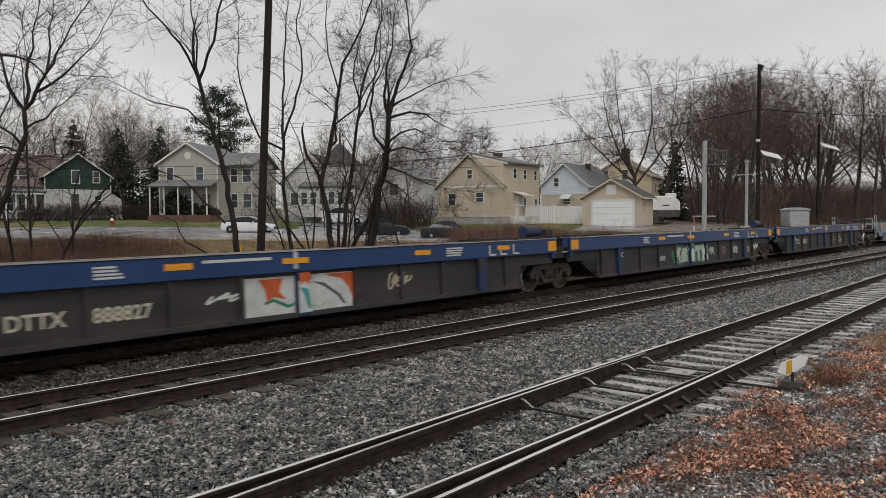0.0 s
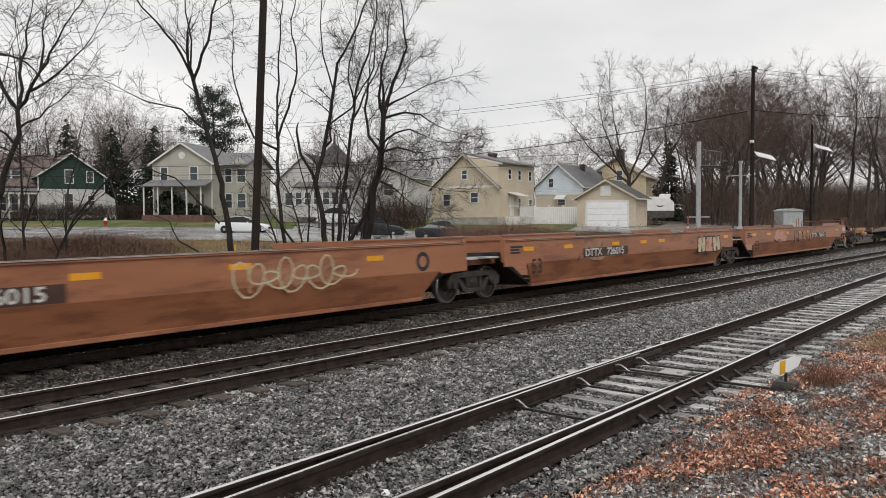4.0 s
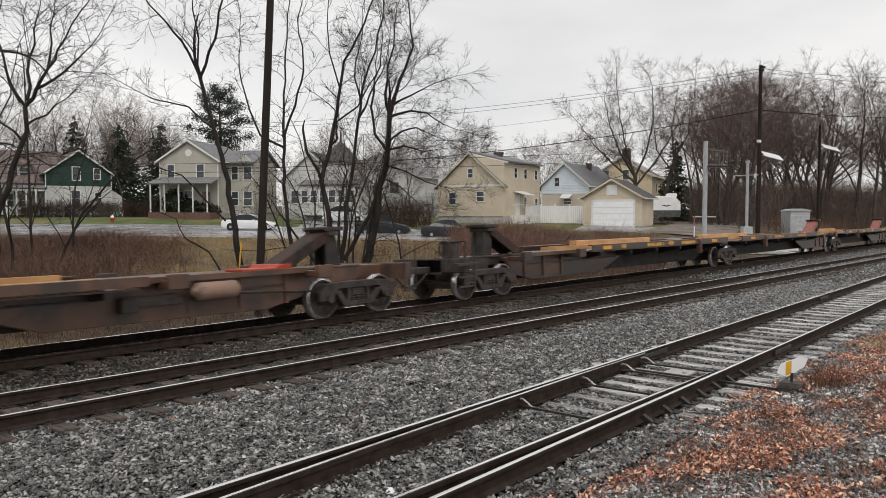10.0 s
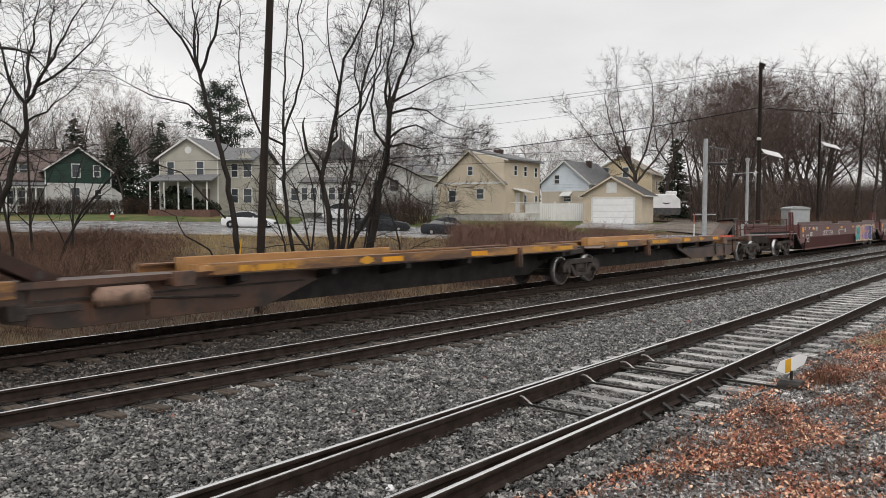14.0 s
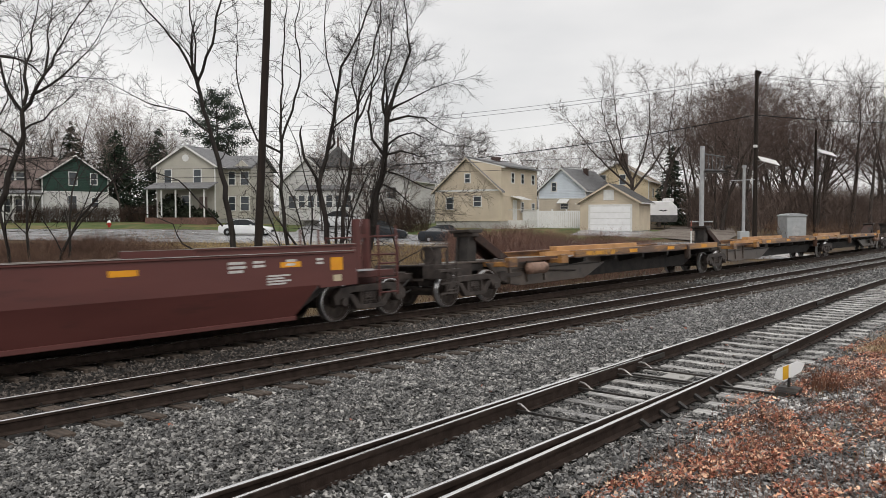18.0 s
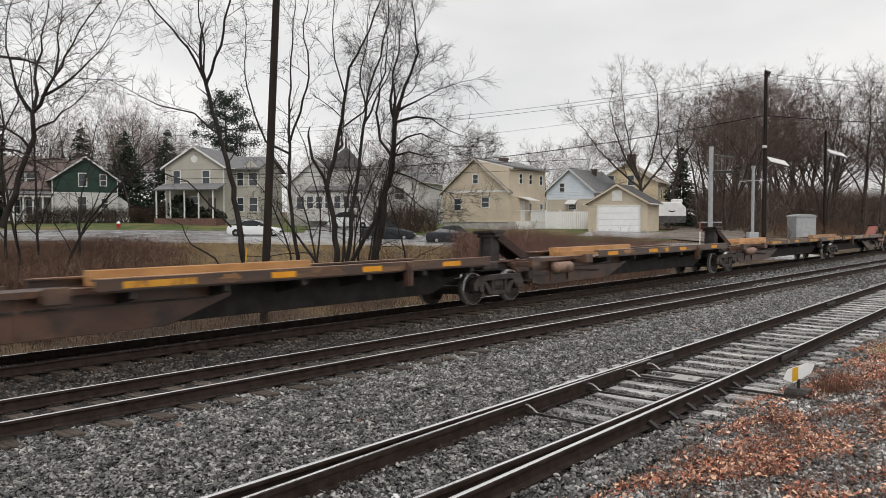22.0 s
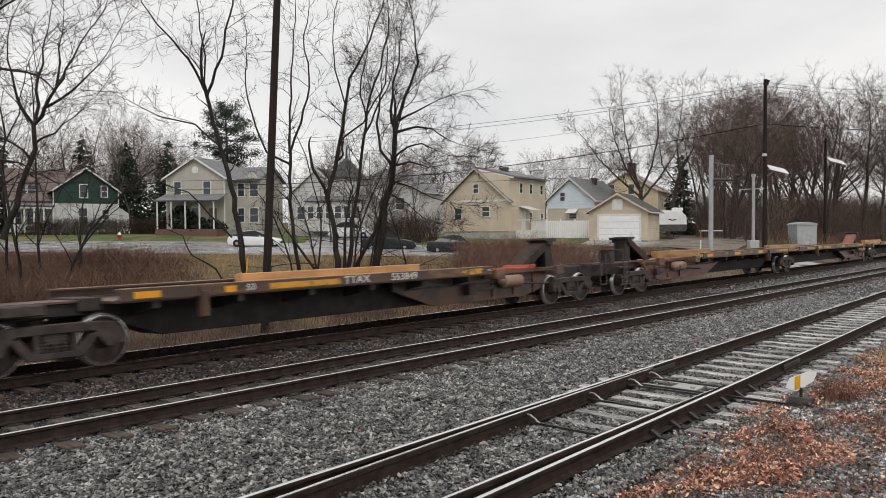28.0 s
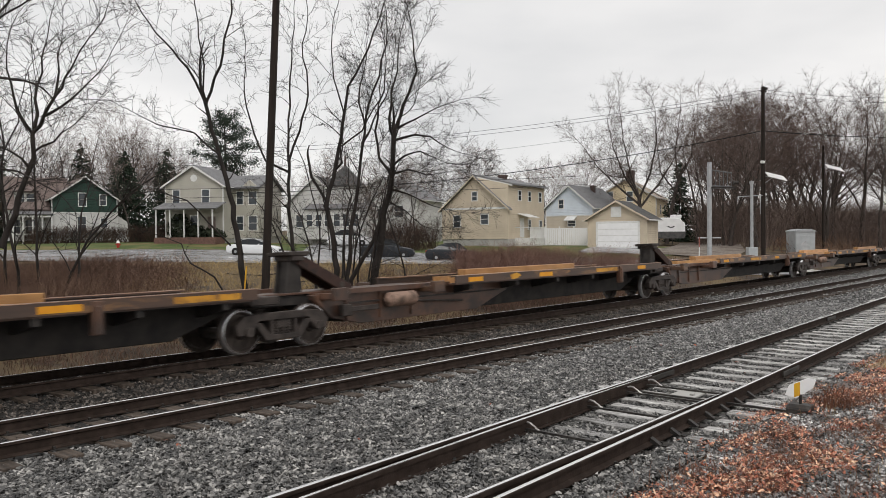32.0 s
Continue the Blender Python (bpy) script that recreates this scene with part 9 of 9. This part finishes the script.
def pine(label, x, y, h, r, seed):
    """A tall pine with an open crown of needle clumps on crooked limbs."""
    rng = np.random.default_rng(seed)
    w = Wood(seed, 0.8)
    w.thick += [(Vector((0, 0, 0)), Vector((0.1, 0, h * 0.6)), 0.26, 0.17), (Vector((0.1, 0, h * 0.6)), Vector((-0.1, 0.1, h * 0.95)), 0.17, 0.05)]
    tips = []
    for k in range(26):
        u = (k + 0.5) / 26
        z, a = h * (0.52 + 0.46 * u), k * 2.4
        reach = r * (0.25 + 0.75 * math.sin(math.pi * (0.12 + 0.84 * u))) * rng.uniform(0.4, 1.2)
        e = Vector((math.cos(a) * reach, math.sin(a) * reach, z + rng.uniform(-0.2, 0.9)))
        w.thick.append((Vector((0, 0, z - 0.6)), e, 0.07, 0.03))
        tips += [(e * f + Vector((0, 0, (z - 0.6) * (1 - f)))) for f in (0.62, 1.0)]
    t = w.build(label, pose(x, y, gz(x, y) - 0.1), name="conifer")
    tips = np.array([tuple(q) for q in tips])
    n = 250
    c = (tips[:, None] + rng.normal(0, 1, (len(tips), n, 3)) * np.array([0.5, 0.5, 0.36])).reshape(-1, 3)
    d = rng.normal(size=c.shape) + np.array([0, 0, 0.4])
    d /= np.linalg.norm(d, axis=1, keepdims=True)
    part("crown", needles(c, d, rng.uniform(0.1, 0.24, len(c)), rng), None, t, "clumped dark needles")
    return t


spruce("dark green spruce beside the green house", 48.23, 97.23, 12.0, 5.2, 51)
pine("tall rounded pine behind the beige house", 59.8, 91.5, 17.6, 4.0, 52)
spruce("dark green spruce in the back yards", 50.0, 113.5, 14, 4.4, 53)
spruce("dark spruce in the back yards", 38.0, 112.0, 15, 4.2, 54)
spruce("dark spruce behind the beige house", 56.0, 100.4, 13, 3.8, 57)
spruce("small dark spruce by the woods", 100.4, 44.6, 11, 2.8, 55)


def shrub(label, x, y, w, h, seed, mat=None, n=900):
    rng = np.random.default_rng(seed)
    d = rng.normal(size=(n, 3))
    d /= np.linalg.norm(d, axis=1, keepdims=True)
    c = d * (0.55 + 0.45 * rng.random((n, 1))) * np.array([w / 2, w / 2, h / 2]) + np.array([0, 0, h / 2])
    s = rng.uniform(0.06, 0.14, (n, 1))
    u, v2 = rng.normal(size=(n, 3)), rng.normal(size=(n, 3))
    v = np.stack([c - u * s, c + v2 * s, c + u * s, c - v2 * s], 1)
    return single("shrub", array_mesh("shrub", v.reshape(-1, 3), np.arange(4 * n).reshape(-1, 4), mat or M_SHRUB), None, label, "shrub", pose(x, y, gz(x, y)))


shrub("rounded dark evergreen shrub before the porch", 44.2, 76.4, 3.0, 3.2, 61)
shrub("low dark shrub before the porch", 46.3, 73.2, 2.6, 1.7, 62)
shrub("low dark shrub before the porch", 45.4, 75.0, 2.4, 2.0, 63)

def thicket(rng, n, x0, x1, y0, y1, keep):
    x, y = rng.uniform(x0, x1, n), rng.uniform(y0, y1, n)
    ok = keep(x, y, rng)
    x, y = x[ok], y[ok]
    return x, y, land_z(x, y)


def twigs(name, n, place, height, r, mat, seed, label, category):
    """Brush: many thin forking stems."""
    rng = np.random.default_rng(seed)
    x, y, z = place(rng, n)
    n = len(x)
    h = height(x, y) * rng.uniform(0.5, 1.15, n)
    verts, m = [], 0
    base = np.stack([x, y, z - 0.05], -1)
    segs_a, segs_b, wid = [], [], []
    lean = rng.normal(0, 0.42, (n, 2))
    mid = base + np.stack([lean[:, 0] * h * 0.5, lean[:, 1] * h * 0.5, h * 0.55], -1)
    segs_a.append(base), segs_b.append(mid), wid.append(np.full(n, r))
    for _ in range(3):
        tip = mid + np.stack([lean[:, 0] * h * 0.3 + rng.normal(0, 0.32, n) * h, lean[:, 1] * h * 0.3 + rng.normal(0, 0.32, n) * h, h * rng.uniform(0.15, 0.55, n)], -1)
        segs_a.append(mid), segs_b.append(tip), wid.append(np.full(n, r * 0.6))
        tip2 = (mid + tip) / 2 + np.stack([rng.normal(0, 0.2, n) * h, rng.normal(0, 0.2, n) * h, h * 0.25 * rng.random(n)], -1)
        segs_a.append((mid + tip) / 2), segs_b.append(tip2), wid.append(np.full(n, r * 0.45))
    a, b, wd = np.concatenate(segs_a), np.concatenate(segs_b), np.concatenate(wid)
    side = np.array([0.655, -0.756, 0.0])
    up = np.array([0.756, 0.655, 0.0])
    v = np.stack([a - side * wd[:, None], a + side * wd[:, None], b + side * wd[:, None] * 0.5, b - side * wd[:, None] * 0.5], 1)
    v2 = np.stack([a - up * wd[:, None], a + up * wd[:, None], b + up * wd[:, None] * 0.5, b - up * wd[:, None] * 0.5], 1)
    v = np.concatenate([v, v2])
    return tagged(new(name, array_mesh(name, v.reshape(-1, 3), np.arange(4 * len(v)).reshape(-1, 4), mat)), label, category, kind="stuff")


def field(x, y, rng):
    return (y > 0.62 * x + 8) & (y < 88 - 1.05 * x) & (rough_noise(x, y, 0.5, 3) > -0.55)


def tract(u0, u1, left, right):
    """Ground between two depths across the view line and two slants beside it."""
    def keep(x, y, rng):
        u, v = 0.752 * x + 0.659 * y, 0.659 * x - 0.752 * y
        return (u > u0) & (u < u1) & (v > left * u) & (v < right * u) & (y > 18.0)
    return keep


twigs("brush", 7000, lambda r, n: thicket(r, n, 5, 26, 19, 46, lambda x, y, g: field(x, y, g) & (g.random(len(x)) < smooth(0.64, 0.50, x / y))), lambda x, y: np.maximum(0.25, 0.9 + 0.8 * rough_noise(x, y, 0.55, 2)), 0.007, M_BRUSH, 81, "tangled red-brown winter brush beside the tracks", "brush")
twigs("brush", 19000, lambda r, n: thicket(r, n, 22, 58, 18, 40, tract(30, 50.5, 0.02, 0.30)), lambda x, y: 1.45 + 0.45 * rough_noise(x, y, 0.6, 2), 0.009, M_REDBRUSH, 82, "red-brown winter brush along the far side of the tracks", "brush")
twigs("brush", 5200, lambda r, n: thicket(r, n, 4, 34, 17.6, 23.5, lambda x, y, g: rough_noise(x, y, 0.7, 8) > -0.3), lambda x, y: 0.42 + 0.2 * rough_noise(x, y, 0.6, 2), 0.006, M_DARKBRUSH, 90, "low dark brambles at the foot of the far track", "brush")
twigs("brush", 1600, lambda r, n: thicket(r, n, 16, 40, 18, 36, tract(25, 44, -0.16, 0.03)), lambda x, y: 0.8 + 0.4 * rough_noise(x, y, 0.6, 2), 0.008, M_DARKBRUSH, 89, "dark brush under the bare trees", "brush")
twigs("brush", 17000, lambda r, n: thicket(r, n, 4, 22, 22, 46, lambda x, y, g: field(x, y, g) & (rough_noise(x, y, 0.35, 12) > -0.35) & (g.random(len(x)) < smooth(0.62, 0.46, x / y))), lambda x, y: np.maximum(0.4, 1.0 + 0.7 * rough_noise(x, y, 0.5, 4)), 0.008, M_DARKBRUSH, 84, "dark wet brown brambles beside the tracks", "brush")
twigs("hedge", 9000, lambda r, n: thicket(r, n, 35, 46, 76, 98, lambda x, y, g: np.abs(y - (153.3 - 1.68 * x)) < 1.5), lambda x, y: 1.9 + 0.3 * rough_noise(x, y, 0.8, 2), 0.02, M_HEDGE, 91, "bare dark brown hedge before the green house", "hedge")
for k, (x, y, h) in enumerate(((52.0, 52.5, 8.0), (54.0, 55.5, 9.5), (50.2, 55.0, 7.0), (56.0, 58.6, 9.0), (52.8, 58.0, 8.0), (55.2, 52.6, 7.0), (58.0, 60.5, 10.0), (50.0, 58.5, 8.5))):
    generic(360 + k, h, 0.08, 3, 0.8, 0.014, 0.95).build("tangled bare young tree beside the yellow house", pose(x, y, gz(x, y) - 0.1), "trees beside the yellow house", M_FARBARK, M_FARTWIG, (5, 3))
twigs("hedge", 4200, lambda r, n: thicket(r, n, 44, 62, 48, 66, tract(66.0, 78, -0.085, -0.005)), lambda x, y: 2.4 + 1.1 * rough_noise(x, y, 0.6, 5), 0.016, M_HEDGE, 92, "tangled bare shrubs beside the yellow house", "shrub")


def wood_floor(x, y, g):
    return (y > np.maximum(20, 0.145 * x + 1)) & (y < 0.42 * x) & ((x > 98) | (y > 0.31 * x))


twigs("undergrowth", 14000, lambda r, n: thicket(r, n, 84, 190, 19, 78, wood_floor), lambda x, y: 5.5 + 2.4 * rough_noise(x, y, 0.3, 2), 0.024, M_UNDER, 83, "dense grey undergrowth below the woods", "brush")
twigs("undergrowth", 900, lambda r, n: thicket(r, n, 80, 130, 21, 30, lambda x, y, g: (y > 0.15 * x + 5) & (y < 0.25 * x + 6)), lambda x, y: 1.5 + 0.5 * rough_noise(x, y, 0.3, 2), 0.02, M_BRUSH, 86, "low reddish brush at the edge of the woods", "brush")
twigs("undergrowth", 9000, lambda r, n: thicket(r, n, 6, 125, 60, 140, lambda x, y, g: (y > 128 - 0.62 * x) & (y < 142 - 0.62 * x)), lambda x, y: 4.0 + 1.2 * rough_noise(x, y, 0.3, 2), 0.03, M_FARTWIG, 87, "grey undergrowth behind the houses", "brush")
blades("tall_dead_grass", 9000, lambda r, n: thicket(r, n, 3, 36, 17.4, 21.5, lambda x, y, g: x > 0.3 * y), 0.2, 0.008, M_WEED, 88, "brown dead weeds beside the far track", "grass", 0.35)
blades("tall_dead_grass", 30000, lambda r, n: thicket(r, n, 8, 40, 23, 48, lambda x, y, g: tract(24, 55.0, -0.6, 0.03)(x, y, g) & (rough_noise(x, y, 0.45, 9) > -0.6) & (g.random(len(x)) < 0.12 + smooth(0.44, 0.60, x / y))), 0.34, 0.007, M_BRUSHTAN, 84, "tall tan dead grass in the field", "grass", 0.7)
blades("tall_dead_grass", 5000, lambda r, n: thicket(r, n, 28, 60, 18.2, 32, lambda x, y, g: y < 30), 0.35, 0.01, M_WEED, 85, "tan dead grass along the far side of the tracks", "grass", 0.3)


# ---- movement ----
SPIN = 84.0   # degrees a frame step


def motions():
    for t, s in TRAIN:
        walk(t, [(k * 2.0, pose(s - SPEED * k * 2.0, LINE_Y, LINE_Z, CANT)) for k in range(17)])
    lead = {}
    for ob, dx in WHEELS:
        if dx not in lead:
            walk(ob, [(k / FPS, pose(dx, 0, WHEEL_R, 0, -SPIN * k, 0)) for k in range(32 * FPS + 1)])
            lead[dx] = ob.animation_data
        else:
            ob.rotation_mode = "QUATERNION"
            ob.animation_data_create()
            ob.animation_data.action = lead[dx].action
            ob.animation_data.action_slot = lead[dx].action_slot


motions()
